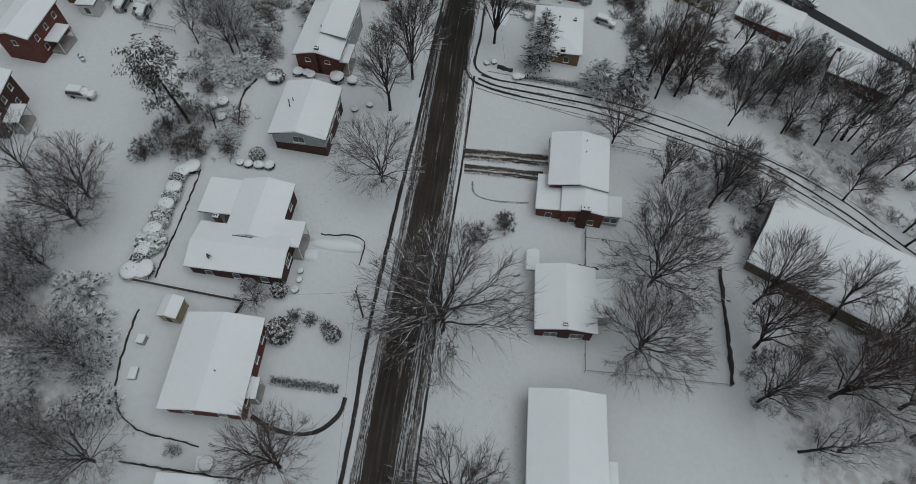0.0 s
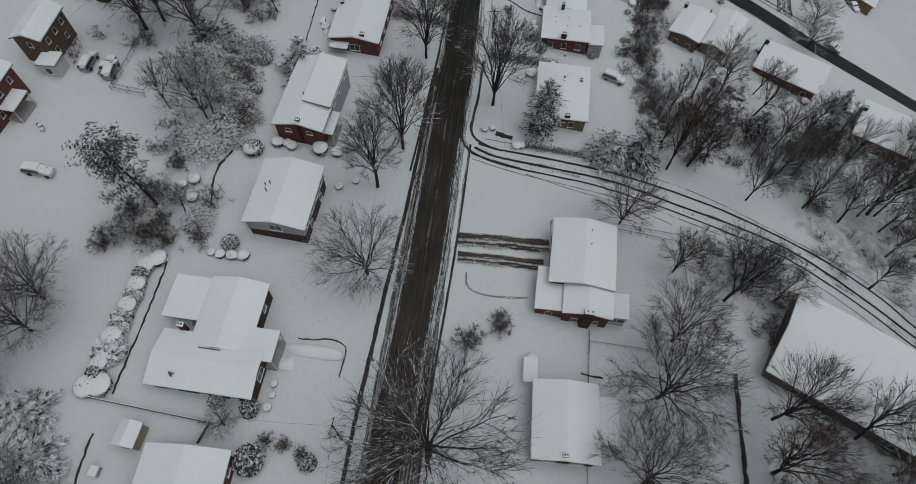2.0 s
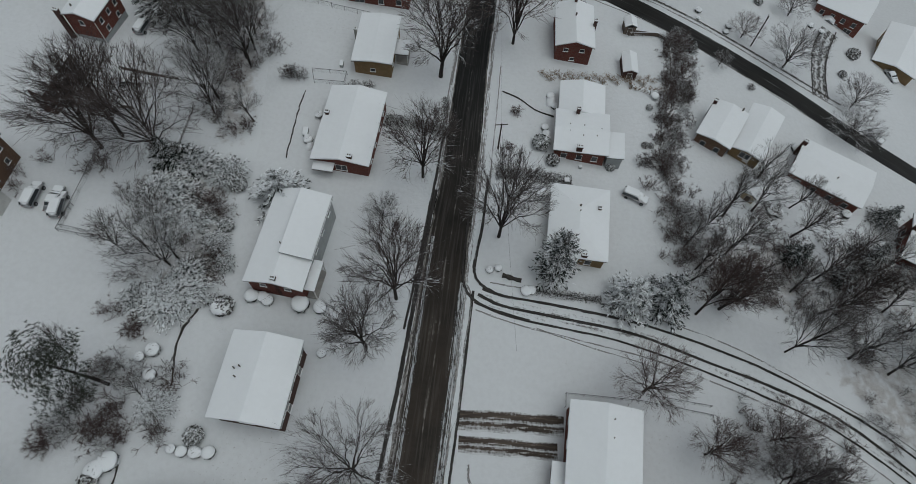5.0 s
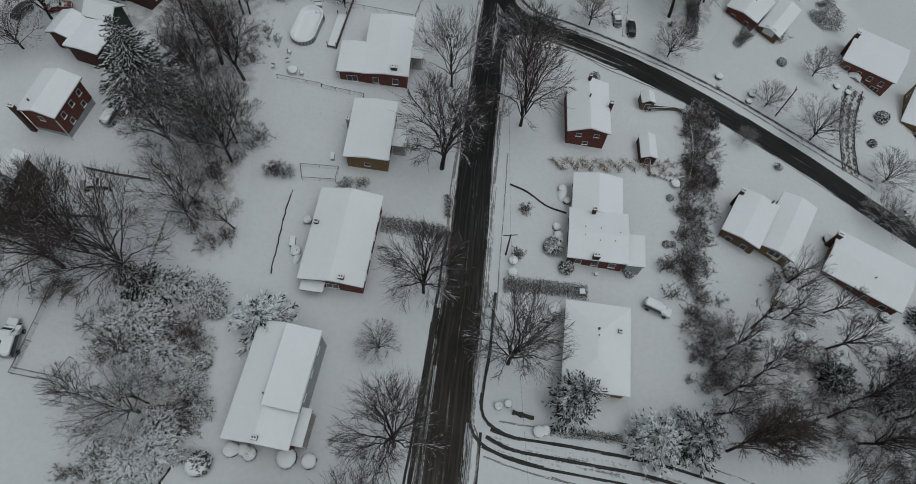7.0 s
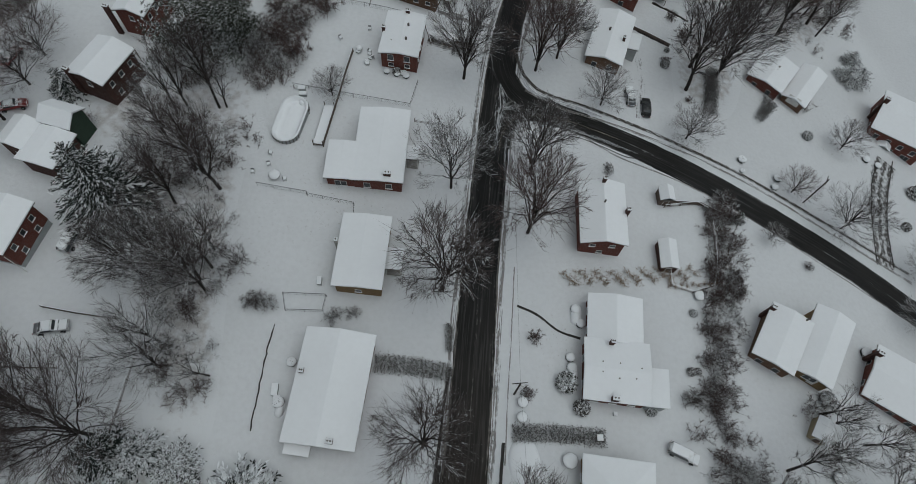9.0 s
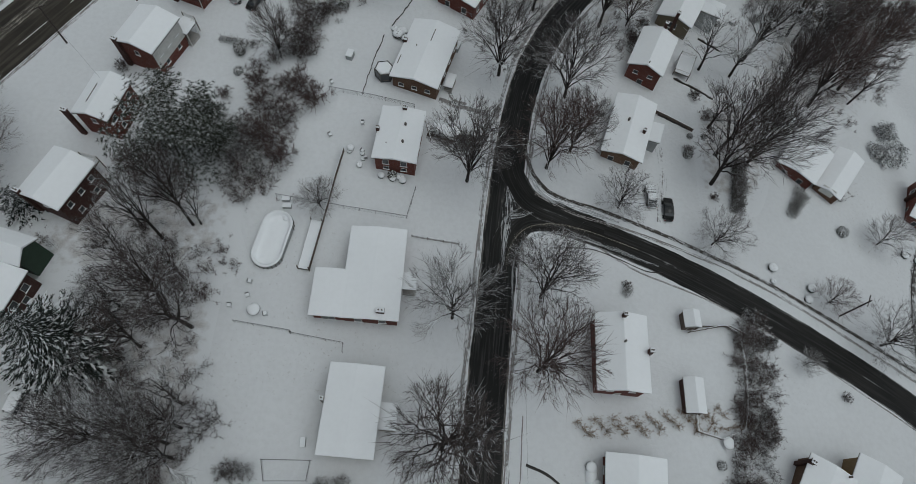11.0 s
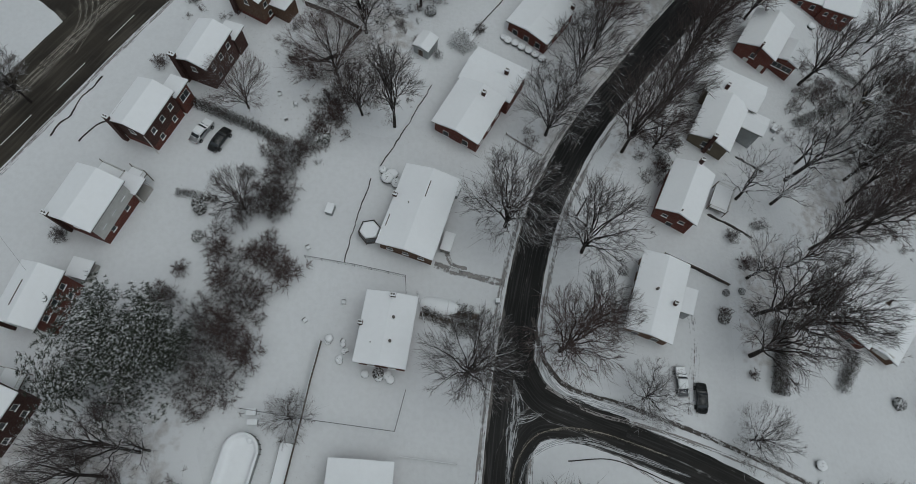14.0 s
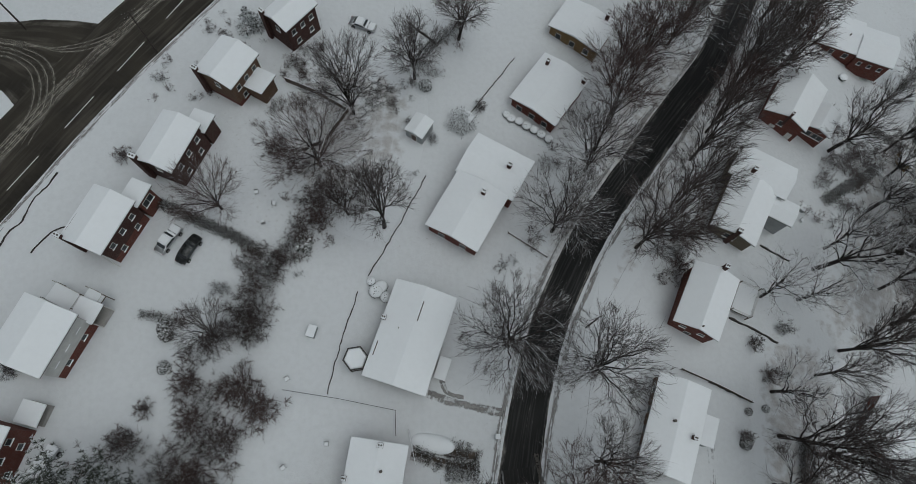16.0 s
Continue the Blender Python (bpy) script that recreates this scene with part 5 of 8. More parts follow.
def pine_meshes(seed, H, R, limbs, tufts, material):
    rnd = random.Random(seed)
    t, c, w = Soup(), Soup(), Soup()
    tr = limb(t, rnd, Vector((0, 0, -0.3)), Vector((0.05, 0.02, 1)), H, 0.02 * H, 6, 0.1, 0.06, 6, 0.25)
    for i in range(limbs):
        p, e, r = tr[min(5, 2 + int(4 * i / limbs))]
        a, el = rnd.uniform(0, 6.2832), rnd.uniform(-0.05, 0.6)
        d = Vector((math.cos(a) * math.cos(el), math.sin(a) * math.cos(el), math.sin(el)))
        L = R * rnd.uniform(0.55, 1.0) * (1.1 - 0.45 * i / limbs)
        b = limb(t, rnd, p, d, L, 0.035, 4, 0.05, 0.18, 4, 0.25)
        for j in range(tufts):
            q, e2, _ = b[rnd.choice((0, 1, 2, 3, 3))]
            q = q + Vector((rnd.uniform(-.6, .6), rnd.uniform(-.6, .6), rnd.uniform(-.15, .4)))
            for k in range(16):
                a3 = off(rnd, (e2 + Vector((0, 0, 0.5))).normalized(), 62)
                c.sliver(q + a3 * 0.03, q + a3 * rnd.uniform(.14, .30), 0.017)
            for k in range(2 if rnd.random() < 0.5 else 0):
                a3 = off(rnd, (e2 + Vector((0, 0, 0.3))).normalized(), 70)
                w.spray(q + a3 * rnd.uniform(.05, .2) + Vector((0, 0, 0.05)), a3, rnd.uniform(.05, .14), 0.013, 0.015)
    return t.mesh("trunk", M_BARK), c.mesh("crown", material), w.mesh("bough_snow", M_SNOW)


def bushy_mesh(seed, R, H, n, material, name, ln=0.32, core_size=0.86):
    """A dense rounded evergreen bush of small sprays over a knobbly core."""
    rnd = random.Random(seed)
    s = Soup()
    core = bmesh.new()
    bmesh.ops.create_icosphere(core, subdivisions=2, radius=1)
    for v in core.verts:
        k = core_size + 0.16 * noise.noise(v.co * 2.3 + Vector((seed, 0, 0)))
        v.co = Vector((v.co.x * R * k, v.co.y * R * k, H * 0.5 + v.co.z * H * 0.5 * k))
    core.verts.ensure_lookup_table()
    s.v += [v.co.copy() for v in core.verts]
    s.f += [tuple(v.index for v in f.verts) for f in core.faces]
    core.free()
    for i in range(n):
        a, z = rnd.uniform(0, 6.2832), rnd.uniform(-0.5, 1)
        q = math.sqrt(max(0, 1 - z * z))
        d = Vector((math.cos(a) * q, math.sin(a) * q, z))
        p = Vector((d.x * R * .88, d.y * R * .88, H * .5 + d.z * H * .46))
        s.spray(p, off(rnd, d, 68), ln * rnd.uniform(.6, 1.2), ln * .26, ln * .16)
    return s.mesh(name, material)


def cap_mesh(seed, R, H, z):
    """The lumpy cushion of snow on a shrub."""
    bm = bmesh.new()
    bmesh.ops.create_icosphere(bm, subdivisions=3, radius=1)
    for v in bm.verts:
        k = 1 + 0.10 * noise.noise(v.co * 1.7 + Vector((seed * 3.1, 0, 0)))
        v.co = Vector((v.co.x * R * k, v.co.y * R * k, z + (v.co.z if v.co.z > 0 else v.co.z * 0.45) * H * k))
    me = bpy.data.meshes.new("snow_cap")
    bm.to_mesh(me)
    bm.free()
    me.materials.append(M_SNOW)
    for p in me.polygons:
        p.use_smooth = True
    return me


TREES = {
    "broad": [bare_tree_meshes(11, 4.6, 14, (6, 6, 6), M_TWIG, 0.15, 0.3), bare_tree_meshes(12, 4.6, 14, (6, 6, 6), M_TWIG_RED, 0.12, 0.4), bare_tree_meshes(13, 4.6, 15, (6, 6, 6), M_TWIG_GREY, 0.18, 0.2)],
    "vase": [bare_tree_meshes(21, 3.6, 14, (6, 6, 6), M_TWIG_RED, 0.11, 0.7, 0.2), bare_tree_meshes(22, 3.6, 14, (6, 6, 6), M_TWIG, 0.18, 0.5, 0.1), bare_tree_meshes(23, 3.6, 14, (6, 6, 6), M_TWIG_GREY, 0.14, 0.6, 0.15)],
    "great": [bare_tree_meshes(17, 5.2, 18, (7, 6, 6), M_TWIG, 0.15, 0.25), bare_tree_meshes(18, 5.2, 18, (7, 6, 6), M_TWIG_RED, 0.12, 0.35)],
    "tall": [bare_tree_meshes(31, 2.5, 12, (6, 6, 6), M_TWIG, 0.16, 0.5, 0.0), bare_tree_meshes(32, 2.5, 12, (6, 6, 6), M_TWIG_GREY, 0.20, 0.5, 0.0), bare_tree_meshes(33, 2.5, 12, (6, 6, 6), M_TWIG_RED, 0.14, 0.5, 0.0)],
    "wood": [bare_tree_meshes(35, 2.8, 11, (5, 5, 5), M_TWIG, 0.26, 0.4, 0.0), bare_tree_meshes(36, 2.8, 8, (5, 4, 4), M_TWIG_SNOWY, 0.32, 0.4, 0.0), bare_tree_meshes(37, 3.2, 9, (5, 4, 4), M_TWIG_SNOWY, 0.2, 0.3, 0.0)],
    "snowy": [bare_tree_meshes(41, 4.6, 13, (6, 6, 5), M_TWIG_SNOWY, 0.18, 0.25), bare_tree_meshes(42, 4.4, 13, (6, 6, 5), M_TWIG_SNOWY, 0.14, 0.35)],
    "spruce": [conifer_meshes(51, 10, 3.4, 20, 12, M_NEEDLE, 1.0, 0.35, 16), conifer_meshes(52, 10, 3.2, 20, 12, M_NEEDLE_SNOWY, 1.0, 0.35, 18), conifer_meshes(53, 10, 3.4, 30, 15, M_NEEDLE_LINED, 1.0, 0.3, 64, 0.34, 0.95)],
    "column": [conifer_meshes(57, 10, 2.2, 30, 10, M_NEEDLE_SNOWY, 2.6, 0.0, 12), conifer_meshes(58, 10, 2.9, 24, 12, M_NEEDLE_SNOWY, 2.0, 0.0, 12)],
    "round": [conifer_meshes(55, 10, 5.4, 16, 16, M_NEEDLE_SNOWY, 2.2, 0.1), conifer_meshes(56, 10, 4.8, 16, 15, M_NEEDLE_SNOWY, 1.7, 0.15)],
    "pine": [pine_meshes(61, 10, 4.4, 40, 40, M_NEEDLE_GREEN), pine_meshes(62, 10, 4.8, 70, 60, M_NEEDLE_GREEN)],
}
TREE_TAGS = {
    "broad": ("bare_tree", "bare spreading tree with dark limbs and fine twigs"),
    "great": ("bare_tree", "large bare tree with a wide dense crown of fine twigs"),
    "wood": ("bare_tree", "thin bare woodland tree with snow on its limbs"),
    "vase": ("bare_tree", "bare vase-shaped tree with many upright reddish-brown limbs"),
    "tall": ("bare_tree", "tall slender bare woodland tree in snow"),
    "snowy": ("bare_tree", "bare tree with snow lying along its branches"),
    "spruce": ("spruce_tree", "dark spruce with snow along its drooping branches"),
    "column": ("evergreen_tree", "columnar evergreen speckled with snow beside the house"),
    "round": ("evergreen_tree", "rounded evergreen tree laden with snow"),
    "pine": ("pine_tree", "green pine with tufted needles dusted with snow"),
}
BRUSH = [brush_mesh(71, 2.6, 2.0, 34, 7, M_TWIG_RED), brush_mesh(72, 2.6, 2.1, 34, 7, M_TWIG), brush_mesh(73, 2.4, 2.2, 34, 7, M_TWIG_SNOWY), brush_mesh(74, 2.6, 2.0, 34, 7, M_TWIG_RED)]
THIN = [brush_mesh(76, 2.6, 2.1, 15, 4, M_TWIG_RED), brush_mesh(77, 2.5, 2.1, 15, 4, M_TWIG), brush_mesh(78, 2.4, 2.2, 15, 4, M_TWIG_SNOWY)]
BUSH = [bushy_mesh(81, 1.0, 1.5, 260, M_LEAF, "bush"), bushy_mesh(82, 1.0, 1.4, 260, M_NEEDLE_SNOWY, "bush"), bushy_mesh(83, 1.0, 1.5, 260, M_NEEDLE, "bush")]
LOOSE = [bushy_mesh(84, 1.0, 1.5, 420, M_HEDGE, "bush", 0.36, 0.6), bushy_mesh(85, 1.0, 1.4, 420, M_LEAF, "bush", 0.34, 0.6)]
CAPS = [cap_mesh(1, 1.02, 0.42, 1.12), cap_mesh(2, 1.0, 0.46, 1.08)]
DRY = brush_mesh(75, 2.6, 2.0, 20, 3, M_GRASS, "dry_clump")
plant_rnd = random.Random(7)


def tree(kind, x, y, h, r=None, lean=(0, 0), label=None, v=None):
    """A tree of that height; r: how far its crown reaches."""
    meshes = TREES[kind]
    i = plant_rnd.randrange(len(meshes)) if v is None else v
    name, lab = TREE_TAGS[kind]
    own = {"great": 5.2, "broad": 4.6, "vase": 3.6, "tall": 2.5, "wood": 2.9, "snowy": 4.5, "spruce": 3.3, "column": 2.5, "round": 5.1, "pine": 4.6}[kind]
    s = h / 10
    k = 1.22 * (r / own) if r else s
    ob = new(name)
    ob.matrix_basis = pose(x, y, gz(x, y), lean[0], lean[1], plant_rnd.uniform(0, 360)) @ Matrix.Diagonal((k, k, s, 1))
    tagged(ob, label or lab, "tree", "trees")
    for me, nm in zip(meshes[i], ("trunk", "crown", "bough_snow")):
        p = new(nm, me)
        p.parent = ob
        if nm == "bough_snow":
            tagged(p, "snow lying along the boughs", kind="stuff")
    return ob


def shrub(x, y, r, h=None, v=None, label="bare leafless shrub in the snow", name="bare_shrub", mesh=None):
    me = mesh or BRUSH[plant_rnd.randrange(len(BRUSH)) if v is None else v]
    ob = new(name, me)
    h = h or r * 1.2
    ob.matrix_basis = pose(x, y, gz(x, y), 0, 0, plant_rnd.uniform(0, 360)) @ Matrix.Diagonal((r / 2.0, r / 2.0, h / 2.6, 1))
    return tagged(ob, label, "shrub", "bare shrubs", "")


def bush(x, y, r, h=None, capped=True, v=None, z=None, label=None):
    """A clipped evergreen bush, mostly under a cushion of snow."""
    ob = new("evergreen_bush", (BUSH if capped or v is not None else LOOSE)[plant_rnd.randrange(2) if v is None else v])
    h = h or 1.3 * r
    ob.matrix_basis = pose(x, y, gz(x, y) - 0.1 if z is None else z, 0, 0, plant_rnd.uniform(0, 360)) @ Matrix.Diagonal((r, r, h / 1.4, 1))
    tagged(ob, label or ("round clipped evergreen bush under a cushion of snow" if capped else "round evergreen bush dusted with snow"), "bush", "clipped bushes")
    if capped:
        c = new("snow_cap", CAPS[plant_rnd.randrange(2)])
        c.parent = ob
        tagged(c, "rounded cushion of snow")
    return ob


def thicket(poly, n, kinds, seed, size=(1.2, 2.6), height=(7, 11)):
    """Woodland trees, and an uncountable undergrowth of bare shrubs, inside a polygon of the plan."""
    rnd = random.Random(seed)
    xs_, ys_ = [p[0] for p in poly], [p[1] for p in poly]
    made = 0
    under = {}
    while made < n:
        x, y = rnd.uniform(min(xs_), max(xs_)), rnd.uniform(min(ys_), max(ys_))
        inside = False
        for (x0, y0), (x1, y1) in zip(poly, poly[1:] + poly[:1]):
            if (y0 > y) != (y1 > y) and x < (x1 - x0) * (y - y0) / (y1 - y0) + x0:
                inside = not inside
        if not inside:
            continue
        made += 1
        kind = rnd.choice(kinds)
        if kind == "shrub":
            for _ in range(2):
                r = rnd.uniform(*size)
                sx, sy = x + rnd.uniform(-2, 2), y + rnd.uniform(-2, 2)
                m = pose(sx, sy, gz(sx, sy), rnd.uniform(-12, 12), rnd.uniform(-12, 12), rnd.uniform(0, 360)) @ Matrix.Diagonal((r / 2.0, r / 2.0, r * rnd.uniform(0.9, 1.4) / 2.6, 1))
                under.setdefault(rnd.choice((0, 0, 1, 2)), []).append(m)
        elif kind == "bush":
            r = rnd.uniform(1.4, 2.6)
            tree("round", x, y, r * 1.7, r, v=rnd.randrange(2))
        else:
            h = rnd.uniform(*height) * 1.4
            tree(kind, x, y, h, None, (rnd.uniform(-5, 5), rnd.uniform(-5, 5)))
    for v, ms in under.items():
        src = THIN[v]
        co = np.array([(*w.co, 1.0) for w in src.vertices])
        faces = [tuple(p.vertices) for p in src.polygons]
        verts, polys = [], []
        for m in ms:
            o = len(verts)
            verts += (co @ np.array(m).T)[:, :3].tolist()
            polys += [tuple(o + k for k in f) for f in faces]
        me = bpy.data.meshes.new("undergrowth")
        me.from_pydata(verts, [], polys)
        me.materials.append(src.materials[0])
        tagged(new("undergrowth", me), "tangled bare undergrowth of the snowy thicket", "undergrowth", kind="stuff")


def litter_patch(poly, name="leaf_litter"):
    """Twigs and leaves showing through thin snow on the woodland floor."""
    bm = bmesh.new()
    uv = bm.loops.layers.uv.new("UVMap")
    cx, cy = sum(p[0] for p in poly) / len(poly), sum(p[1] for p in poly) / len(poly)
    ring = catmull([Vector((*p, 0)) for p in poly + poly[:1]], 2.0)[:-1]
    rings = []
    for k in range(9):
        f = k / 8
        rings.append([bm.verts.new((cx + (p.x - cx) * (0.02 + .98 * f), cy + (p.y - cy) * (0.02 + .98 * f), 0)) for p in ring])
    for r_ in rings:
        for v in r_:
            v.co.z = gz(v.co.x, v.co.y) + 0.025
    n = len(ring)
    for k in range(8):
        for i in range(n):
            f = bm.faces.new((rings[k][i], rings[k][(i + 1) % n], rings[k + 1][(i + 1) % n], rings[k + 1][i]))
            for lp, kk in zip(f.loops, (k, k, k + 1, k + 1)):
                lp[uv].uv = (kk / 8, 0)
    bmesh.ops.recalc_face_normals(bm, faces=bm.faces)
    return tagged(link(name, bm, M_LITTER), "thin snow with brown leaf litter showing through", "ground", kind="stuff")


M_LITTER, n_, l_, b_ = mat("snowy_litter", 0.9, 0, 0.15)
_tc = n_.new("ShaderNodeTexCoord")
_sp = n_.new("ShaderNodeSeparateXYZ")
l_.new(_tc.outputs["UV"], _sp.inputs[0])
_e = ramp(n_, l_, _sp.outputs["X"], [(0.55, (0.42,)), (1.0, (0.0,))])
_m = n_.new("ShaderNodeMath")
l_.new(noise_tex(n_, l_, 0.7, 9), _m.inputs[0])
l_.new(_e, _m.inputs[1])
_k = ramp(n_, l_, _m.outputs[0], [(0.74, (0,)), (1.05, (0.62,))])
_c = mixc(n_, l_, _k, tuple(v * 0.80 for v in SNOW), ramp(n_, l_, noise_tex(n_, l_, 9.0, 6), [(0.35, (0.20, 0.17, 0.15)), (0.62, (0.5, 0.47, 0.45))]))
l_.new(_c, b_.inputs["Base Color"])
bump(n_, l_, b_, noise_tex(n_, l_, 2.0, 6), 0.6, 0.15)

# ---- fences, walls, poles ----


M_CHAIN = plain("weathered_chain_link", (0.075, 0.075, 0.078), 0.2, 3.0, 0.6, 0.3)


def fence(name, pts, label, style="chain", h=1.1, spacing=2.6, snow=True):
    """Posts and rails along a line on the ground. style: chain, rail, board."""
    line = catmull([Vector((*p, 0)) for p in pts], spacing) if len(pts) > 2 and style == "rail" else None
    if line is None:
        line = []
        for a, b in zip(pts, pts[1:]):
            a, b = Vector((*a, 0)), Vector((*b, 0))
            k = max(1, round((b - a).length / spacing))
            line += [a.lerp(b, i / k) for i in range(k)]
        line.append(Vector((*pts[-1], 0)))
    root = new(name)
    o = line[0]
    root.matrix_basis = pose(o.x, o.y, gz(o.x, o.y))
    tagged(root, label, "fence")
    loc = [Vector((p.x - o.x, p.y - o.y, gz(p.x, p.y) - gz(o.x, o.y))) for p in line]
    pm = M_CHAIN if style == "chain" else M_WOOD
    pr = 0.035 if style == "chain" else 0.06
    bm = bmesh.new()
    tube(bm, (0, 0, -0.2), (0, 0, h + 0.05), pr, pr, 6, True)
    post_me = bpy.data.meshes.new("post")
    bm.to_mesh(post_me)
    bm.free()
    post_me.materials.append(pm)
    for p in loc:
        q = new("post", post_me)
        q.parent = root
        q.matrix_basis = Matrix.Translation(p)
    up = Vector((0, 0, 1))
    for a, b in zip(loc, loc[1:]):
        bm = bmesh.new()
        if style == "board":
            d = (b - a)
            s = Vector((d.y, -d.x, 0)).normalized() * 0.03
            for z0, z1 in ((0.08, h),):
                vs = [bm.verts.new(c + e + up * z) for z in (z0, z1) for c, e in ((a, s), (b, s), (b, -s), (a, -s))]
                for ids in ((0, 1, 5, 4), (1, 2, 6, 5), (2, 3, 7, 6), (3, 0, 4, 7), (4, 5, 6, 7)):
                    bm.faces.new([vs[i] for i in ids])
            part("panel", bm, M_WOOD, root)
        else:
            zs = [h] + ([h * 0.5, h * 0.2] if style == "rail" else [])
            for z in zs:
                rb_ = bmesh.new()
                tube(rb_, a + up * z, b + up * z, 0.035, 0.035, 4)
                part("rail", rb_, pm, root)
            if style == "chain":
                nn = max(2, int((b - a).length / 0.32))
                for i in range(nn):
                    f0, f1 = i / nn, min(1, (i + 1.6) / nn)
                    tube(bm, a.lerp(b, f0) + up * 0.05, a.lerp(b, f1) + up * (h - 0.03), 0.008, 0.008, 3)
                    tube(bm, a.lerp(b, f1) + up * 0.05, a.lerp(b, f0) + up * (h - 0.03), 0.008, 0.008, 3)
            if style == "chain":
                tagged(part("wire_mesh", bm, pm, root), kind="stuff")
            else:
                bm.free()
        if snow and style != "chain":
            bm = bmesh.new()
            tube(bm, a + up * (h + 0.04), b + up * (h + 0.04), 0.055, 0.055, 6, True)
            part("snow_ridge", bm, M_SNOW, root)
    return root


def low_wall(name, pts, label, h=0.35, wide=0.3, material=None, snow=0.5, category="wall"):
    """A low stone edging; its top is partly snowed over."""
    line = catmull([Vector((*p, 0)) for p in pts], 0.6)
    nr = normals(line)
    bm = bmesh.new()
    rows = []
    for i, (p, d) in enumerate(zip(line, nr)):
        j = 0.16 * noise.noise((p.x * .8, p.y * .8, 1.0)) + 0.14 * noise.noise((p.x * 2.6, p.y * 2.6, 7.0))
        w = wide * (1.0 + 0.9 * noise.noise((p.x * 1.9, p.y * 1.9, 3.0)))
        z = gz(p.x, p.y)
        hh = h * (0.85 + 0.7 * noise.noise((p.x * .6, p.y * .6, 4.0)))
        rows.append([bm.verts.new((p.x + d.x * (o + j), p.y + d.y * (o + j), z + q)) for o, q in ((-w / 2.8, -.15), (-w / 3.2, hh), (w / 3.2, hh), (w / 2.8, -.15))])
    for a, b in zip(rows, rows[1:]):
        for i in range(3):
            bm.faces.new((a[i], a[i + 1], b[i + 1], b[i]))
    bm.faces.new(rows[0][::-1])
    bm.faces.new(rows[-1])
    return tagged(link(name, bm, material or M_EDGING), label, category)


M_EDGING = plant_material("snowy_edging", (0.055, 0.049, 0.045), 1.12, 1.6, 2.5)


def hedge(pts, w, h, label, seed=3, n_per_m=150):
    """A clipped hedge of many small sprays."""
    rnd = random.Random(seed)
    s = Soup()
    line = catmull([Vector((*p, 0)) for p in pts], 0.8)
    nr = normals(line)
    for i, (p, d) in enumerate(zip(line, nr)):
        z = gz(p.x, p.y)
        for k in range(int(n_per_m * 0.8 * max(1.0, w / 1.2))):
            o = rnd.uniform(-1, 1)
            q = Vector((p.x + d.x * o * w / 2 + rnd.uniform(-.4, .4), p.y + d.y * o * w / 2 + rnd.uniform(-.4, .4), z + rnd.uniform(0.05, h)))
            e = Vector((rnd.uniform(-1, 1), rnd.uniform(-1, 1), rnd.uniform(0.1, 1)))
            if k % 3:
                s.sliver(q, q + e.normalized() * rnd.uniform(.3, .65), 0.028)
            else:
                s.spray(q, e, rnd.uniform(.16, .3), 0.06, 0.04)
    ob = new("hedge", s.mesh("hedge", M_HEDGE))
    return tagged(ob, label, "hedge")


def utility_pole(x, y, h, turn, arms=1, lean=(0, 0)):
    ob = new("utility_pole")
    ob.matrix_basis = pose(x, y, gz(x, y), lean[0], lean[1], turn)
    tagged(ob, "dark wooden utility pole with a crossarm", "pole", "utility poles")
    bm = bmesh.new()
    tube(bm, (0, 0, -0.5), (0, 0, h), 0.16, 0.11, 8, True)
    part("shaft", bm, M_POLE, ob)
    for i in range(arms):
        z = h - 0.4 - 0.9 * i
        part("crossarm", boxes((-1.1, 1.1, 0.1, 0.2, z - 0.06, z + 0.06), bev=0.01), M_POLE, ob)
        for k in (-1.0, -0.55, 0.55, 1.0):
            bm = bmesh.new()
            tube(bm, (k, 0.15, z + 0.06), (k, 0.15, z + 0.22), 0.04, 0.03, 6, True)
            part("insulator", bm, M_STEEL, ob)
    return ob


def wire(a, b, sag, label="thin black overhead utility cable"):
    n = 14
    bm = bmesh.new()
    a, b = Vector(a), Vector(b)
    d = (b - a).normalized()
    u = d.orthogonal().normalized() * 0.014
    w = d.cross(u)
    rings = []
    for i in range(n + 1):
        p = a.lerp(b, i / n) - Vector((0, 0, sag * 4 * (i / n) * (1 - i / n)))
        rings.append([bm.verts.new(p + e) for e in (u, w, -u, -w)])
    for p, q in zip(rings, rings[1:]):
        for i in range(4):
            bm.faces.new((p[i], p[(i + 1) % 4], q[(i + 1) % 4], q[i]))
    return tagged(link("overhead_cable", bm, M_RUBBER), label, "cable", "overhead cables")


# ---- vehicles ----


def car_paint(name, col, lo=0.55, hi=0.95):
    m, n, l, b = mat(name, 0.3, 0.0, 0.5)
    k = up_mask(n, l, lo, hi, noise_tex(n, l, 1.5, 3))
    l.new(mixc(n, l, k, mixc(n, l, ramp(n, l, noise_tex(n, l, 2.0, 5), [(0.4, (0.0,)), (0.8, (0.3,))]), col, (0.3, 0.3, 0.3)), SNOW), b.inputs["Base Color"])
    return m


PAINTS = {"silver": car_paint("paint_silver", (0.35, 0.36, 0.37)), "black": car_paint("paint_black", (0.012, 0.014, 0.014), 1.06, 1.2), "grey": car_paint("paint_grey", (0.13, 0.14, 0.15)), "red": car_paint("paint_red", (0.22, 0.02, 0.02)), "white": car_paint("paint_white", (0.6, 0.6, 0.6))}


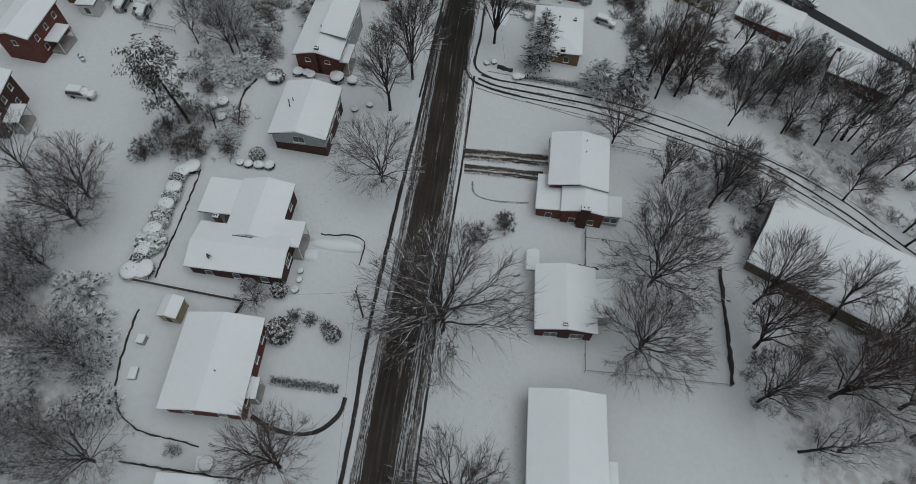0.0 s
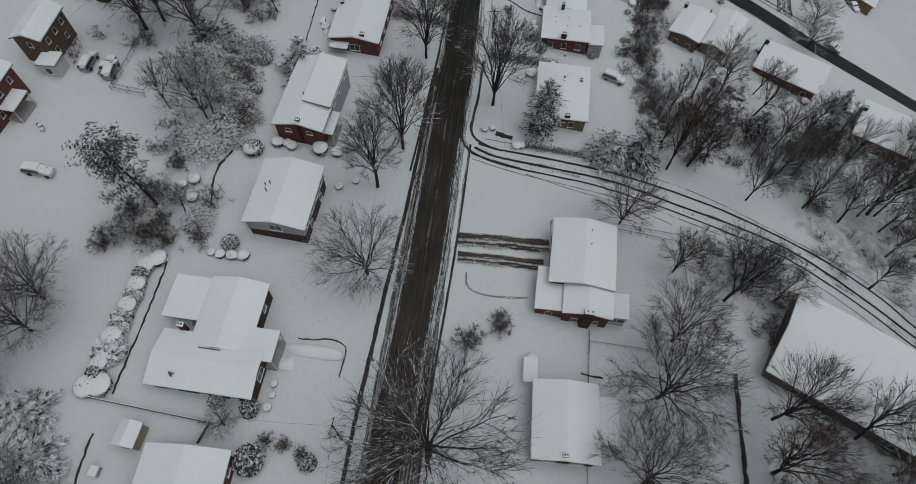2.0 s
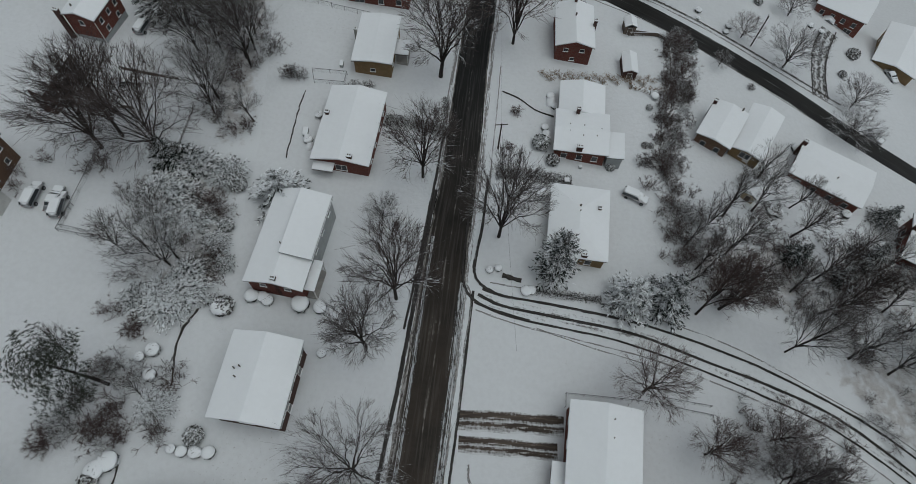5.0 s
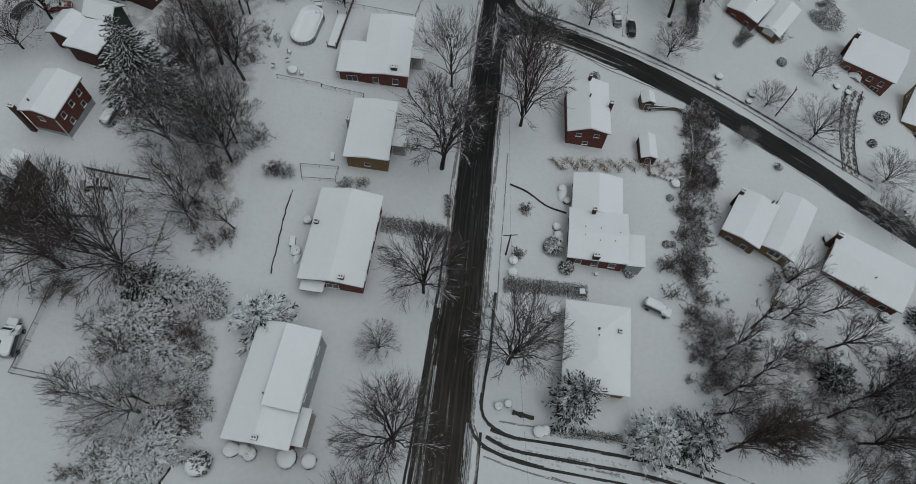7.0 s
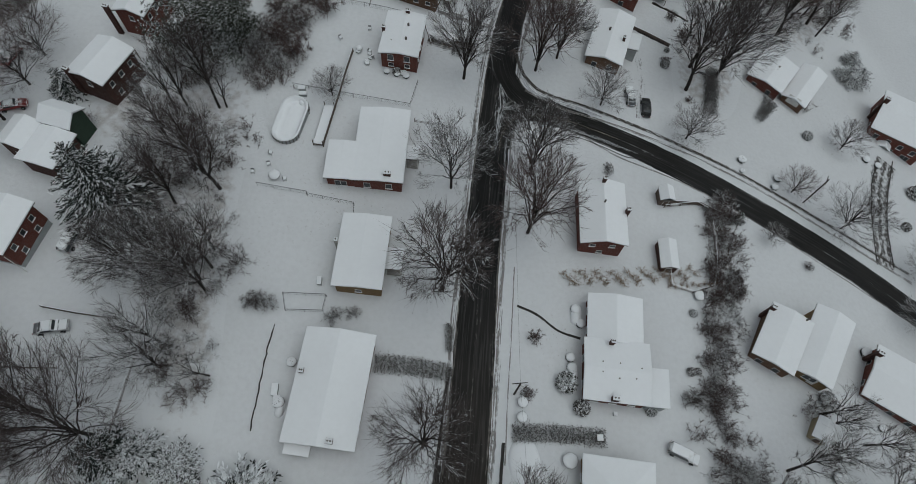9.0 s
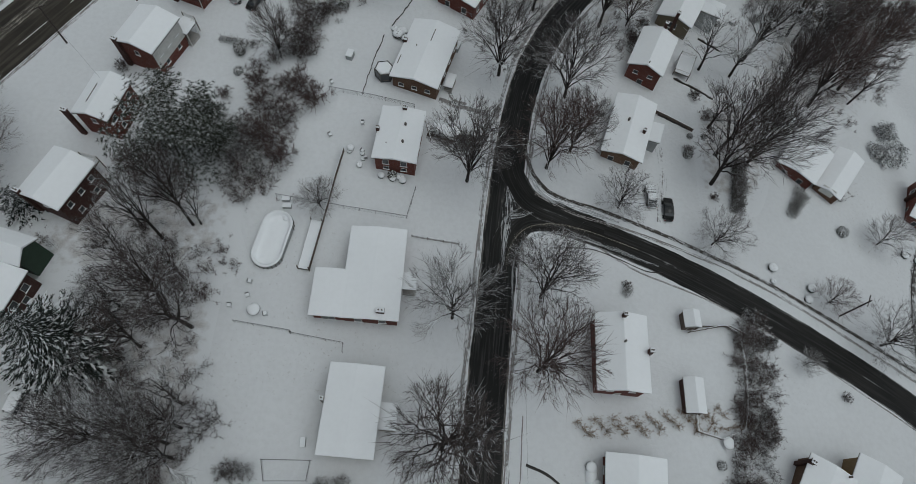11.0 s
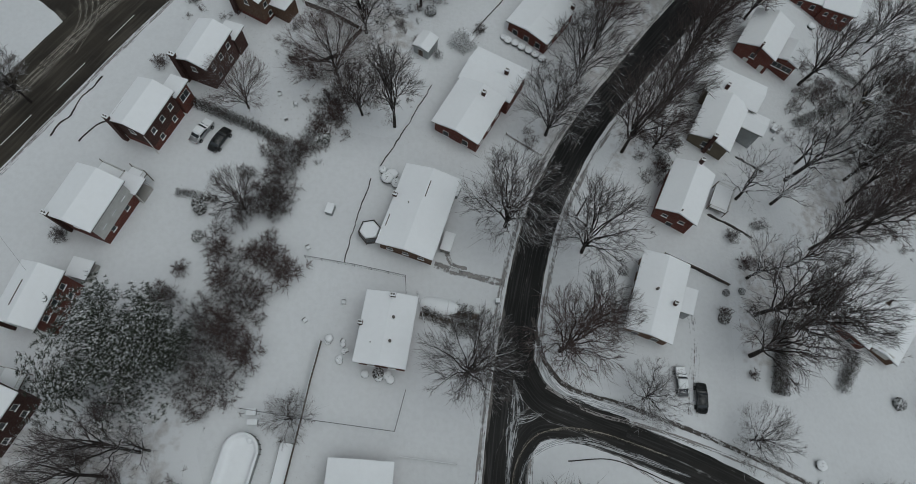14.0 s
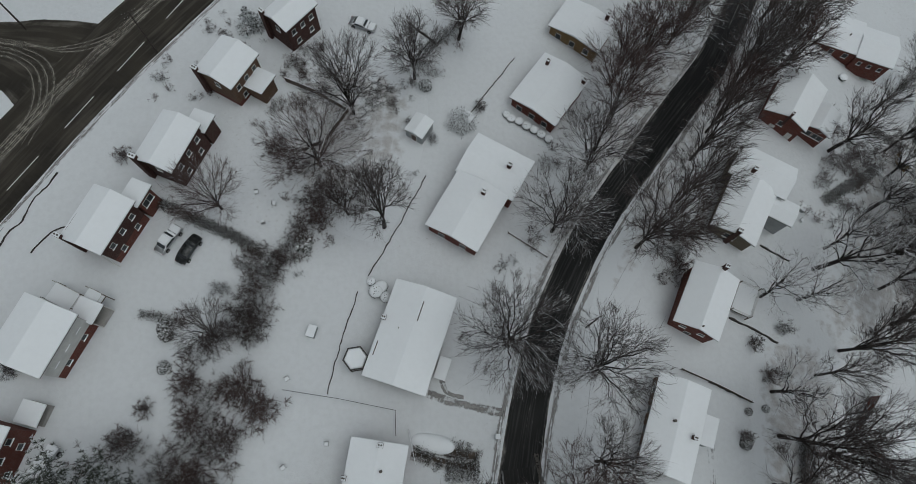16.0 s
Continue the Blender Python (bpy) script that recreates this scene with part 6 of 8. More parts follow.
def car(x, y, turn, paint, label, kind="car", snowy=1.0, length=4.6):
    """A parked car, its nose along its own y."""
    ob = thing("parked_car", x, y, turn)
    tagged(ob, label, "car", "parked cars")
    L, Wd = length / 2, 0.9
    Hh = 1.75 if kind == "van" else 1.42
    if kind == "van":
        prof = [(-L, 0.35), (-L, 1.0), (-L + 0.15, Hh), (L - 1.9, Hh), (L - 1.0, 1.08), (L - 0.1, 0.88), (L, 0.6), (L, 0.35)]
        roof = (-L + 0.2, L - 1.95)
    else:
        prof = [(-L, 0.35), (-L, 0.85), (-L + 0.7, 0.95), (-L + 1.25, Hh), (L - 2.1, Hh), (L - 1.25, 0.98), (L - 0.1, 0.82), (L, 0.6), (L, 0.35)]
        roof = (-L + 1.3, L - 2.15)
    bm = bmesh.new()
    prism(bm, prof, -Wd, Wd)
    for v in bm.verts:
        if v.co.z > 1.05:
            v.co.y *= 0.78
        if abs(v.co.x) > L - 0.3:
            v.co.y *= 0.84
    bmesh.ops.bevel(bm, geom=list(bm.edges), offset=0.15, segments=3, affect='EDGES', clamp_overlap=True)
    bmesh.ops.recalc_face_normals(bm, faces=bm.faces)
    bm.transform(Matrix.Rotation(radians(90), 4, 'Z'))
    part("body", bm, PAINTS[paint], ob, "", True)
    for s in (-1, 1):
        bm = bmesh.new()
        y0, y1 = roof
        vs = [bm.verts.new(c) for c in ((s * 0.86, y0 - 0.25, 1.06), (s * 0.86, y1 + 0.5, 1.06), (s * 0.745, y1 + 0.05, Hh - 0.12), (s * 0.745, y0 + 0.05, Hh - 0.12))]
        vo = [bm.verts.new(v.co + Vector((s * 0.03, 0, 0.01))) for v in vs]
        bm.faces.new(vo)
        for i in range(4):
            bm.faces.new((vs[i], vs[(i + 1) % 4], vo[(i + 1) % 4], vo[i]))
        bmesh.ops.recalc_face_normals(bm, faces=bm.faces)
        part("side_window", bm, M_GLASS, ob)
    for yy, zz, dy in ((roof[1] + 0.42, 1.22, 1), (roof[0] - (0.1 if kind == "van" else 0.3), 1.22, -1)):
        bm = boxes((-0.68, 0.68, -0.02, 0.02, -0.26, 0.26), bev=0.015)
        bm.transform(Matrix.Translation((0, yy + 0.02 * dy, zz)) @ Matrix.Rotation(radians((52 if not (kind == "van" and dy < 0) else 12) * dy), 4, 'X'))
        part("windscreen" if dy > 0 else "rear_window", bm, M_GLASS, ob)
    for sx in (-1, 1):
        for sy in (-1, 1):
            bm = bmesh.new()
            tube(bm, (sx * 0.72, sy * L * 0.62, 0.32), (sx * 0.93, sy * L * 0.62, 0.32), 0.32, 0.32, 14, True)
            w = part("wheel", bm, M_RUBBER, ob)
            bm = bmesh.new()
            tube(bm, (sx * 0.90, sy * L * 0.62, 0.32), (sx * 0.945, sy * L * 0.62, 0.32), 0.19, 0.17, 10, True)
            part("rim", bm, M_STEEL, w)
        part("headlight", boxes((sx * 0.62 - 0.16, sx * 0.62 + 0.16, L - 0.1, L + 0.01, 0.62, 0.76), bev=0.02), M_TRIM, ob)
        part("tail_light", boxes((sx * 0.7 - 0.12, sx * 0.7 + 0.12, -L - 0.01, -L + 0.08, 0.7, 0.9), bev=0.02), PAINTS["red"], ob)
    if snowy > 0.5:
        bm = boxes((-0.70, 0.70, roof[0] + 0.02, roof[1] + 0.05, Hh - 0.06, Hh + 0.13), bev=0.06)
        part("roof_snow", bm, M_SNOW, ob, "snow lying on the car roof")
        bm = boxes((-0.72, 0.72, L - 1.15, L - 0.15, 0.84, 0.98), bev=0.06)
        bm.transform(Matrix.Translation((0, 0, 0.06)))
        part("bonnet_snow", bm, M_SNOW, ob, "snow lying on the bonnet")
    return ob


# ---- yard things ----


def shed(x, y, turn, w, l, eave, rise, wall, label):
    ob = thing("garden_shed", x, y, turn)
    tagged(ob, label, "shed", "garden sheds")
    block(ob, 0, 0, w, l, eave, rise, wall, over=0.15, snow=0.2)
    opening(ob, "S", 0, 0, w - 0.3, l - 0.3, 0, 0.95, 0.9, 1.7, True, M_WOOD)
    return ob


def stadium(a, b, n):
    """n points round an oblong with half-round ends, a and b its half length and half width."""
    pts = []
    for i in range(n):
        t = 6.2832 * (i + 0.5) / n
        pts.append(((a - b) * math.copysign(1, math.cos(t)) + b * math.cos(t), b * math.sin(t)))
    return pts


def oblong_pool(x, y, turn, a, b, h=1.1):
    """An above-ground pool: a ribbed wall with uprights, a snowed rim and a hollow of snow inside."""
    ob = thing("garden_pool", x, y, turn)
    tagged(ob, "oblong above-ground pool filled with hollowed snow", "pool")
    n = 48

    def shell(rows):
        bm = bmesh.new()
        rings = [[bm.verts.new((px, py, z + wav * math.sin(5 * i / n * 6.2832 + 1.3) * 0.5)) for i, (px, py) in enumerate(stadium(a - inset, b - inset, n))] for inset, z, wav in rows]
        for p, q in zip(rings, rings[1:]):
            for i in range(n):
                bm.faces.new((p[i], p[(i + 1) % n], q[(i + 1) % n], q[i]))
        return bm, rings
    bm, _ = shell(((0, -0.6, 0), (0, h, 0), (0.10, h, 0), (0.10, h - 0.35, 0)))
    part("pool_wall", bm, M_SIDE_GREY, ob)
    bm, rings = shell(((-0.06, h + 0.01, 0), (0.0, h + 0.16, 0.03), (0.16, h + 0.2, 0.03), (0.34, h + 0.1, 0.04), (0.46, h - 0.45, 0.08), (0.8, h - 0.62, 0.1), (1.5, h - 0.5, 0.14)))
    bm.faces.new(rings[-1])
    part("pool_snow", bm, M_SNOW, ob, "hollowed snow with a raised rim in the pool", True)
    for px, py in stadium(a + 0.05, b + 0.05, n)[::2]:
        part("upright", boxes((px - 0.05, px + 0.05, py - 0.05, py + 0.05, -0.6, h + 0.02)), M_FASCIA, ob)


def deck(x, y, turn, w, l, h, label, rails=True):
    """A raised timber deck with balusters and snow on its boards."""
    ob = thing("timber_deck", x, y, turn)
    tagged(ob, label, "deck")
    part("deck_floor", boxes((-w / 2, w / 2, -l / 2, l / 2, h - 0.15, h)), M_WOOD, ob)
    part("deck_snow", boxes((-w / 2 + .05, w / 2 - .05, -l / 2 + .05, l / 2 - .05, h - 0.005, h + 0.14), bev=0.05), M_SNOW, ob)
    for sx in (-1, 1):
        for sy in (-1, 1):
            part("post", boxes((sx * (w / 2 - .06) - .06, sx * (w / 2 - .06) + .06, sy * (l / 2 - .06) - .06, sy * (l / 2 - .06) + .06, -1.5, h + 1.0)), M_WOOD, ob)
    if rails:
        for x0, x1, y0, y1 in ((-w / 2, w / 2, -l / 2, -l / 2 + .06), (w / 2 - .06, w / 2, -l / 2, l / 2), (-w / 2, w / 2, l / 2 - .06, l / 2)):
            part("handrail", boxes((x0, x1, y0, y1, h + 0.9, h + 0.98)), M_TRIM, ob)
            n = int(max(x1 - x0, y1 - y0) / 0.3)
            for i in range(n):
                f = (i + .5) / n
                cx, cy = x0 + (x1 - x0) * (f if x1 - x0 > y1 - y0 else .5), y0 + (y1 - y0) * (f if y1 - y0 >= x1 - x0 else .5)
                part("baluster", boxes((cx - .02, cx + .02, cy - .02, cy + .02, h, h + .9)), M_TRIM, ob)
    return ob


def snowy_table(x, y, r, h=0.75):
    ob = thing("garden_table", x, y, 20)
    tagged(ob, "round garden table heaped with snow", "table", "garden furniture")
    bm = bmesh.new()
    tube(bm, (0, 0, h - .05), (0, 0, h), r, r, 18, True)
    part("tabletop", bm, M_STEEL, ob)
    for i in range(4):
        a = 0.8 + 1.5708 * i
        bm = bmesh.new()
        tube(bm, (math.cos(a) * r * .75, math.sin(a) * r * .75, -.15), (math.cos(a) * r * .7, math.sin(a) * r * .7, h - .04), 0.025, 0.025, 6)
        part("leg", bm, M_STEEL, ob)
    s = new("snow_cap", CAPS[0])
    s.parent = ob
    s.matrix_basis = Matrix.Translation((0, 0, h - 0.92)) @ Matrix.Diagonal((r * .95, r * .95, 0.85, 1))
    return ob


def garden_chair(x, y, turn):
    ob = thing("garden_chair", x, y, turn)
    tagged(ob, "garden chair with snow on its seat", "chair", "garden furniture")
    part("seat", boxes((-.28, .28, -.28, .28, .40, .45), bev=.02), M_STEEL, ob)
    part("backrest", boxes((-.28, .28, .24, .29, .45, .95), bev=.02), M_STEEL, ob)
    for sx in (-.25, .25):
        for sy in (-.25, .25):
            part("leg", boxes((sx - .02, sx + .02, sy - .02, sy + .02, -.15, .4)), M_STEEL, ob)
    part("snow_cushion", boxes((-.27, .27, -.27, .23, .445, .68), bev=.09), M_SNOW, ob)
    return ob


def bench_box(x, y, turn, w, l, h, label, name="storage_box", material=None):
    ob = thing(name, x, y, turn)
    tagged(ob, label, "box")
    part("body", boxes((-w / 2, w / 2, -l / 2, l / 2, -.2, h), bev=.03), material or M_SIDE_GREY, ob)
    part("snow_cap", boxes((-w / 2 - .04, w / 2 + .04, -l / 2 - .04, l / 2 + .04, h - .005, h + .2), bev=.08), M_SNOW, ob)
    return ob


def drift(x, y, turn, a, b, h, label="rounded heap of drifted snow", name="snow_mound"):
    bm = bmesh.new()
    bmesh.ops.create_icosphere(bm, subdivisions=3, radius=1)
    for v in bm.verts:
        k = 1 + 0.08 * noise.noise(v.co * 1.6 + Vector((x, y, 0)))
        sx = math.copysign(abs(v.co.x) ** 0.6, v.co.x)
        v.co = Vector((sx * a * k, v.co.y * b * k, v.co.z * h * k))
    ob = link(name, bm, M_SNOW, smooth=True)
    ob.matrix_basis = pose(x, y, gz(x, y) + 0.02, 0, 0, turn)
    return tagged(ob, label, "snow mound", "snow mounds")


def gazebo(x, y, turn):
    """A small six-sided screen house."""
    ob = thing("screen_house", x, y, turn)
    tagged(ob, "small six-sided dark screen house with a snowy top", "gazebo")
    R_, Hg = 1.7, 2.2
    c = [(R_ * math.cos(1.0472 * i), R_ * math.sin(1.0472 * i)) for i in range(6)]
    for i in range(6):
        (x0, y0), (x1, y1) = c[i], c[(i + 1) % 6]
        bm = bmesh.new()
        tube(bm, (x0, y0, -.5), (x0, y0, Hg), .06, .06, 6, True)
        part("post", bm, M_FASCIA, ob)
        for z in (0.5, Hg - .05):
            bm = bmesh.new()
            tube(bm, (x0, y0, z), (x1, y1, z), .05, .05, 5)
            part("rail", bm, M_FASCIA, ob)
        bm = bmesh.new()
        v = [bm.verts.new(p) for p in ((x0 * .98, y0 * .98, -.3), (x1 * .98, y1 * .98, -.3), (x1 * .98, y1 * .98, Hg), (x0 * .98, y0 * .98, Hg))]
        w = [bm.verts.new((p.co.x * .98, p.co.y * .98, p.co.z)) for p in v]
        bm.faces.new(v)
        bm.faces.new(w[::-1])
        part("screen", bm, M_GLASS, ob)
    bm = bmesh.new()
    lo, hi = [bm.verts.new((p[0] * .9, p[1] * .9, Hg - .02)) for p in c], [bm.verts.new((p[0] * .8, p[1] * .8, Hg + .12)) for p in c]
    bm.faces.new(lo[::-1])
    bm.faces.new(hi)
    for i in range(6):
        bm.faces.new((lo[i], lo[(i + 1) % 6], hi[(i + 1) % 6], hi[i]))
    part("roof_snow", bm, M_SNOW, ob)
    return ob



# ---- street trees and yard trees ----
tree("vase", -6.1, 84.8, 18.8, 5.5)
tree("tall", -9.9, 76.4, 18.2, 3.9)
tree("broad", -10.3, 60.2, 12.5, 6.3)
tree("great", -0.1, 33.9, 17.1, 9.8)
tree("great", 32.1, 42.4, 14.2, 8.1)
tree("great", 28.0, 30.7, 12.4, 7.1)
tree("broad", -54.5, 53.7, 11.0, 5.9)
tree("broad", -54.6, 48.9, 11.5, 5.7)
tree("broad", 30.7, 72.1, 11.5, 4.8)
tree("vase", 9.8, 96.6, 20.2, 5.7)
tree("great", -45.2, 108.6, 19.0, 7.6)
tree("snowy", -34.5, 128.8, 20.0, 5.8)
tree("wood", -35.3, 146.3, 15.0, 4.6, v=0)
tree("wood", -39.7, 149.6, 15.0, 5.4, v=0)
tree("tall", -0.3, 130.3, 20.5, 5.5)
tree("snowy", 1.3, 148.9, 16.9, 5.6)
tree("vase", 13.9, 141.2, 19.8, 5.9)
tree("vase", 15.2, 152.8, 17.0, 5.5)
tree("broad", 46.9, 164.8, 7.7, 4.4)
tree("broad", 76.3, 148.5, 9.8, 5.6)
tree("wood", 49.6, 177.7, 19.6, 5.8)
tree("vase", 10.1, 196.7, 18.5, 6.2)
tree("vase", 3.8, 173.0, 18.5, 5.6)
tree("vase", 17.8, 177.0, 18.2, 5.6)
tree("vase", 22.6, 193.2, 18.0, 6.2)
tree("wood", 60.5, 206.5, 13.0, 4.6)
tree("wood", 82.0, 226.0, 18.0, 5.4)
tree("wood", 76.0, 238.0, 18.0, 5.4)
tree("broad", 30.1, 170.3, 8.2, 4.3)
tree("wood", 51.9, 184.6, 21.9, 5.5)
tree("wood", 53.1, 206.4, 13.9, 4.4)
tree("wood", 65.1, 212.3, 20.6, 6.2)
tree("vase", -28.9, 196.2, 11.4, 3.4)
tree("wood", -38.0, 162.3, 21.4, 3.6)
tree("wood", -41.4, 159.4, 19.0, 3.4)
tree("broad", -31.5, 215.3, 11.2, 4.5)
tree("tall", -8.0, 213.6, 19.2, 3.8)
tree("vase", 17.7, 214.6, 15.5, 5.8)
tree("vase", 24.0, 225.8, 17.5, 5.6)
tree("vase", 31.6, 213.0, 23.0, 5.8)
tree("broad", -17.9, 223.0, 11.7, 6.7)
tree("vase", -13.7, 232.6, 17.0, 5.3)
tree("vase", 35.4, 247.6, 17.8, 5.7)
tree("vase", 43.6, 230.4, 21.0, 4.8)
tree("vase", 51.2, 243.0, 22.0, 5.2)
tree("tall", 65.7, 253.1, 18.2, 4.2)
tree("wood", 68.8, 216.6, 16.8, 4.2)
tree("wood", 51.9, 191.1, 14.0, 4.4)
tree("tall", -4.3, 240.1, 15.0, 3.7)
tree("tall", 46.7, 32.4, 17.6, 4.0)
tree("vase", 44.8, 24.1, 14.5, 4.2)
tree("tall", 41.4, 85.0, 20.2, 3.0)
tree("tall", 45.6, 86.2, 16.9, 3.5)
tree("snowy", 55.3, 79.5, 18.5, 3.9)
tree("vase", 38.4, 63.4, 10.5, 3.3)
tree("tall", 46.1, 58.7, 17.5, 3.5)
tree("broad", 55.1, 59.4, 7.2, 3.8)
tree("tall", -65.2, 214.7, 12.0, 2.9)
tree("vase", -2.8, 107.3, 16.2, 5.2)
tree("vase", 1.0, 10.4, 16.2, 5.8)
tree("snowy", -64.3, 57.6, 13.0, 4.8)
tree("snowy", -39.5, 88.5, 13.5, 5.6)
tree("vase", -20.5, 14.6, 13.0, 4.9)
tree("broad", -27.0, 37.1, 4.3, 2.2)
tree("broad", -43.1, 15.1, 8.6, 5.4)
tree("broad", -8.9, 98.3, 5.5, 2.8)
tree("vase", -52.1, 111.4, 19.4, 5.8)
tree("snowy", -39.7, 130.9, 17.8, 4.8)
tree("vase", -43.9, 131.2, 14.6, 4.9)
tree("broad", 91.7, 140.6, 7.4, 4.5)
tree("broad", 85.4, 128.9, 7.4, 4.7)
tree("broad", 59.0, 144.0, 3.7, 2.0)
tree("broad", 85.0, 169.8, 6.8, 3.8)
tree("vase", 56.9, 182.2, 22.8, 6.8)
tree("broad", 67.5, 155.5, 5.5, 3.4)
tree("broad", -68.8, 172.0, 8.6, 5.0)
tree("broad", -71.8, 178.7, 8.6, 5.0)
tree("tall", -13.3, 215.4, 13.0, 2.9)
tree("broad", -19.5, 166.6, 5.5, 3.0)
tree("tall", 2.9, 248.9, 14.6, 3.9)
tree("tall", 66.7, 198.2, 22.8, 3.9)
tree("vase", 22.4, 180.9, 14.6, 4.8)
tree("vase", 46.0, 259.9, 21.2, 6.3)
tree("tall", 66.0, 267.1, 21.2, 4.8)
tree("tall", 69.4, 262.1, 21.2, 5.4)
tree("vase", 88.7, 223.6, 14.6, 5.4)
tree("tall", 80.8, 215.3, 19.4, 4.8)
tree("vase", 98.2, 233.2, 14.6, 4.9)
tree("vase", -54.6, 108.7, 17.8, 6.5)
tree("snowy", -38.6, 117.4, 14.0, 5.2)
tree("broad", 49.0, 65.6, 8.0, 4.5)
tree("broad", 35.9, 51.3, 13.0, 5.4)
tree("tall", 80.2, 203.6, 21.2, 5.4)
tree("tall", 92.8, 212.7, 21.2, 5.4)
tree("vase", 108.2, 228.2, 19.4, 6.0)
tree("vase", 118.3, 237.4, 17.8, 6.0)
tree("tall", 94.4, 230.2, 19.4, 4.8)
tree("vase", -70.9, 157.7, 13.0, 4.9)
tree("broad", -73.2, 150.0, 8.6, 5.0)
tree("broad", -69.3, 165.3, 8.6, 5.0)
tree("vase", 48.8, 39.9, 17.8, 4.8)
tree("vase", 56.0, 25.0, 17.8, 6.5)
tree("vase", 64.6, 32.6, 16.2, 5.4)
tree("vase", 66.2, 23.4, 17.8, 6.0)
tree("tall", 97.2, 91.8, 19.4, 4.8)
tree("tall", 79.8, 79.3, 19.4, 4.8)
tree("vase", 109.2, 264.2, 16.2, 6.0)

tree("vase", 28.5, 235.5, 18.0, 5.4)
tree("vase", 39.8, 221.8, 19.0, 4.8)
tree("vase", 47.8, 236.6, 20.0, 4.8)
tree("vase", 56.6, 250.4, 20.0, 5.2)
tree("vase", 29.8, 243.5, 17.0, 5.4)
tree("vase", 61.0, 257.0, 20.0, 5.8)
tree("vase", 42.0, 254.0, 18.0, 5.6)
tree("broad", 37.8, 214.8, 11.0, 4.0)

# ---- evergreens ----
tree("column", 18.3, 90.6, 14.5, 3.0, v=0)
tree("column", 29.9, 85.9, 8.0, 2.7, v=1)
tree("spruce", 35.6, 85.9, 12.5, 3.9, v=1)
tree("spruce", -50.0, 142.4, 17.0, 6.0, v=2)
tree("pine", -43.5, 70.5, 16, 5.2, (4, -4), v=0)
tree("spruce", -62.6, 164.1, 6, 2.6, v=0)
tree("pine", -41.2, 173.4, 12.5, 8.2, v=1)
tree("pine", -36.3, 174.8, 9, 4.5, v=1)
tree("spruce", -24.7, 100.6, 9, 4.3, v=1)
tree("spruce", -51.1, 37.5, 6, 3.2, v=1)
tree("spruce", -48.3, 31.8, 6.5, 3.3, v=1)
tree("spruce", -44.4, 21.5, 6, 2.6, v=1)
tree("spruce", -54.8, 22.8, 6, 3, v=1)
tree("spruce", -47.3, 20.0, 5, 2.2, v=1)
tree("spruce", -52.6, 16.3, 6, 3, v=1)
tree("spruce", -53.9, 27.5, 6, 2.6, v=1)
tree("round", -42.1, 100.1, 5, 3.6, v=0)
tree("round", -42.3, 97.5, 4.5, 3.2, v=1)
tree("round", -41.7, 105.4, 3.5, 2.6, v=0)
tree("spruce", -37.4, 96.1, 5, 2.6, v=1)
tree("round", -38.8, 82.2, 3.5, 3.2, v=0)
tree("round", -36.7, 67.8, 3, 2.4, v=1)
tree("spruce", -42.5, 105.5, 9, 3, v=0)
tree("spruce", -38.4, 106.0, 7, 2.6, v=1)
tree("round", -36.2, 83.8, 4, 3.4, v=1)
tree("spruce", 53.4, 147.3, 3, 1.1, v=0)
tree("spruce", 108.8, 248.6, 9, 3, v=0)
tree("round", 100.7, 195.1, 5, 2.6, v=0)
tree("round", 102.2, 199.6, 4, 2.2, v=1)
tree("round", 97.2, 194.3, 4.5, 2.6, v=0)
tree("round", 102.1, 202.3, 4.5, 2.4, v=1)
tree("spruce", -31.2, 248.1, 5, 2, v=1)
tree("round", 3.3, 232.5, 2.5, 1.8, v=0)
tree("spruce", 61.7, 96.4, 7, 2.6, v=0)
tree("spruce", 76.4, 97.5, 8, 3, v=0)
tree("spruce", 69.6, 93.1, 6, 2.4, v=0)
tree("spruce", 84.4, 107.5, 7, 2.5, v=0)
tree("round", 35.2, 88.2, 3, 2.4, v=1)

# ---- thickets ----
thicket([(-68.5, 43.5), (-56.0, 43.4), (-44.9, 27.8), (-42.4, 18.6), (-46.6, 11.0), (-56.2, 10.9)], 41, ["shrub", "bush", "snowy", "shrub", "snowy"], 101, (1.4, 2.6), (5, 8))
thicket([(33.6, 207.0), (37.6, 206.6), (41.6, 213.4), (41.8, 220.4), (36.4, 216.0)], 9, ["shrub"], 141, (0.9, 1.6), (2, 3))
thicket([(66.0, 222.0), (76.0, 218.0), (90.0, 240.0), (78.0, 246.0)], 22, ["shrub"], 142, (1.2, 2.0), (2, 3))
thicket([(6.0, 203.0), (12.0, 203.0), (21.5, 224.0), (20.0, 233.0), (12.5, 226.0)], 9, ["shrub"], 143, (0.8, 1.4), (2, 3))
thicket([(-44.4, 161.9), (-33.6, 157.5), (-32.5, 141.0), (-31.5, 128.6), (-31.4, 112.5), (-39.2, 113.2), (-44.7, 128.1), (-48.6, 137.9)], 46, ["shrub", "shrub", "shrub", "shrub", "shrub", "shrub", "wood"], 144, (1.2, 2.2), (5, 8))
thicket([(-53.5, 68.9), (-45.3, 81.6), (-34.7, 73.3), (-35.3, 65.4), (-48.1, 60.7)], 11, ["shrub", "shrub", "shrub", "shrub", "shrub", "wood"], 102, (1.4, 2.6), (4, 6))
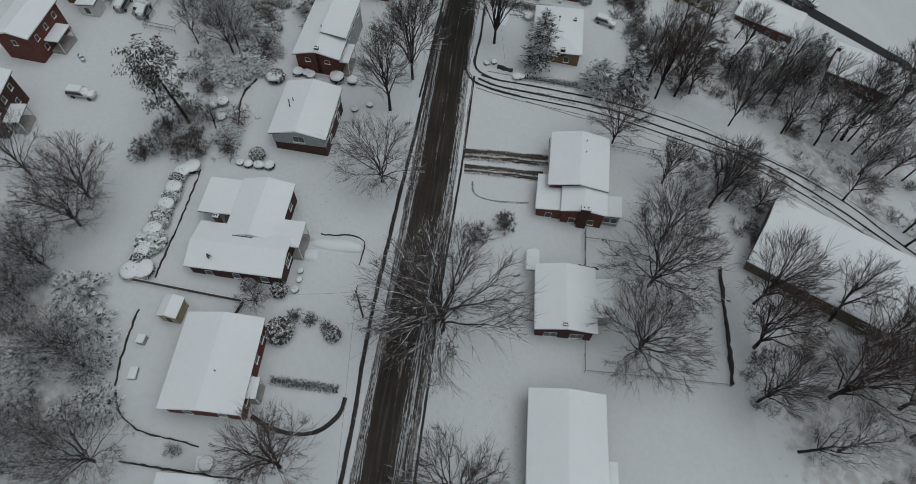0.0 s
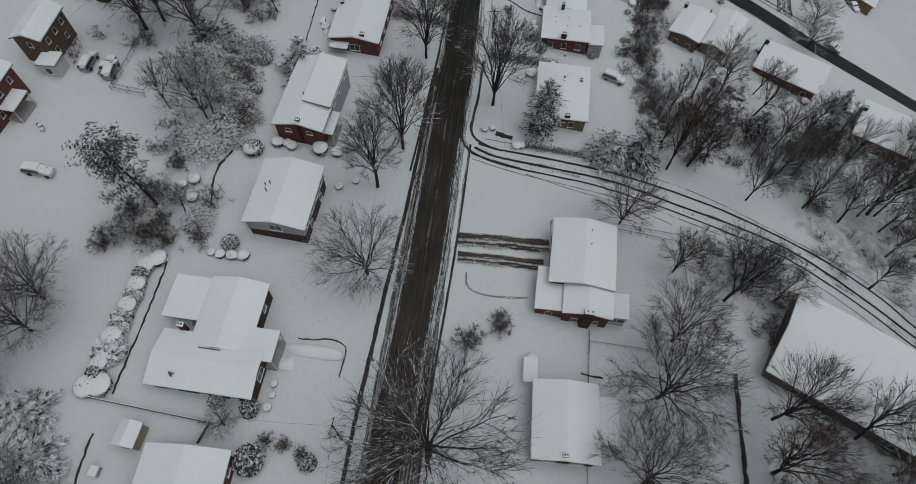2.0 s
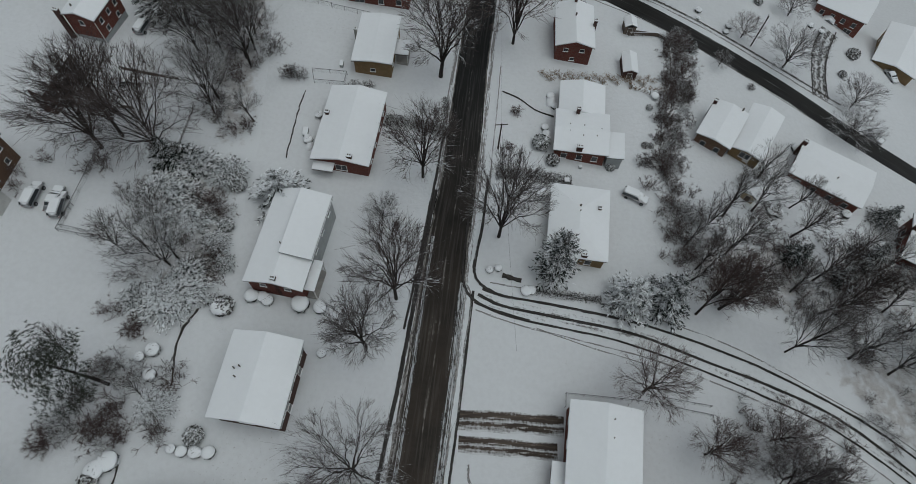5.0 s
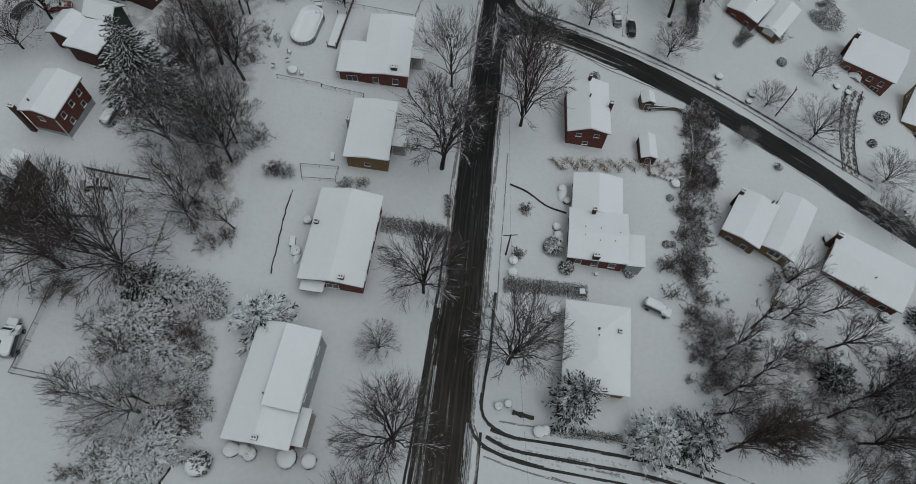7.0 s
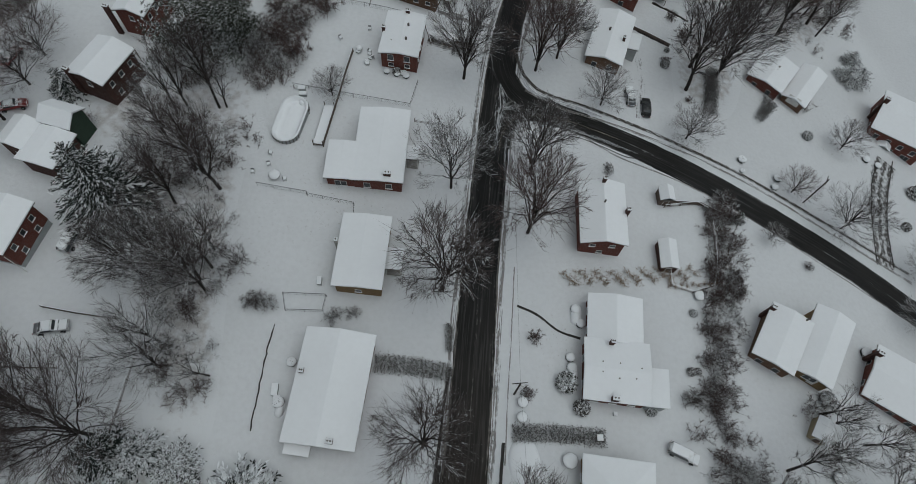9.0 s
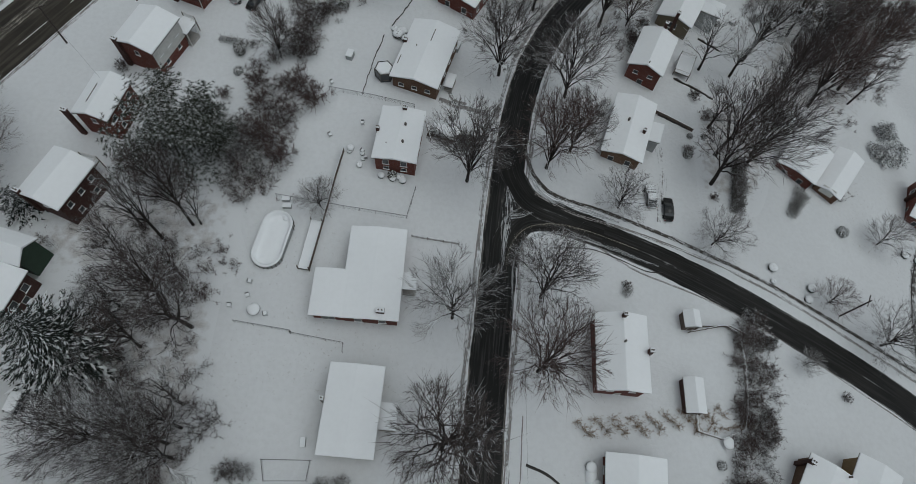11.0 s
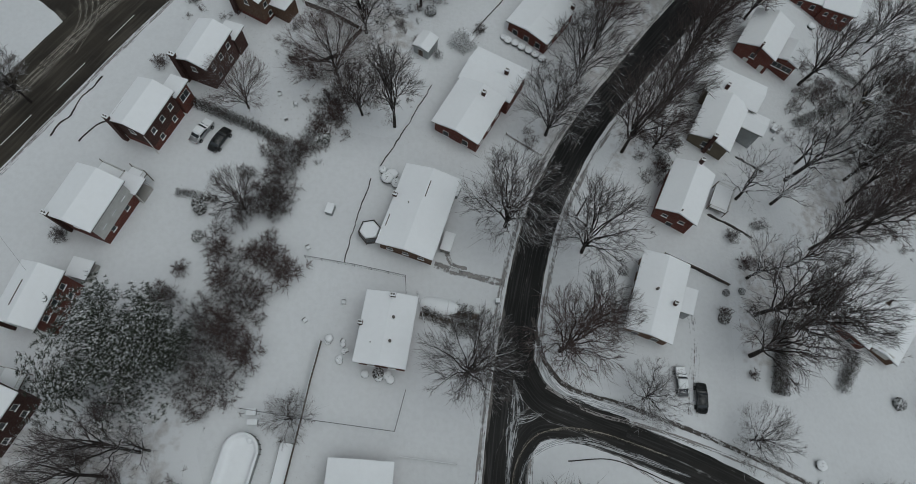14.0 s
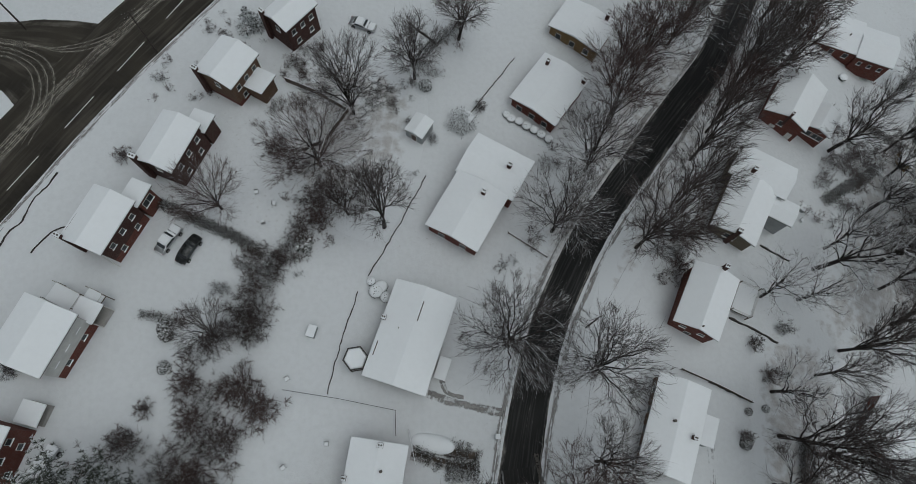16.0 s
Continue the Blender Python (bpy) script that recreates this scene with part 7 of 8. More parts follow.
thicket([(-49.3, 100.5), (-35.1, 102.3), (-31.5, 85.2), (-38.2, 81.5), (-46.6, 87.5)], 12, ["shrub", "shrub", "shrub", "shrub", "shrub", "wood"], 103, (1.4, 2.6), (6, 9))
thicket([(-51.0, 160.0), (-33.8, 157.4), (-32.3, 140.8), (-31.2, 124.1), (-30.8, 107.8), (-37.9, 106.5), (-42.7, 125.5), (-45.2, 133.4)], 26, ["wood", "shrub", "shrub", "shrub", "shrub", "wood"], 104, (1.4, 2.6), (8, 11))
thicket([(-49.0, 106.0), (-32.9, 105.8), (-30.5, 89.9), (-33.8, 82.4), (-44.3, 82.2)], 24, ["shrub", "bush", "shrub"], 105, (1.0, 1.9), (5, 8))
thicket([(48.5, 150.6), (46.8, 141.2), (45.0, 133.0), (42.5, 126.9), (40.9, 120.6), (39.6, 109.0), (43.6, 109.0), (44.6, 120.7), (46.9, 126.4), (49.0, 131.2), (51.0, 138.1), (52.7, 151.1)], 115, ["shrub"], 106, (1.1, 1.8), (5, 8))
thicket([(37.4, 108.8), (46.3, 105.3), (44.6, 92.0), (38.9, 96.2)], 31, ["shrub"], 107, (1.2, 2.0), (5, 8))
thicket([(39.5, 103.9), (46.7, 100.4), (61.5, 101.2), (91.3, 104.5), (79.9, 83.6), (58.3, 83.1), (42.7, 88.1), (38.0, 91.8)], 61, ["wood", "shrub", "shrub", "shrub", "shrub", "wood"], 108, (1.3, 2.4), (6.5, 10))
thicket([(44.7, 109.6), (69.1, 116.6), (65.1, 90.9), (53.8, 85.0), (41.2, 90.4)], 18, ["shrub", "shrub", "shrub", "shrub", "shrub", "wood"], 109, (1.3, 2.2), (7, 10))
thicket([(66.2, 107.0), (117.2, 109.5), (91.2, 63.9), (77.4, 74.7), (59.5, 84.4)], 35, ["wood", "shrub", "shrub", "shrub", "shrub", "wood"], 110, (1.3, 2.4), (7, 11))
thicket([(50.1, 44.3), (80.7, 33.2), (67.3, 7.9), (48.1, 7.9), (43.5, 21.4)], 30, ["wood", "shrub", "shrub", "shrub", "shrub", "wood"], 111, (1.2, 2.2), (8, 12))
thicket([(41.5, 71.5), (57.2, 72.7), (64.0, 64.7), (57.2, 56.4), (42.5, 62.3)], 12, ["shrub", "shrub", "shrub", "shrub", "shrub", "wood"], 112, (1.4, 2.4), (5, 8))
thicket([(-38.4, 194.5), (-31.9, 194.3), (-25.4, 206.5), (-20.7, 195.5), (-22.4, 186.5), (-26.8, 181.7), (-34.2, 181.4)], 12, ["shrub"], 113, (1.2, 2.2), (5, 8))
thicket([(-25.0, 206.5), (-19.1, 220.7), (-16.5, 219.0), (-20.8, 206.2)], 11, ["shrub"], 114, (0.9, 1.4), (5, 8))
thicket([(-53.7, 176.4), (-36.3, 184.0), (-25.9, 180.8), (-25.4, 170.5), (-33.3, 166.4), (-49.8, 166.8)], 30, ["shrub"], 115, (1.4, 2.4), (6, 9))
thicket([(-63.2, 165.9), (-33.7, 168.7), (-31.2, 162.6), (-31.1, 153.3), (-59.3, 153.3)], 11, ["shrub", "shrub", "shrub", "shrub", "shrub", "wood"], 116, (1.0, 2.0), (7, 10))
thicket([(81.8, 241.3), (144.0, 285.5), (116.5, 214.4), (85.8, 207.2), (70.0, 209.5)], 27, ["wood", "shrub", "shrub", "shrub", "shrub", "wood"], 117, (1.2, 2.0), (9, 13))
thicket([(61.0, 216.3), (108.7, 223.1), (85.0, 177.3), (57.2, 177.7), (55.5, 197.6)], 5, ["wood", "shrub", "shrub", "shrub", "shrub", "wood"], 118, (1.0, 1.8), (9, 13))
thicket([(82.4, 246.8), (135.2, 275.7), (109.8, 209.2), (78.5, 204.1), (72.6, 226.2)], 30, ["wood", "shrub", "shrub", "shrub", "shrub", "wood"], 119, (1.4, 2.4), (9, 13))
thicket([(88.0, 243.3), (121.7, 258.1), (108.7, 223.1), (82.2, 218.9)], 20, ["wood", "shrub", "shrub", "shrub", "shrub", "wood"], 120, (1.4, 2.2), (8, 12))
thicket([(67.2, 200.6), (116.8, 250.3), (133.7, 265.1), (140.0, 251.2), (115.2, 221.5), (75.7, 195.2)], 20, ["shrub"], 121, (1.3, 2.2), (8, 11))
thicket([(-27.1, 244.4), (-19.4, 243.7), (-16.6, 239.1), (-24.7, 239.0)], 8, ["shrub"], 122, (0.8, 1.4), (5, 7))
thicket([(-18.4, 237.8), (-6.5, 239.0), (-5.3, 232.7), (-14.6, 230.8)], 10, ["shrub"], 123, (0.7, 1.2), (5, 7))
thicket([(-20.0, 223.4), (-16.4, 223.6), (-15.4, 216.5), (-18.5, 216.3)], 7, ["shrub"], 124, (0.8, 1.4), (5, 7))
thicket([(-41.6, 248.7), (-29.2, 249.6), (-28.9, 243.4), (-34.7, 244.2)], 10, ["shrub"], 125, (0.6, 1.0), (5, 7))
thicket([(-14.1, 222.7), (-5.1, 225.6), (-5.7, 216.2), (-12.7, 214.7)], 7, ["shrub"], 126, (0.6, 1.1), (5, 7))
thicket([(-27.9, 230.3), (-18.2, 228.8), (-19.5, 223.4), (-27.6, 223.9)], 8, ["shrub"], 127, (0.6, 1.0), (5, 7))
thicket([(41.6, 70.9), (54.3, 70.7), (62.6, 62.6), (54.7, 50.6), (38.2, 50.2)], 20, ["shrub"], 128, (1.1, 1.9), (5, 7))
thicket([(-48.4, 178.3), (-30.1, 180.0), (-28.9, 170.2), (-45.8, 164.9)], 11, ["shrub", "shrub", "shrub", "shrub", "shrub", "wood"], 129, (1.2, 2.2), (8, 11))
thicket([(-78.2, 100.1), (-76.0, 109.8), (-52.1, 113.3), (-49.3, 100.5)], 5, ["shrub"], 130, (1.2, 2.2), (5, 7))
thicket([(-20.1, 218.5), (-14.6, 214.1), (-17.6, 209.4), (-23.2, 208.2)], 8, ["shrub"], 131, (0.8, 1.4), (5, 7))
thicket([(-26.3, 206.4), (-21.6, 208.3), (-21.4, 198.1), (-24.9, 194.9), (-27.6, 198.0)], 10, ["shrub"], 132, (1.0, 1.6), (5, 7))

thicket([(-9.0, 231.0), (2.0, 246.0), (6.0, 252.0), (0.0, 254.0), (-11.0, 240.0)], 12, ["shrub"], 133, (0.8, 1.5), (5, 7))
thicket([(-26.0, 232.0), (-18.0, 230.0), (-15.0, 238.0), (-22.0, 242.0)], 9, ["shrub"], 134, (0.8, 1.5), (5, 7))
thicket([(-48.0, 236.0), (-38.0, 232.0), (-30.0, 238.0), (-36.0, 246.0)], 9, ["shrub"], 135, (0.7, 1.2), (5, 7))

thicket([(59.1, 77.3), (65.7, 68.4), (71.3, 61.7), (76.2, 57.1), (81.5, 52.1), (94.5, 77.0), (80.6, 84.1), (68.1, 86.0)], 34, ["shrub", "wood", "shrub"], 136, (1.2, 2.0), (8, 12))

# ---- woodland floor ----
litter_patch([(59.1, 77.3), (65.7, 68.4), (71.3, 61.7), (76.2, 57.1), (81.5, 52.1), (94.5, 77.0), (80.6, 84.1), (68.1, 86.0)])
litter_patch([(-68.5, 43.5), (-56.0, 43.4), (-44.9, 27.8), (-42.4, 18.6), (-46.6, 11.0), (-56.2, 10.9)])
litter_patch([(-51.0, 160.0), (-33.8, 157.4), (-32.3, 140.8), (-31.2, 124.1), (-30.8, 107.8), (-37.9, 106.5), (-42.7, 125.5), (-45.2, 133.4)])
litter_patch([(-49.0, 106.0), (-32.9, 105.8), (-30.5, 89.9), (-33.8, 82.4), (-44.3, 82.2)])
litter_patch([(39.5, 103.9), (46.7, 100.4), (61.5, 101.2), (91.3, 104.5), (79.9, 83.6), (58.3, 83.1), (42.7, 88.1), (38.0, 91.8)])
litter_patch([(66.2, 107.0), (117.2, 109.5), (91.2, 63.9), (77.4, 74.7), (59.5, 84.4)])
litter_patch([(50.1, 44.3), (80.7, 33.2), (67.3, 7.9), (48.1, 7.9), (43.5, 21.4)])
litter_patch([(-63.2, 165.9), (-33.7, 168.7), (-31.2, 162.6), (-31.1, 153.3), (-59.3, 153.3)])

litter_patch([(8, 190), (16, 196), (27, 214), (44, 237), (60, 262), (48, 266), (29, 242), (12, 212)])
litter_patch([(21, 196), (30, 206), (44, 228), (60, 249), (74, 270), (64, 274), (48, 250), (32, 226)])
litter_patch([(55, 194), (75, 190), (108, 214), (128, 254), (100, 260), (74, 226)])
litter_patch([(46, 172), (58, 172), (66, 190), (62, 204), (50, 198)])
litter_patch([(-24, 218), (-8, 212), (-2, 236), (-12, 246), (-26, 238)])

# ---- bushes ----
bush(-40.7, 60.7, 1.29, 1.4, True)
bush(-42.0, 59.6, 1.22, 1.4, True)
bush(-42.5, 58.1, 1.22, 1.5, False)
bush(-42.6, 56.4, 1.29, 1.4, True)
bush(-42.7, 54.7, 1.42, 1.5, False)
bush(-43.0, 53.1, 1.29, 1.4, True)
bush(-43.4, 51.5, 1.54, 1.5, False)
bush(-43.4, 50.1, 1.61, 1.5, False)
bush(-43.8, 48.5, 1.35, 1.4, True)
bush(-43.7, 46.5, 2.32, 1.5, False)
bush(-44.4, 44.6, 1.09, 1.4, True)
bush(-44.5, 43.2, 1.29, 1.5, False)
bush(-43.6, 41.7, 1.61, 1.4, True)
bush(-45.2, 41.4, 1.54, 1.4, True)
bush(-40.3, 74.3, 0.7, None, True)
bush(-38.7, 75.3, 1.0, None, True)
bush(-38.3, 71.8, 0.9, None, True)
bush(-33.6, 62.4, 0.6, None, True)
bush(-32.2, 62.1, 0.75, None, True)
bush(-30.6, 62.0, 0.8, None, True)
bush(-28.9, 62.0, 0.85, None, True)
bush(-31.0, 64.1, 1.2, None, False)
bush(-31.0, 81.8, 1.2, None, True)
bush(-21.5, 41.2, 0.5, None, True)
bush(-21.9, 39.5, 0.6, None, True)
bush(-21.5, 42.7, 0.5, None, True)
bush(-22.9, 32.6, 1.9, None, False)
bush(-15.7, 32.5, 1.2, None, False)
bush(-28.5, 40.1, 1.1, None, False)
bush(-24.0, 39.2, 1.3, None, False)
bush(-27.0, 83.9, 1.0, None, True)
bush(-24.6, 83.4, 0.9, None, True)
bush(-19.8, 82.9, 1.3, None, True)
bush(-17.0, 82.6, 1.0, None, True)
bush(-30.7, 81.9, 1.4, None, True)
bush(-32.7, 95.4, 1.2, None, False)
bush(-32.3, 102.6, 1.1, None, False)
bush(-16.1, 75.8, 0.7, None, True)
bush(-13.5, 77.1, 0.6, None, True)
bush(8.2, 90.4, 0.6, None, True)
bush(9.6, 90.8, 0.6, None, True)
bush(14.7, 87.2, 0.7, None, True)
bush(-31.1, 64.0, 1.3, None, False)
bush(-33.7, 62.4, 0.6, None, True)
bush(-32.1, 62.2, 0.65, None, True)
bush(-30.3, 62.0, 0.7, None, True)
bush(-28.7, 62.1, 0.75, None, True)
bush(-31.9, 103.0, 1.3, None, False)
bush(-32.6, 95.4, 1.3, None, False)
bush(-26.8, 83.9, 0.9, None, True)
bush(-30.5, 82.1, 1.5, None, False)
bush(-25.4, 83.9, 0.8, None, True)
bush(18.0, 116.3, 1.6, None, False)
bush(19.9, 112.7, 1.2, None, False)
bush(19.1, 118.6, 0.8, None, True)
bush(19.0, 120.2, 0.7, None, True)
bush(20.6, 127.9, 0.8, None, True)
bush(21.2, 125.6, 0.7, None, True)
bush(38.1, 118.6, 0.7, None, False)
bush(39.2, 118.7, 0.6, None, False)
bush(40.5, 128.3, 0.7, None, False)
bush(30.5, 112.6, 0.9, None, False)
bush(60.4, 115.0, 1.3, None, False)
bush(60.5, 106.5, 0.9, None, True)
bush(61.8, 106.2, 0.9, None, True)
bush(59.8, 107.8, 0.8, None, False)
bush(58.4, 103.3, 1.0, None, True)
bush(71.0, 123.2, 0.9, None, True)
bush(76.8, 108.2, 0.9, None, True)
bush(69.1, 110.8, 0.6, None, True)
bush(101.2, 161.2, 1.6, None, False)
bush(93.7, 151.4, 1.0, None, False)
bush(76.0, 99.7, 1.6, None, False)
bush(63.6, 155.8, 0.7, None, True)
bush(57.4, 158.7, 0.5, None, True)
bush(76.6, 171.0, 1.1, None, False)
bush(91.2, 168.2, 0.8, None, True)
bush(94.1, 167.3, 0.7, None, True)
bush(-21.2, 118.5, 0.7, None, True)
bush(-22.3, 112.9, 0.8, None, True)
bush(19.2, 117.8, 0.7, None, True)
bush(-14.0, 174.8, 0.5, None, True)
bush(-8.6, 203.6, 1.0, None, True)
bush(-7.2, 202.8, 0.8, None, True)
bush(-9.4, 205.1, 0.6, None, True)
bush(-8.5, 172.9, 0.8, None, False)
bush(-7.2, 172.7, 0.6, None, True)
bush(-36.2, 197.5, 1.1, None, False)
bush(-35.7, 192.5, 0.8, None, False)
bush(39.3, 212.5, 1.2, None, False)
bush(42.3, 216.2, 1.0, None, False)
bush(57.9, 161.3, 0.8, None, True)
bush(64.9, 158.0, 0.8, None, True)
bush(46.1, 184.2, 0.8, None, False)
bush(29.3, 190.4, 0.8, None, False)
bush(-35.8, 192.1, 0.7, None, False)
bush(-36.0, 196.7, 1.0, None, False)
bush(-7.9, 204.3, 0.9, None, True)
bush(-9.0, 203.6, 0.7, None, True)
bush(-9.3, 205.3, 0.5, None, True)
bush(11.7, 234.0, 0.7, None, True)
bush(13.0, 233.6, 0.7, None, True)
bush(14.2, 232.9, 0.75, None, True)
bush(15.5, 232.3, 0.75, None, True)
bush(16.7, 231.6, 0.75, None, True)
bush(17.9, 230.8, 0.7, None, True)
bush(10.9, 234.7, 0.6, None, True)
bush(4.4, 233.2, 1.0, None, True)
bush(3.0, 232.3, 0.9, None, True)
bush(61.1, 221.8, 0.7, None, False)
bush(50.3, 188.5, 0.6, None, False)
bush(47.2, 188.0, 0.6, None, False)
bush(86.3, 258.4, 0.9, None, True)
bush(45.8, 183.4, 0.9, None, False)
bush(-2.5, 238.6, 1.1, None, False)
bush(-19.3, 210.2, 1.4, None, False)
shrub(-49.0, 62.7, 2.0)
shrub(-46.9, 64.9, 2.4)
shrub(-43.0, 64.5, 2.3)
shrub(-40.1, 64.1, 1.9)
shrub(-45.9, 68.1, 2.3)
shrub(-43.2, 72.5, 2.3)
shrub(-41.6, 78.4, 1.9)
shrub(-32.1, 190.7, 2.6)
shrub(-31.0, 186.3, 2.6)
shrub(-28.3, 182.6, 3.0)
shrub(-25.0, 190.1, 3.0)
shrub(-22.7, 187.6, 3.0)
shrub(-26.2, 183.8, 3.0)
shrub(-29.2, 179.4, 3.0)
shrub(-30.7, 177.7, 2.6)
shrub(-26.9, 175.4, 3.0)
shrub(-32.2, 175.9, 2.4)
shrub(-33.1, 179.1, 2.4)
shrub(-37.0, 187.0, 1.3)
shrub(-30.5, 172.7, 2.6)
shrub(-24.0, 205.1, 2.8)
shrub(-25.2, 203.5, 2.2)
shrub(-23.0, 206.6, 2.0)
shrub(-25.3, 208.0, 1.5)
shrub(-19.4, 210.7, 2.0)
shrub(-17.2, 214.3, 2.4)
shrub(-18.6, 217.5, 2.0)
shrub(-26.0, 199.1, 3.0)
shrub(-27.8, 197.2, 2.6)
shrub(-24.6, 197.8, 2.4)
shrub(-21.5, 209.3, 1.6)
shrub(-22.7, 208.2, 1.5)
shrub(-21.4, 222.9, 2.4)
shrub(-23.9, 224.5, 2.2)
shrub(50.4, 198.4, 1.4)
shrub(52.0, 193.5, 1.6)
shrub(54.4, 193.9, 1.4)
shrub(46.3, 184.3, 1.2)
shrub(49.4, 174.5, 0.9)
shrub(-21.3, 35.0, 1.2)
shrub(-19.2, 34.5, 1.2)
shrub(-16.7, 33.8, 1.1)
shrub(10.0, 53.9, 1.1)
shrub(5.1, 50.1, 2.2)
shrub(9.7, 52.3, 1.9)
shrub(-13.3, 126.1, 1.2)
shrub(-16.1, 125.5, 1.4)
shrub(-25.7, 127.4, 1.8)
shrub(-27.5, 127.0, 1.6)
shrub(37.3, 114.0, 1.8)
shrub(49.2, 132.0, 1.5)
shrub(12.0, 114.8, 1.2)
shrub(65.4, 138.9, 0.9)
shrub(29.7, 155.8, 0.8)
shrub(-34.9, 99.5, 2.2)
shrub(-32.9, 89.0, 1.8)
shrub(54.9, 173.6, 0.9)
shrub(-38.6, 183.5, 1.0)
shrub(-39.6, 183.1, 1.2)
shrub(-29.8, 203.3, 1.4)
shrub(-46.5, 223.0, 1.4)
shrub(6.4, 235.6, 1.2)
shrub(-1.2, 228.9, 1.0)
shrub(-54.4, 191.8, 1.4)
shrub(56.3, 201.0, 1.5)
shrub(38.5, 210.0, 2.0)
shrub(-33.8, 16.6, 1.1)
shrub(29.5, 154.7, 1.0)
shrub(13.8, 123.0, 1.2)
shrub(19.3, 134.0, 0.90, 0.80, label="clump of dry tawny grass in the snow", name="dry_grass_clump", mesh=DRY)
shrub(20.1, 133.2, 1.03, 1.10, label="clump of dry tawny grass in the snow", name="dry_grass_clump", mesh=DRY)
shrub(20.9, 132.4, 1.17, 1.40, label="clump of dry tawny grass in the snow", name="dry_grass_clump", mesh=DRY)
shrub(22.0, 134.3, 1.30, 0.80, label="clump of dry tawny grass in the snow", name="dry_grass_clump", mesh=DRY)
shrub(22.8, 133.5, 0.90, 1.10, label="clump of dry tawny grass in the snow", name="dry_grass_clump", mesh=DRY)
shrub(23.6, 132.7, 1.03, 1.40, label="clump of dry tawny grass in the snow", name="dry_grass_clump", mesh=DRY)
shrub(24.7, 134.6, 1.17, 0.80, label="clump of dry tawny grass in the snow", name="dry_grass_clump", mesh=DRY)
shrub(25.4, 133.4, 1.30, 1.10, label="clump of dry tawny grass in the snow", name="dry_grass_clump", mesh=DRY)
shrub(26.2, 132.6, 0.90, 1.40, label="clump of dry tawny grass in the snow", name="dry_grass_clump", mesh=DRY)
shrub(27.4, 134.6, 1.03, 0.80, label="clump of dry tawny grass in the snow", name="dry_grass_clump", mesh=DRY)
shrub(28.2, 133.8, 1.17, 1.10, label="clump of dry tawny grass in the snow", name="dry_grass_clump", mesh=DRY)
shrub(29.0, 133.0, 1.30, 1.40, label="clump of dry tawny grass in the snow", name="dry_grass_clump", mesh=DRY)
shrub(30.1, 134.9, 0.90, 0.80, label="clump of dry tawny grass in the snow", name="dry_grass_clump", mesh=DRY)
shrub(30.9, 134.1, 1.03, 1.10, label="clump of dry tawny grass in the snow", name="dry_grass_clump", mesh=DRY)
shrub(31.7, 133.3, 1.17, 1.40, label="clump of dry tawny grass in the snow", name="dry_grass_clump", mesh=DRY)
shrub(32.9, 135.3, 1.30, 0.80, label="clump of dry tawny grass in the snow", name="dry_grass_clump", mesh=DRY)
shrub(33.7, 134.5, 0.90, 1.10, label="clump of dry tawny grass in the snow", name="dry_grass_clump", mesh=DRY)
shrub(34.5, 133.7, 1.03, 1.40, label="clump of dry tawny grass in the snow", name="dry_grass_clump", mesh=DRY)
shrub(35.7, 135.7, 1.17, 0.80, label="clump of dry tawny grass in the snow", name="dry_grass_clump", mesh=DRY)
shrub(36.5, 134.8, 1.30, 1.10, label="clump of dry tawny grass in the snow", name="dry_grass_clump", mesh=DRY)
shrub(37.4, 134.0, 0.90, 1.40, label="clump of dry tawny grass in the snow", name="dry_grass_clump", mesh=DRY)
shrub(38.6, 136.0, 1.03, 0.80, label="clump of dry tawny grass in the snow", name="dry_grass_clump", mesh=DRY)
shrub(39.4, 135.2, 1.17, 1.10, label="clump of dry tawny grass in the snow", name="dry_grass_clump", mesh=DRY)
shrub(40.2, 134.4, 1.30, 1.40, label="clump of dry tawny grass in the snow", name="dry_grass_clump", mesh=DRY)
shrub(41.5, 136.5, 0.90, 0.80, label="clump of dry tawny grass in the snow", name="dry_grass_clump", mesh=DRY)
shrub(42.3, 135.6, 1.03, 1.10, label="clump of dry tawny grass in the snow", name="dry_grass_clump", mesh=DRY)
shrub(37.3, 133.0, 0.7, 0.8, label="clump of dry tawny grass in the snow", name="dry_grass_clump", mesh=DRY)
shrub(38.3, 132.9, 0.7, 0.8, label="clump of dry tawny grass in the snow", name="dry_grass_clump", mesh=DRY)
shrub(39.4, 133.3, 0.7, 0.8, label="clump of dry tawny grass in the snow", name="dry_grass_clump", mesh=DRY)
shrub(40.4, 133.1, 0.7, 0.8, label="clump of dry tawny grass in the snow", name="dry_grass_clump", mesh=DRY)
shrub(41.5, 133.5, 0.7, 0.8, label="clump of dry tawny grass in the snow", name="dry_grass_clump", mesh=DRY)
shrub(42.5, 133.4, 0.7, 0.8, label="clump of dry tawny grass in the snow", name="dry_grass_clump", mesh=DRY)
shrub(43.6, 133.8, 0.7, 0.8, label="clump of dry tawny grass in the snow", name="dry_grass_clump", mesh=DRY)
shrub(44.7, 133.7, 0.7, 0.8, label="clump of dry tawny grass in the snow", name="dry_grass_clump", mesh=DRY)
shrub(45.8, 134.1, 0.7, 0.8, label="clump of dry tawny grass in the snow", name="dry_grass_clump", mesh=DRY)
shrub(46.8, 134.0, 0.7, 0.8, label="clump of dry tawny grass in the snow", name="dry_grass_clump", mesh=DRY)

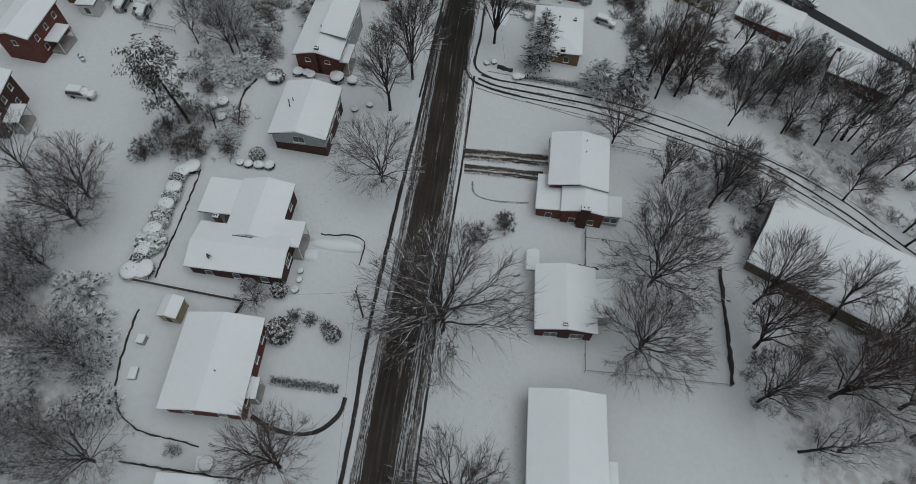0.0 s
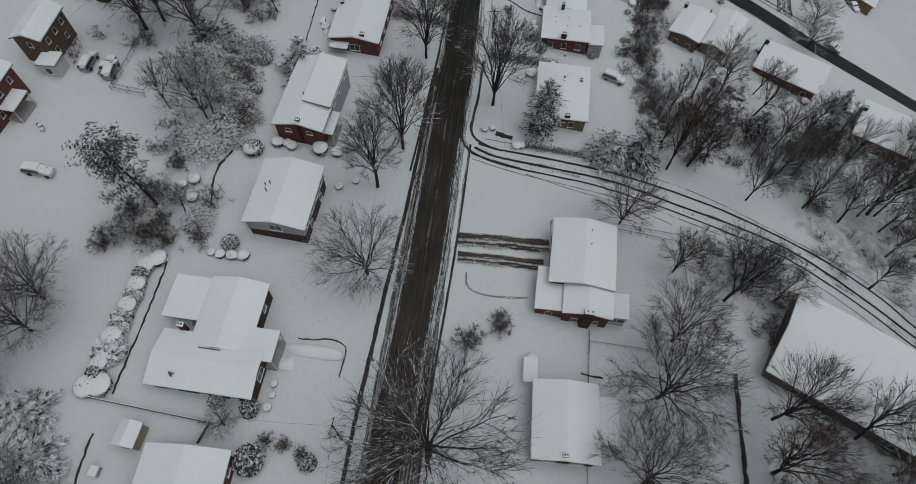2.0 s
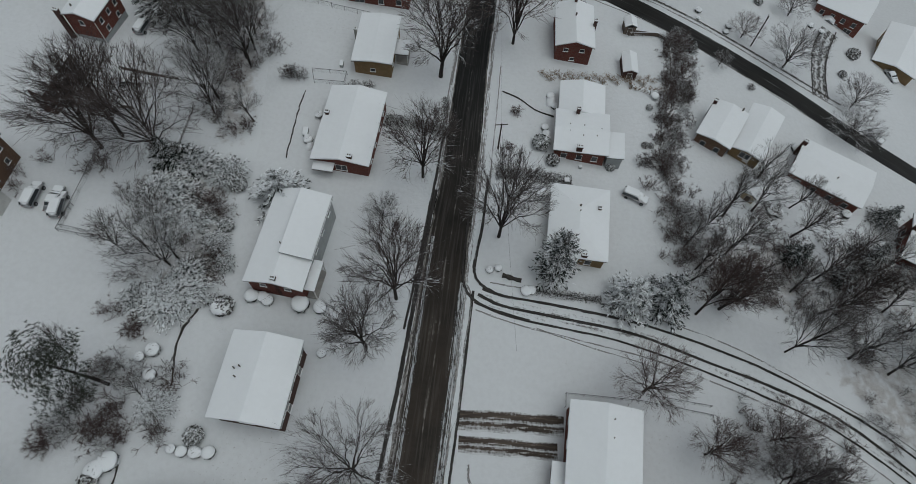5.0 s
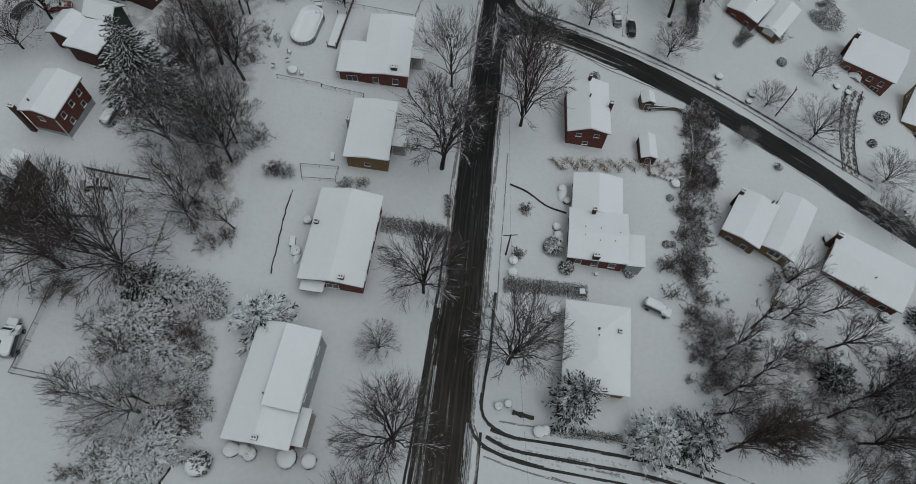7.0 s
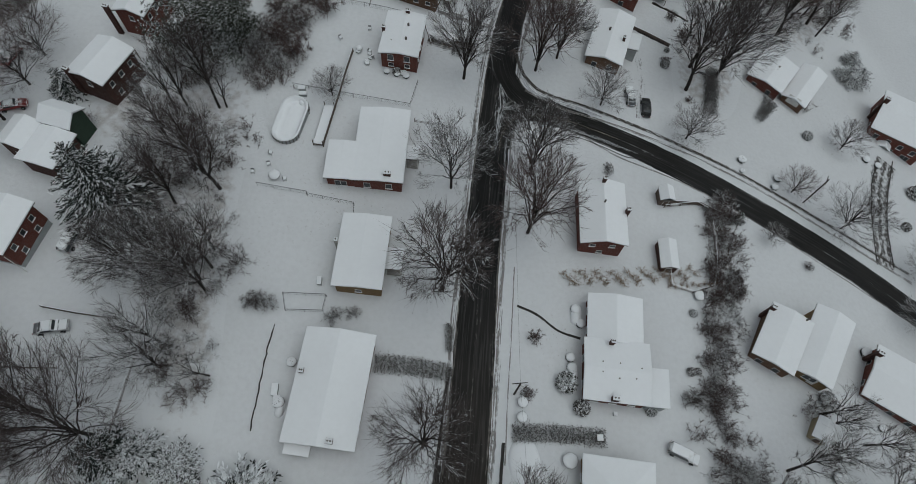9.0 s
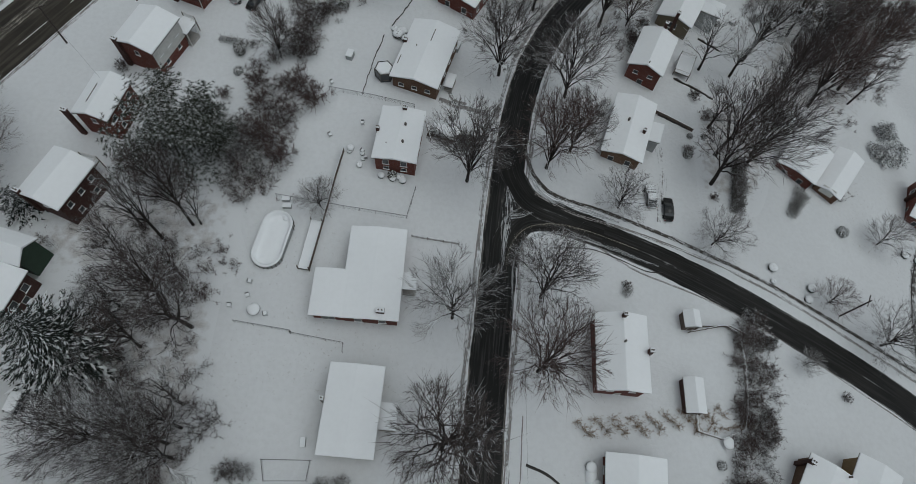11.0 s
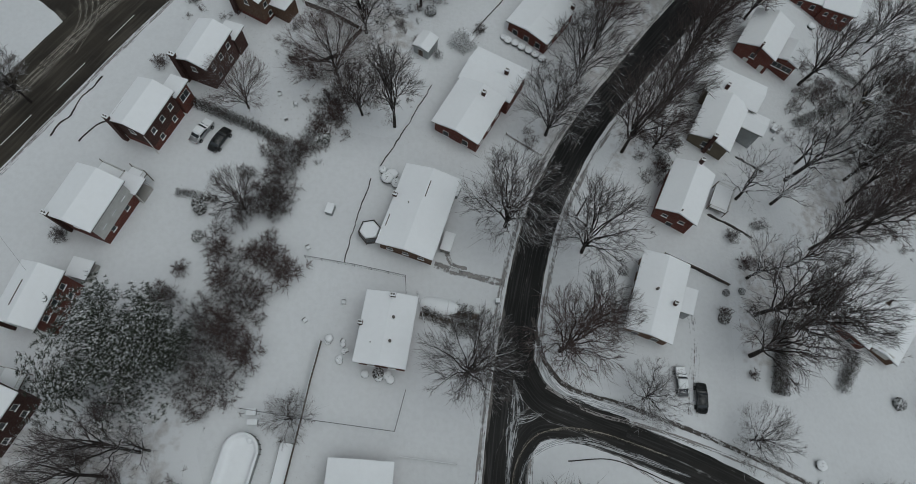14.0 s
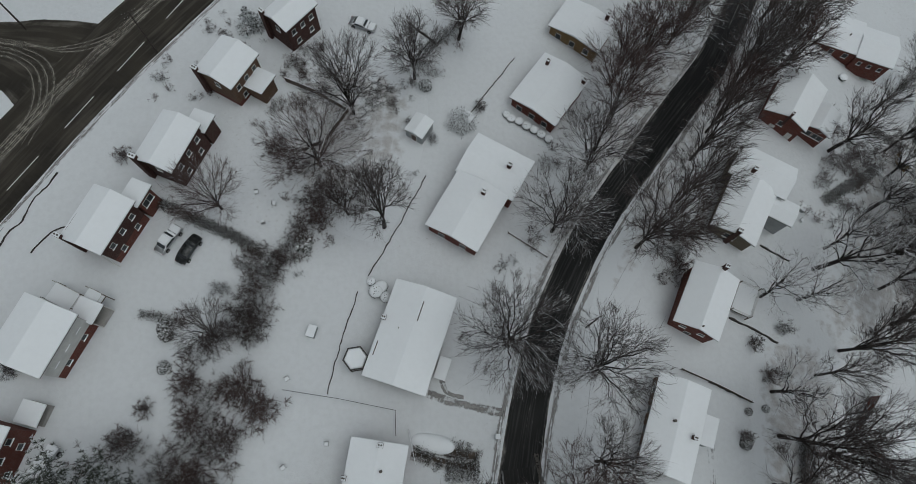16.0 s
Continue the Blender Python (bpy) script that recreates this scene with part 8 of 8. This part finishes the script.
bush(-10.3, 172.8, 0.55, None, True)
bush(-8.4, 172.4, 0.60, None, True)
bush(-6.8, 172.1, 0.60, None, True)
bush(-15.7, 177.2, 0.45, None, True)
bush(-13.6, 176.9, 0.40, None, True)
bush(-13.4, 175.9, 0.40, None, True)
bush(-13.9, 174.5, 0.45, None, True)

# ---- hedges and edging walls ----
hedge([(10.0, 109.2), (15.1, 109.1), (22.6, 108.6)], 2.2, 0.7, "long low hedge dusted with snow along the drive")
hedge([(-9.4, 118.6), (-4.9, 118.2), (0.8, 117.3)], 2.4, 0.8, "low clipped hedge by the drive")
hedge([(15.8, 87.2), (20.4, 86.7), (25.4, 86.3)], 0.9, 0.7, "low hedge along the corner lot")
hedge([(-39.5, 199.4), (-37.0, 199.0), (-34.1, 198.4)], 0.9, 0.9, "narrow snowy hedge in the yard")
hedge([(-39.7, 215.6), (-32.7, 212.5), (-25.7, 209.3)], 1.3, 1.0, "narrow hedge beside the parked cars")
hedge([(56.3, 183.4), (55.2, 178.2), (53.3, 172.1)], 2.2, 1.8, "tall dark hedge beside the far driveway", 3, 420)
hedge([(69.2, 179.3), (67.3, 175.9), (65.4, 172.9)], 1.8, 1.6, "dark hedge at the carport")
hedge([(-39.6, 215.6), (-33.4, 212.9), (-28.3, 210.7), (-25.0, 208.0)], 1.5, 1.2, "long brown hedge behind the parked cars")
hedge([(70.3, 178.1), (66.3, 174.2)], 1.6, 1.0, "short hedge near the house door")
hedge([(2.3, 182.5), (4.4, 182.0), (5.7, 181.2)], 2.2, 0.4, "dark ivy patch on the patio")
hedge([(-2.1, 182.2), (-0.5, 181.2), (0.6, 180.5)], 1.5, 0.4, "dark low plants beside the patio")
hedge([(2.0, 179.9), (5.7, 179.6)], 2.6, 0.5, "dark low plants at the patio's foot")
hedge([(-4.5, 243.1), (-1.3, 246.9), (2.8, 251.6)], 1.6, 1.2, "dark hedge strip between far yards")
hedge([(85.2, 247.6), (92.4, 245.7), (101.1, 243.6)], 1.6, 1.2, "hedge between the wooded yards")
hedge([(71.5, 226.3), (78.7, 230.6), (88.8, 236.6)], 2.0, 1.2, "snowy hedge beside the lane")
hedge([(0.8, 124.4), (0.9, 120.9)], 0.7, 0.8, "clipped hedge by the road")
hedge([(-22.9, 25.8), (-18.9, 25.2), (-14.6, 24.7)], 0.8, 0.7, "low hedge at the foot of the house")
low_wall("edging_wall", [(-39.5, 60.7), (-40.6, 51.0), (-42.0, 40.7)], "dark stone edging between two snowy yards", 0.3, 0.2)
low_wall("edging_wall", [(-34.1, 81.9), (-35.9, 77.4), (-35.5, 70.5)], "curved dark stone edging of a yard", 0.35, 0.3)
low_wall("edging_wall", [(-42.9, 35.6), (-43.3, 30.3), (-43.2, 25.4), (-41.9, 21.6), (-39.0, 19.0), (-34.1, 17.9), (-31.0, 17.0)], "curved edging round a snowy lawn", 0.3, 0.25)
low_wall("edging_wall", [(44.6, 46.2), (43.1, 35.7), (41.6, 26.4)], "dark fence wall along a yard", 1.0, 0.35)
low_wall("edging_wall", [(-40.1, 15.1), (-33.3, 14.1), (-24.6, 13.0)], "dark edging between two yards", 0.4, 0.3)
ribbon("garden_path", [(4.7, 61.3), (5.0, 58.9), (7.8, 57.5), (14.2, 57.3)], 0.7, M_TRACK_FAINT, 0.05, "faint trodden path curving beside the drive", "path", 0.6, 0.08, cols=3)
low_wall("edging_wall", [(-24.3, 124.1), (-24.8, 120.2), (-25.1, 116.0), (-25.7, 109.2)], "dark low wall along a snowy yard", 0.3, 0.17)
low_wall("edging_wall", [(-55.5, 220.2), (-56.5, 217.8), (-57.9, 215.7), (-58.5, 212.5), (-59.7, 211.0), (-60.7, 208.6)], "ragged dark roadside retaining wall", 0.2, 0.22)
low_wall("edging_wall", [(-52.3, 211.8), (-53.6, 211.2), (-54.7, 210.2), (-56.1, 207.7)], "dark retaining wall beside a drive", 0.22, 0.2)
low_wall("edging_wall", [(12.6, 246.3), (8.4, 239.8), (4.4, 233.7)], "thin edging between two snowy yards", 0.22, 0.16)
low_wall("edging_wall", [(-2.0, 222.5), (-6.8, 212.1), (-9.9, 206.0)], "thin edging between two snowy yards", 0.22, 0.16)
low_wall("edging_wall", [(-11.2, 203.6), (-12.9, 197.0), (-14.4, 189.3)], "thin edging between two snowy yards", 0.2, 0.15)
low_wall("edging_wall", [(-19.2, 49.5), (-12.8, 48.8), (-12.9, 44.1)], "low edging of a front bed", 0.25, 0.2)
low_wall("edging_wall", [(10.2, 89.6), (13.2, 88.9)], "low stone wall on the corner lot", 0.6, 0.8)
low_wall("edging_wall", [(24.5, 45.1), (21.3, 45.6)], "low edging beside the drive", 0.3, 0.3)
low_wall("edging_wall", [(41.3, 192.3), (44.9, 190.8), (48.0, 189.5)], "dark lattice screen beside the house", 0.55, 0.3)
low_wall("edging_wall", [(46.5, 202.4), (50.9, 200.7), (54.7, 198.8)], "dark rough hedge beside the deck", 0.4, 0.4)
low_wall("edging_wall", [(54.9, 215.6), (60.3, 213.2)], "low dark wall behind the house", 0.4, 0.25)
low_wall("edging_wall", [(-5.6, 251.2), (-1.1, 247.5)], "low dark hedge wall", 0.5, 0.4)
low_wall("edging_wall", [(-26.1, 225.8), (-21.5, 225.6), (-17.6, 227.3)], "dark fence wall below the yard", 0.8, 0.4)



# ---- fences ----
fence("garden_fence", [(23.0, 51.7), (22.0, 42.9), (20.1, 27.9), (41.3, 26.2)], "galvanised chain-link fence round a snowy yard", "chain", 1.1)
fence("garden_fence", [(23.0, 50.4), (28.6, 49.8), (33.4, 49.1)], "galvanised chain-link fence behind a house", "chain", 1.1)
fence("garden_fence", [(-44.7, 40.1), (-36.3, 38.6), (-28.8, 37.3), (-29.8, 34.7)], "dark board fence between two yards", "board", 1.0)
fence("garden_fence", [(-24.6, 237.7), (-19.9, 235.9), (-14.5, 232.9), (-17.4, 227.6), (-18.4, 223.0)], "dark board fence round a yard corner", "board", 1.3)
fence("garden_fence", [(30.9, 71.4), (40.6, 70.1)], "chain-link fence behind a yard", "chain", 1.1)
fence("garden_fence", [(-29.7, 147.2), (-21.8, 146.0), (-21.8, 145.7), (-14.3, 144.4), (-14.3, 143.1)], "galvanised chain-link fence across a snowy lawn", "chain", 1.1)
fence("garden_fence", [(-26.3, 167.9), (-18.3, 166.7), (-5.9, 165.2), (-4.6, 170.7)], "galvanised chain-link fence round a lawn", "chain", 1.1)
fence("garden_fence", [(-16.6, 177.2), (-17.6, 171.6), (-18.3, 166.7), (-20.1, 155.6)], "dark board fence down the side of a yard", "board", 1.2)
fence("garden_fence", [(-23.5, 128.7), (-17.3, 128.6), (-17.6, 126.1), (-22.9, 126.1), (-23.5, 128.7)], "small chain-link pen dusted with snow", "chain", 1.0)
fence("garden_fence", [(39.1, 148.3), (47.5, 148.7), (45.1, 133.4), (37.5, 133.0), (37.8, 137.1)], "timber rail fence round a snowy patio", "rail", 1.1)
fence("garden_fence", [(42.8, 131.8), (42.0, 124.8), (40.7, 110.0)], "dark garden fence beside a thicket", "chain", 1.1)
fence("garden_fence", [(40.0, 149.3), (46.3, 149.7), (49.7, 148.1)], "board fence above the branch road", "board", 1.1)
fence("garden_fence", [(-42.1, 118.5), (-42.6, 112.9), (-43.1, 108.1)], "wooden rail fence in a wooded yard", "rail", 1.0)
fence("garden_fence", [(-54.6, 107.6), (-55.4, 99.9), (-56.2, 93.7), (-50.7, 92.7), (-49.5, 95.3)], "chain-link fence round a drive", "chain", 1.2)
fence("garden_fence", [(-55.6, 97.5), (-56.4, 93.0), (-50.5, 92.0)], "chain-link fence corner in the snow", "chain", 1.1)
fence("garden_fence", [(-5.0, 162.0), (2.4, 161.1)], "low rail fence beside a house", "rail", 1.0)
fence("garden_fence", [(-3.4, 184.9), (-2.3, 180.5)], "low rail round a patio", "rail", 0.9)
fence("garden_fence", [(36.9, 194.0), (42.9, 191.7), (48.0, 189.4)], "dark slatted fence running into the yard", "board", 1.0)
fence("garden_fence", [(-20.0, 189.7), (-12.8, 188.7), (-5.2, 187.3), (-5.0, 184.1)], "weathered chain-link fence round a lawn", "chain", 1.1)
fence("garden_fence", [(10.8, 213.8), (16.7, 210.3)], "low rail beside the front walk", "rail", 0.9)
fence("garden_fence", [(18.6, 69.3), (18.8, 71.2), (29.7, 70.5), (40.4, 68.8), (40.1, 59.9)], "chain-link fence behind the split-level house", "chain", 1.1)
fence("garden_fence", [(23.2, 52.4), (22.0, 43.5)], "chain-link fence beside the house", "chain", 1.1)
fence("garden_fence", [(93.0, 261.4), (104.8, 260.0)], "rail fence in a snowy yard", "rail", 1.0)

fence("garden_fence", [(-64.8, 117.0), (-58.6, 117.1), (-51.7, 117.1)], "dark board fence at the wood's edge", "board", 0.9)
fence("garden_fence", [(-55.9, 125.7), (-51.4, 124.9), (-45.9, 124.2)], "dark board fence at the wood's edge", "board", 0.9)

# ---- poles and cables ----
utility_pole(-11.7, 35.6, 8.5, 80, 1)
utility_pole(69.5, 153.4, 8.5, 60, 1)
utility_pole(-65.4, 196.9, 8.5, 30, 1)
utility_pole(-45.2, 241.9, 10, 30, 2)
utility_pole(10.2, 114.6, 7, 5, 1)
utility_pole(-66.6, 245.7, 9, 30, 1)
utility_pole(22.3, 199.7, 7, 20, 1)
wire((-11.7, 35.6, 18.9), (-13, -40, 19.7), 0.6)
wire((-11.7, 35.6, 18.9), (3, 66, 15.6), 0.5)
wire((-11.7, 35.6, 18.9), (-23, 37, 15.2), 0.4)
wire((10.2, 114.6, 13.5), (11, 75, 15.2), 0.6)
wire((10.2, 114.6, 13.5), (12, 168, 12.4), 0.9)
wire((22.3, 199.7, 8.6), (17, 172, 11.6), 0.5)
wire((-65.4, 196.9, 17.5), (-45.2, 241.9, 16.0), 0.8)
wire((-65.4, 196.9, 17.5), (-46, 176, 15.2), 0.4)
wire((22.3, 199.7, 8.6), (48, 240, 2.1), 0.8)

# ---- vehicles ----
car(-61.8, 74.9, -98, "white", "white minivan parked on a snowy yard", "van", 1)
car(-61.5, 98.8, -6, "silver", "snow-covered minivan parked beside a brick house", "van", 1)
car(-58.3, 98.3, -8, "silver", "snow-covered car parked beside a minivan", "car", 1)
car(34.3, 106.5, -116, "white", "white car with snow on it beside a thicket", "van", 1)
car(36.5, 173.0, -0, "grey", "grey car under patchy snow in a drive", "car", 1)
car(39.4, 170.7, -6, "black", "dark car cleared of snow in a drive", "car", 0)
car(-37.9, 210.2, -29, "silver", "silver car covered with snow in a yard", "car", 1)
car(-34.9, 208.8, -26, "black", "black car with patchy snow in a yard", "car", 0)
car(-54.6, 136.3, -13, "silver", "snow-covered van parked behind a brick house", "van", 1)
car(-57.4, 97.3, 2, "silver", "snow-covered van at the yard's edge", "van", 1)
car(-76.0, 158.8, -20, "black", "black car with patchy snow on a yard", "car", 0)
car(-70.1, 160.3, -74, "red", "red car parked on a snowy drive", "car", 0)
car(-73.7, 170.8, -18, "red", "dark red car parked on a snowy drive", "car", 0)
car(112.9, 158.4, -168, "silver", "car under snow by the far house", "car", 1)
car(93.5, 131.6, -135, "silver", "pale car driven to the road's edge", "car", 1)
car(-13.2, 249.6, -110, "silver", "snow-covered car behind a brick house", "car", 1)
car(-47.6, 180.5, -22, "silver", "snow-covered van beside a brick house", "van", 1)
car(-53.6, 122.7, -81, "silver", "snow-covered car under bare trees", "car", 1)

# ---- yard things ----
shed(-37.8, 35.3, -10, 2.8, 3.2, 2.0, 0.6, M_SIDE_TAN, "small tan garden shed under snow")
shed(39.2, 150.0, 0, 2.6, 2.8, 2.1, 0.8, M_WOOD, "small dark garden shed under snow")
shed(37.3, 138.0, -3, 3.0, 5.2, 2.0, 0.7, M_BRICK_DARK, "long dark garden shed with a snowy roof")
shed(57.0, 110.0, -35, 2.6, 3.6, 2.0, 0.5, M_SIDE_TAN, "pale garden shed with a snowy roof")
shed(-3.2, 230.1, -30, 3.2, 3.6, 2.1, 0.5, M_SIDE_GREY, "pale grey-green garden shed with a snowy roof")
shed(97.5, 240.1, -30, 3, 3.5, 2.2, 0.6, M_BRICK_TAN, "small brown shed in the woods")
oblong_pool(-25.9, 160.2, 78, 4.7, 2.3)
deck(-20.3, 159.6, -9, 1.8, 8.2, 0.7, "long low timber pool deck under snow", False)
deck(49.0, 205.2, -25, 3.2, 5.0, 1.6, "raised timber deck with white balusters behind the house")
deck(-45.6, 200.4, -25, 2.6, 3.4, 2.2, "rear timber deck with white railings under snow")
deck(-49.1, 201.1, -25, 4.4, 2.6, 2.0, "rear timber deck with white railings under snow")
deck(-54.5, 170.7, -15, 3.0, 3.0, 2.2, "rear timber deck with dark railings")
snowy_table(-27.2, 149.0, 0.95, 0.7)
snowy_table(-15.5, 177.6, 0.6, 0.7)
snowy_table(-28.5, 180.4, 0.6, 0.7)
snowy_table(-29.5, 14.9, 1.0, 0.7)
snowy_table(42.1, 131.4, 0.9, 0.7)
snowy_table(29.0, 42.1, 0.8, 0.7)
snowy_table(29.5, 42.4, 0.8, 0.7)
snowy_table(11.1, 111.3, 0.8, 0.7)
snowy_table(11.3, 113.4, 0.8, 0.7)
snowy_table(-24.4, 163.9, 0.5, 0.7)
snowy_table(17.5, 105.5, 1.1, 0.7)
snowy_table(13.8, 87.0, 0.9, 0.7)
garden_chair(-28.4, 151.2, 20)
garden_chair(-25.6, 148.5, 100)
garden_chair(-30.7, 149.6, 0)
garden_chair(-28.4, 153.4, 80)
garden_chair(-13.6, 177.3, 60)
garden_chair(-13.0, 176.0, 200)
garden_chair(-13.9, 183.0, 0)
garden_chair(-19.1, 180.1, 40)
garden_chair(-26.8, 218.1, 10)
garden_chair(-24.1, 216.4, 90)
garden_chair(-25.3, 213.4, 200)
garden_chair(-19.7, 191.2, 30)
garden_chair(99.4, 212.3, 30)
garden_chair(64.8, 221.4, 40)
garden_chair(-8.1, 203.2, 0)
garden_chair(-64.2, 83.2, 10)
garden_chair(-64.8, 83.9, 80)
bench_box(-41.2, 31.0, -10, 1.0, 1.2, 0.8, "small pale storage box under snow")
bench_box(-17.0, 197.6, -15, 1.1, 1.6, 1.0, "small box with a red end under snow")
bench_box(22.1, 108.6, 0, 0.8, 0.8, 0.8, "dark bin beside the drive")
bench_box(-24.8, 167.5, 0, 1.2, 0.8, 0.5, "small crate under snow")
bench_box(-24.5, 166.2, 0, 1.3, 0.7, 0.5, "low crate under snow")
bench_box(24.9, 112.0, 0, 0.5, 0.5, 0.5, "small box by the wall")
bench_box(-43.0, 95.9, 0, 0.6, 0.6, 0.6, "small box in the yard")
bench_box(-29.9, 14.9, 0, 1.8, 1.8, 0.4, "square planter frame under snow")
bench_box(-41.2, 26.3, 0, 1.0, 1.6, 0.4, "low garden frame under snow")
bench_box(2.2, 202.0, -20, 1.2, 1.8, 1.0, "storage box beside the house steps")
bench_box(-23.0, 114.6, 0, 0.8, 1.6, 0.6, "garden bench under snow")
bench_box(-22.6, 113.1, 0, 0.8, 1.4, 0.6, "garden bench under snow")
bench_box(-18.5, 130.9, 0, 0.6, 1.2, 0.6, "box under snow by the house")
bench_box(8.6, 184.1, 0, 0.6, 0.6, 1.0, "dark bin by the road")
bench_box(65.5, 223.8, -40, 1.0, 1.2, 0.9, "dark grill under snow")
gazebo(-10.7, 193.9, 10)
drift(-16.7, 47.5, -7, 4.2, 1.0, 0.9)
drift(-20.3, 45.6, 0, 1.2, 1.0, 0.7)
drift(13.9, 46.0, 80, 2.6, 1.2, 1.2)
drift(11.1, 105.2, 0, 2.2, 3.0, 0.7)
drift(-70.0, 105.8, 0, 2, 1.2, 0.5)
drift(20.6, 127.0, 80, 1.6, 0.9, 0.8)
drift(-0.2, 183.1, -8, 3.0, 1.2, 0.6)
drift(14.1, 46.8, 80, 1.8, 1.1, 0.9)
drift(-22.1, 112.1, 80, 1.2, 0.6, 0.6)
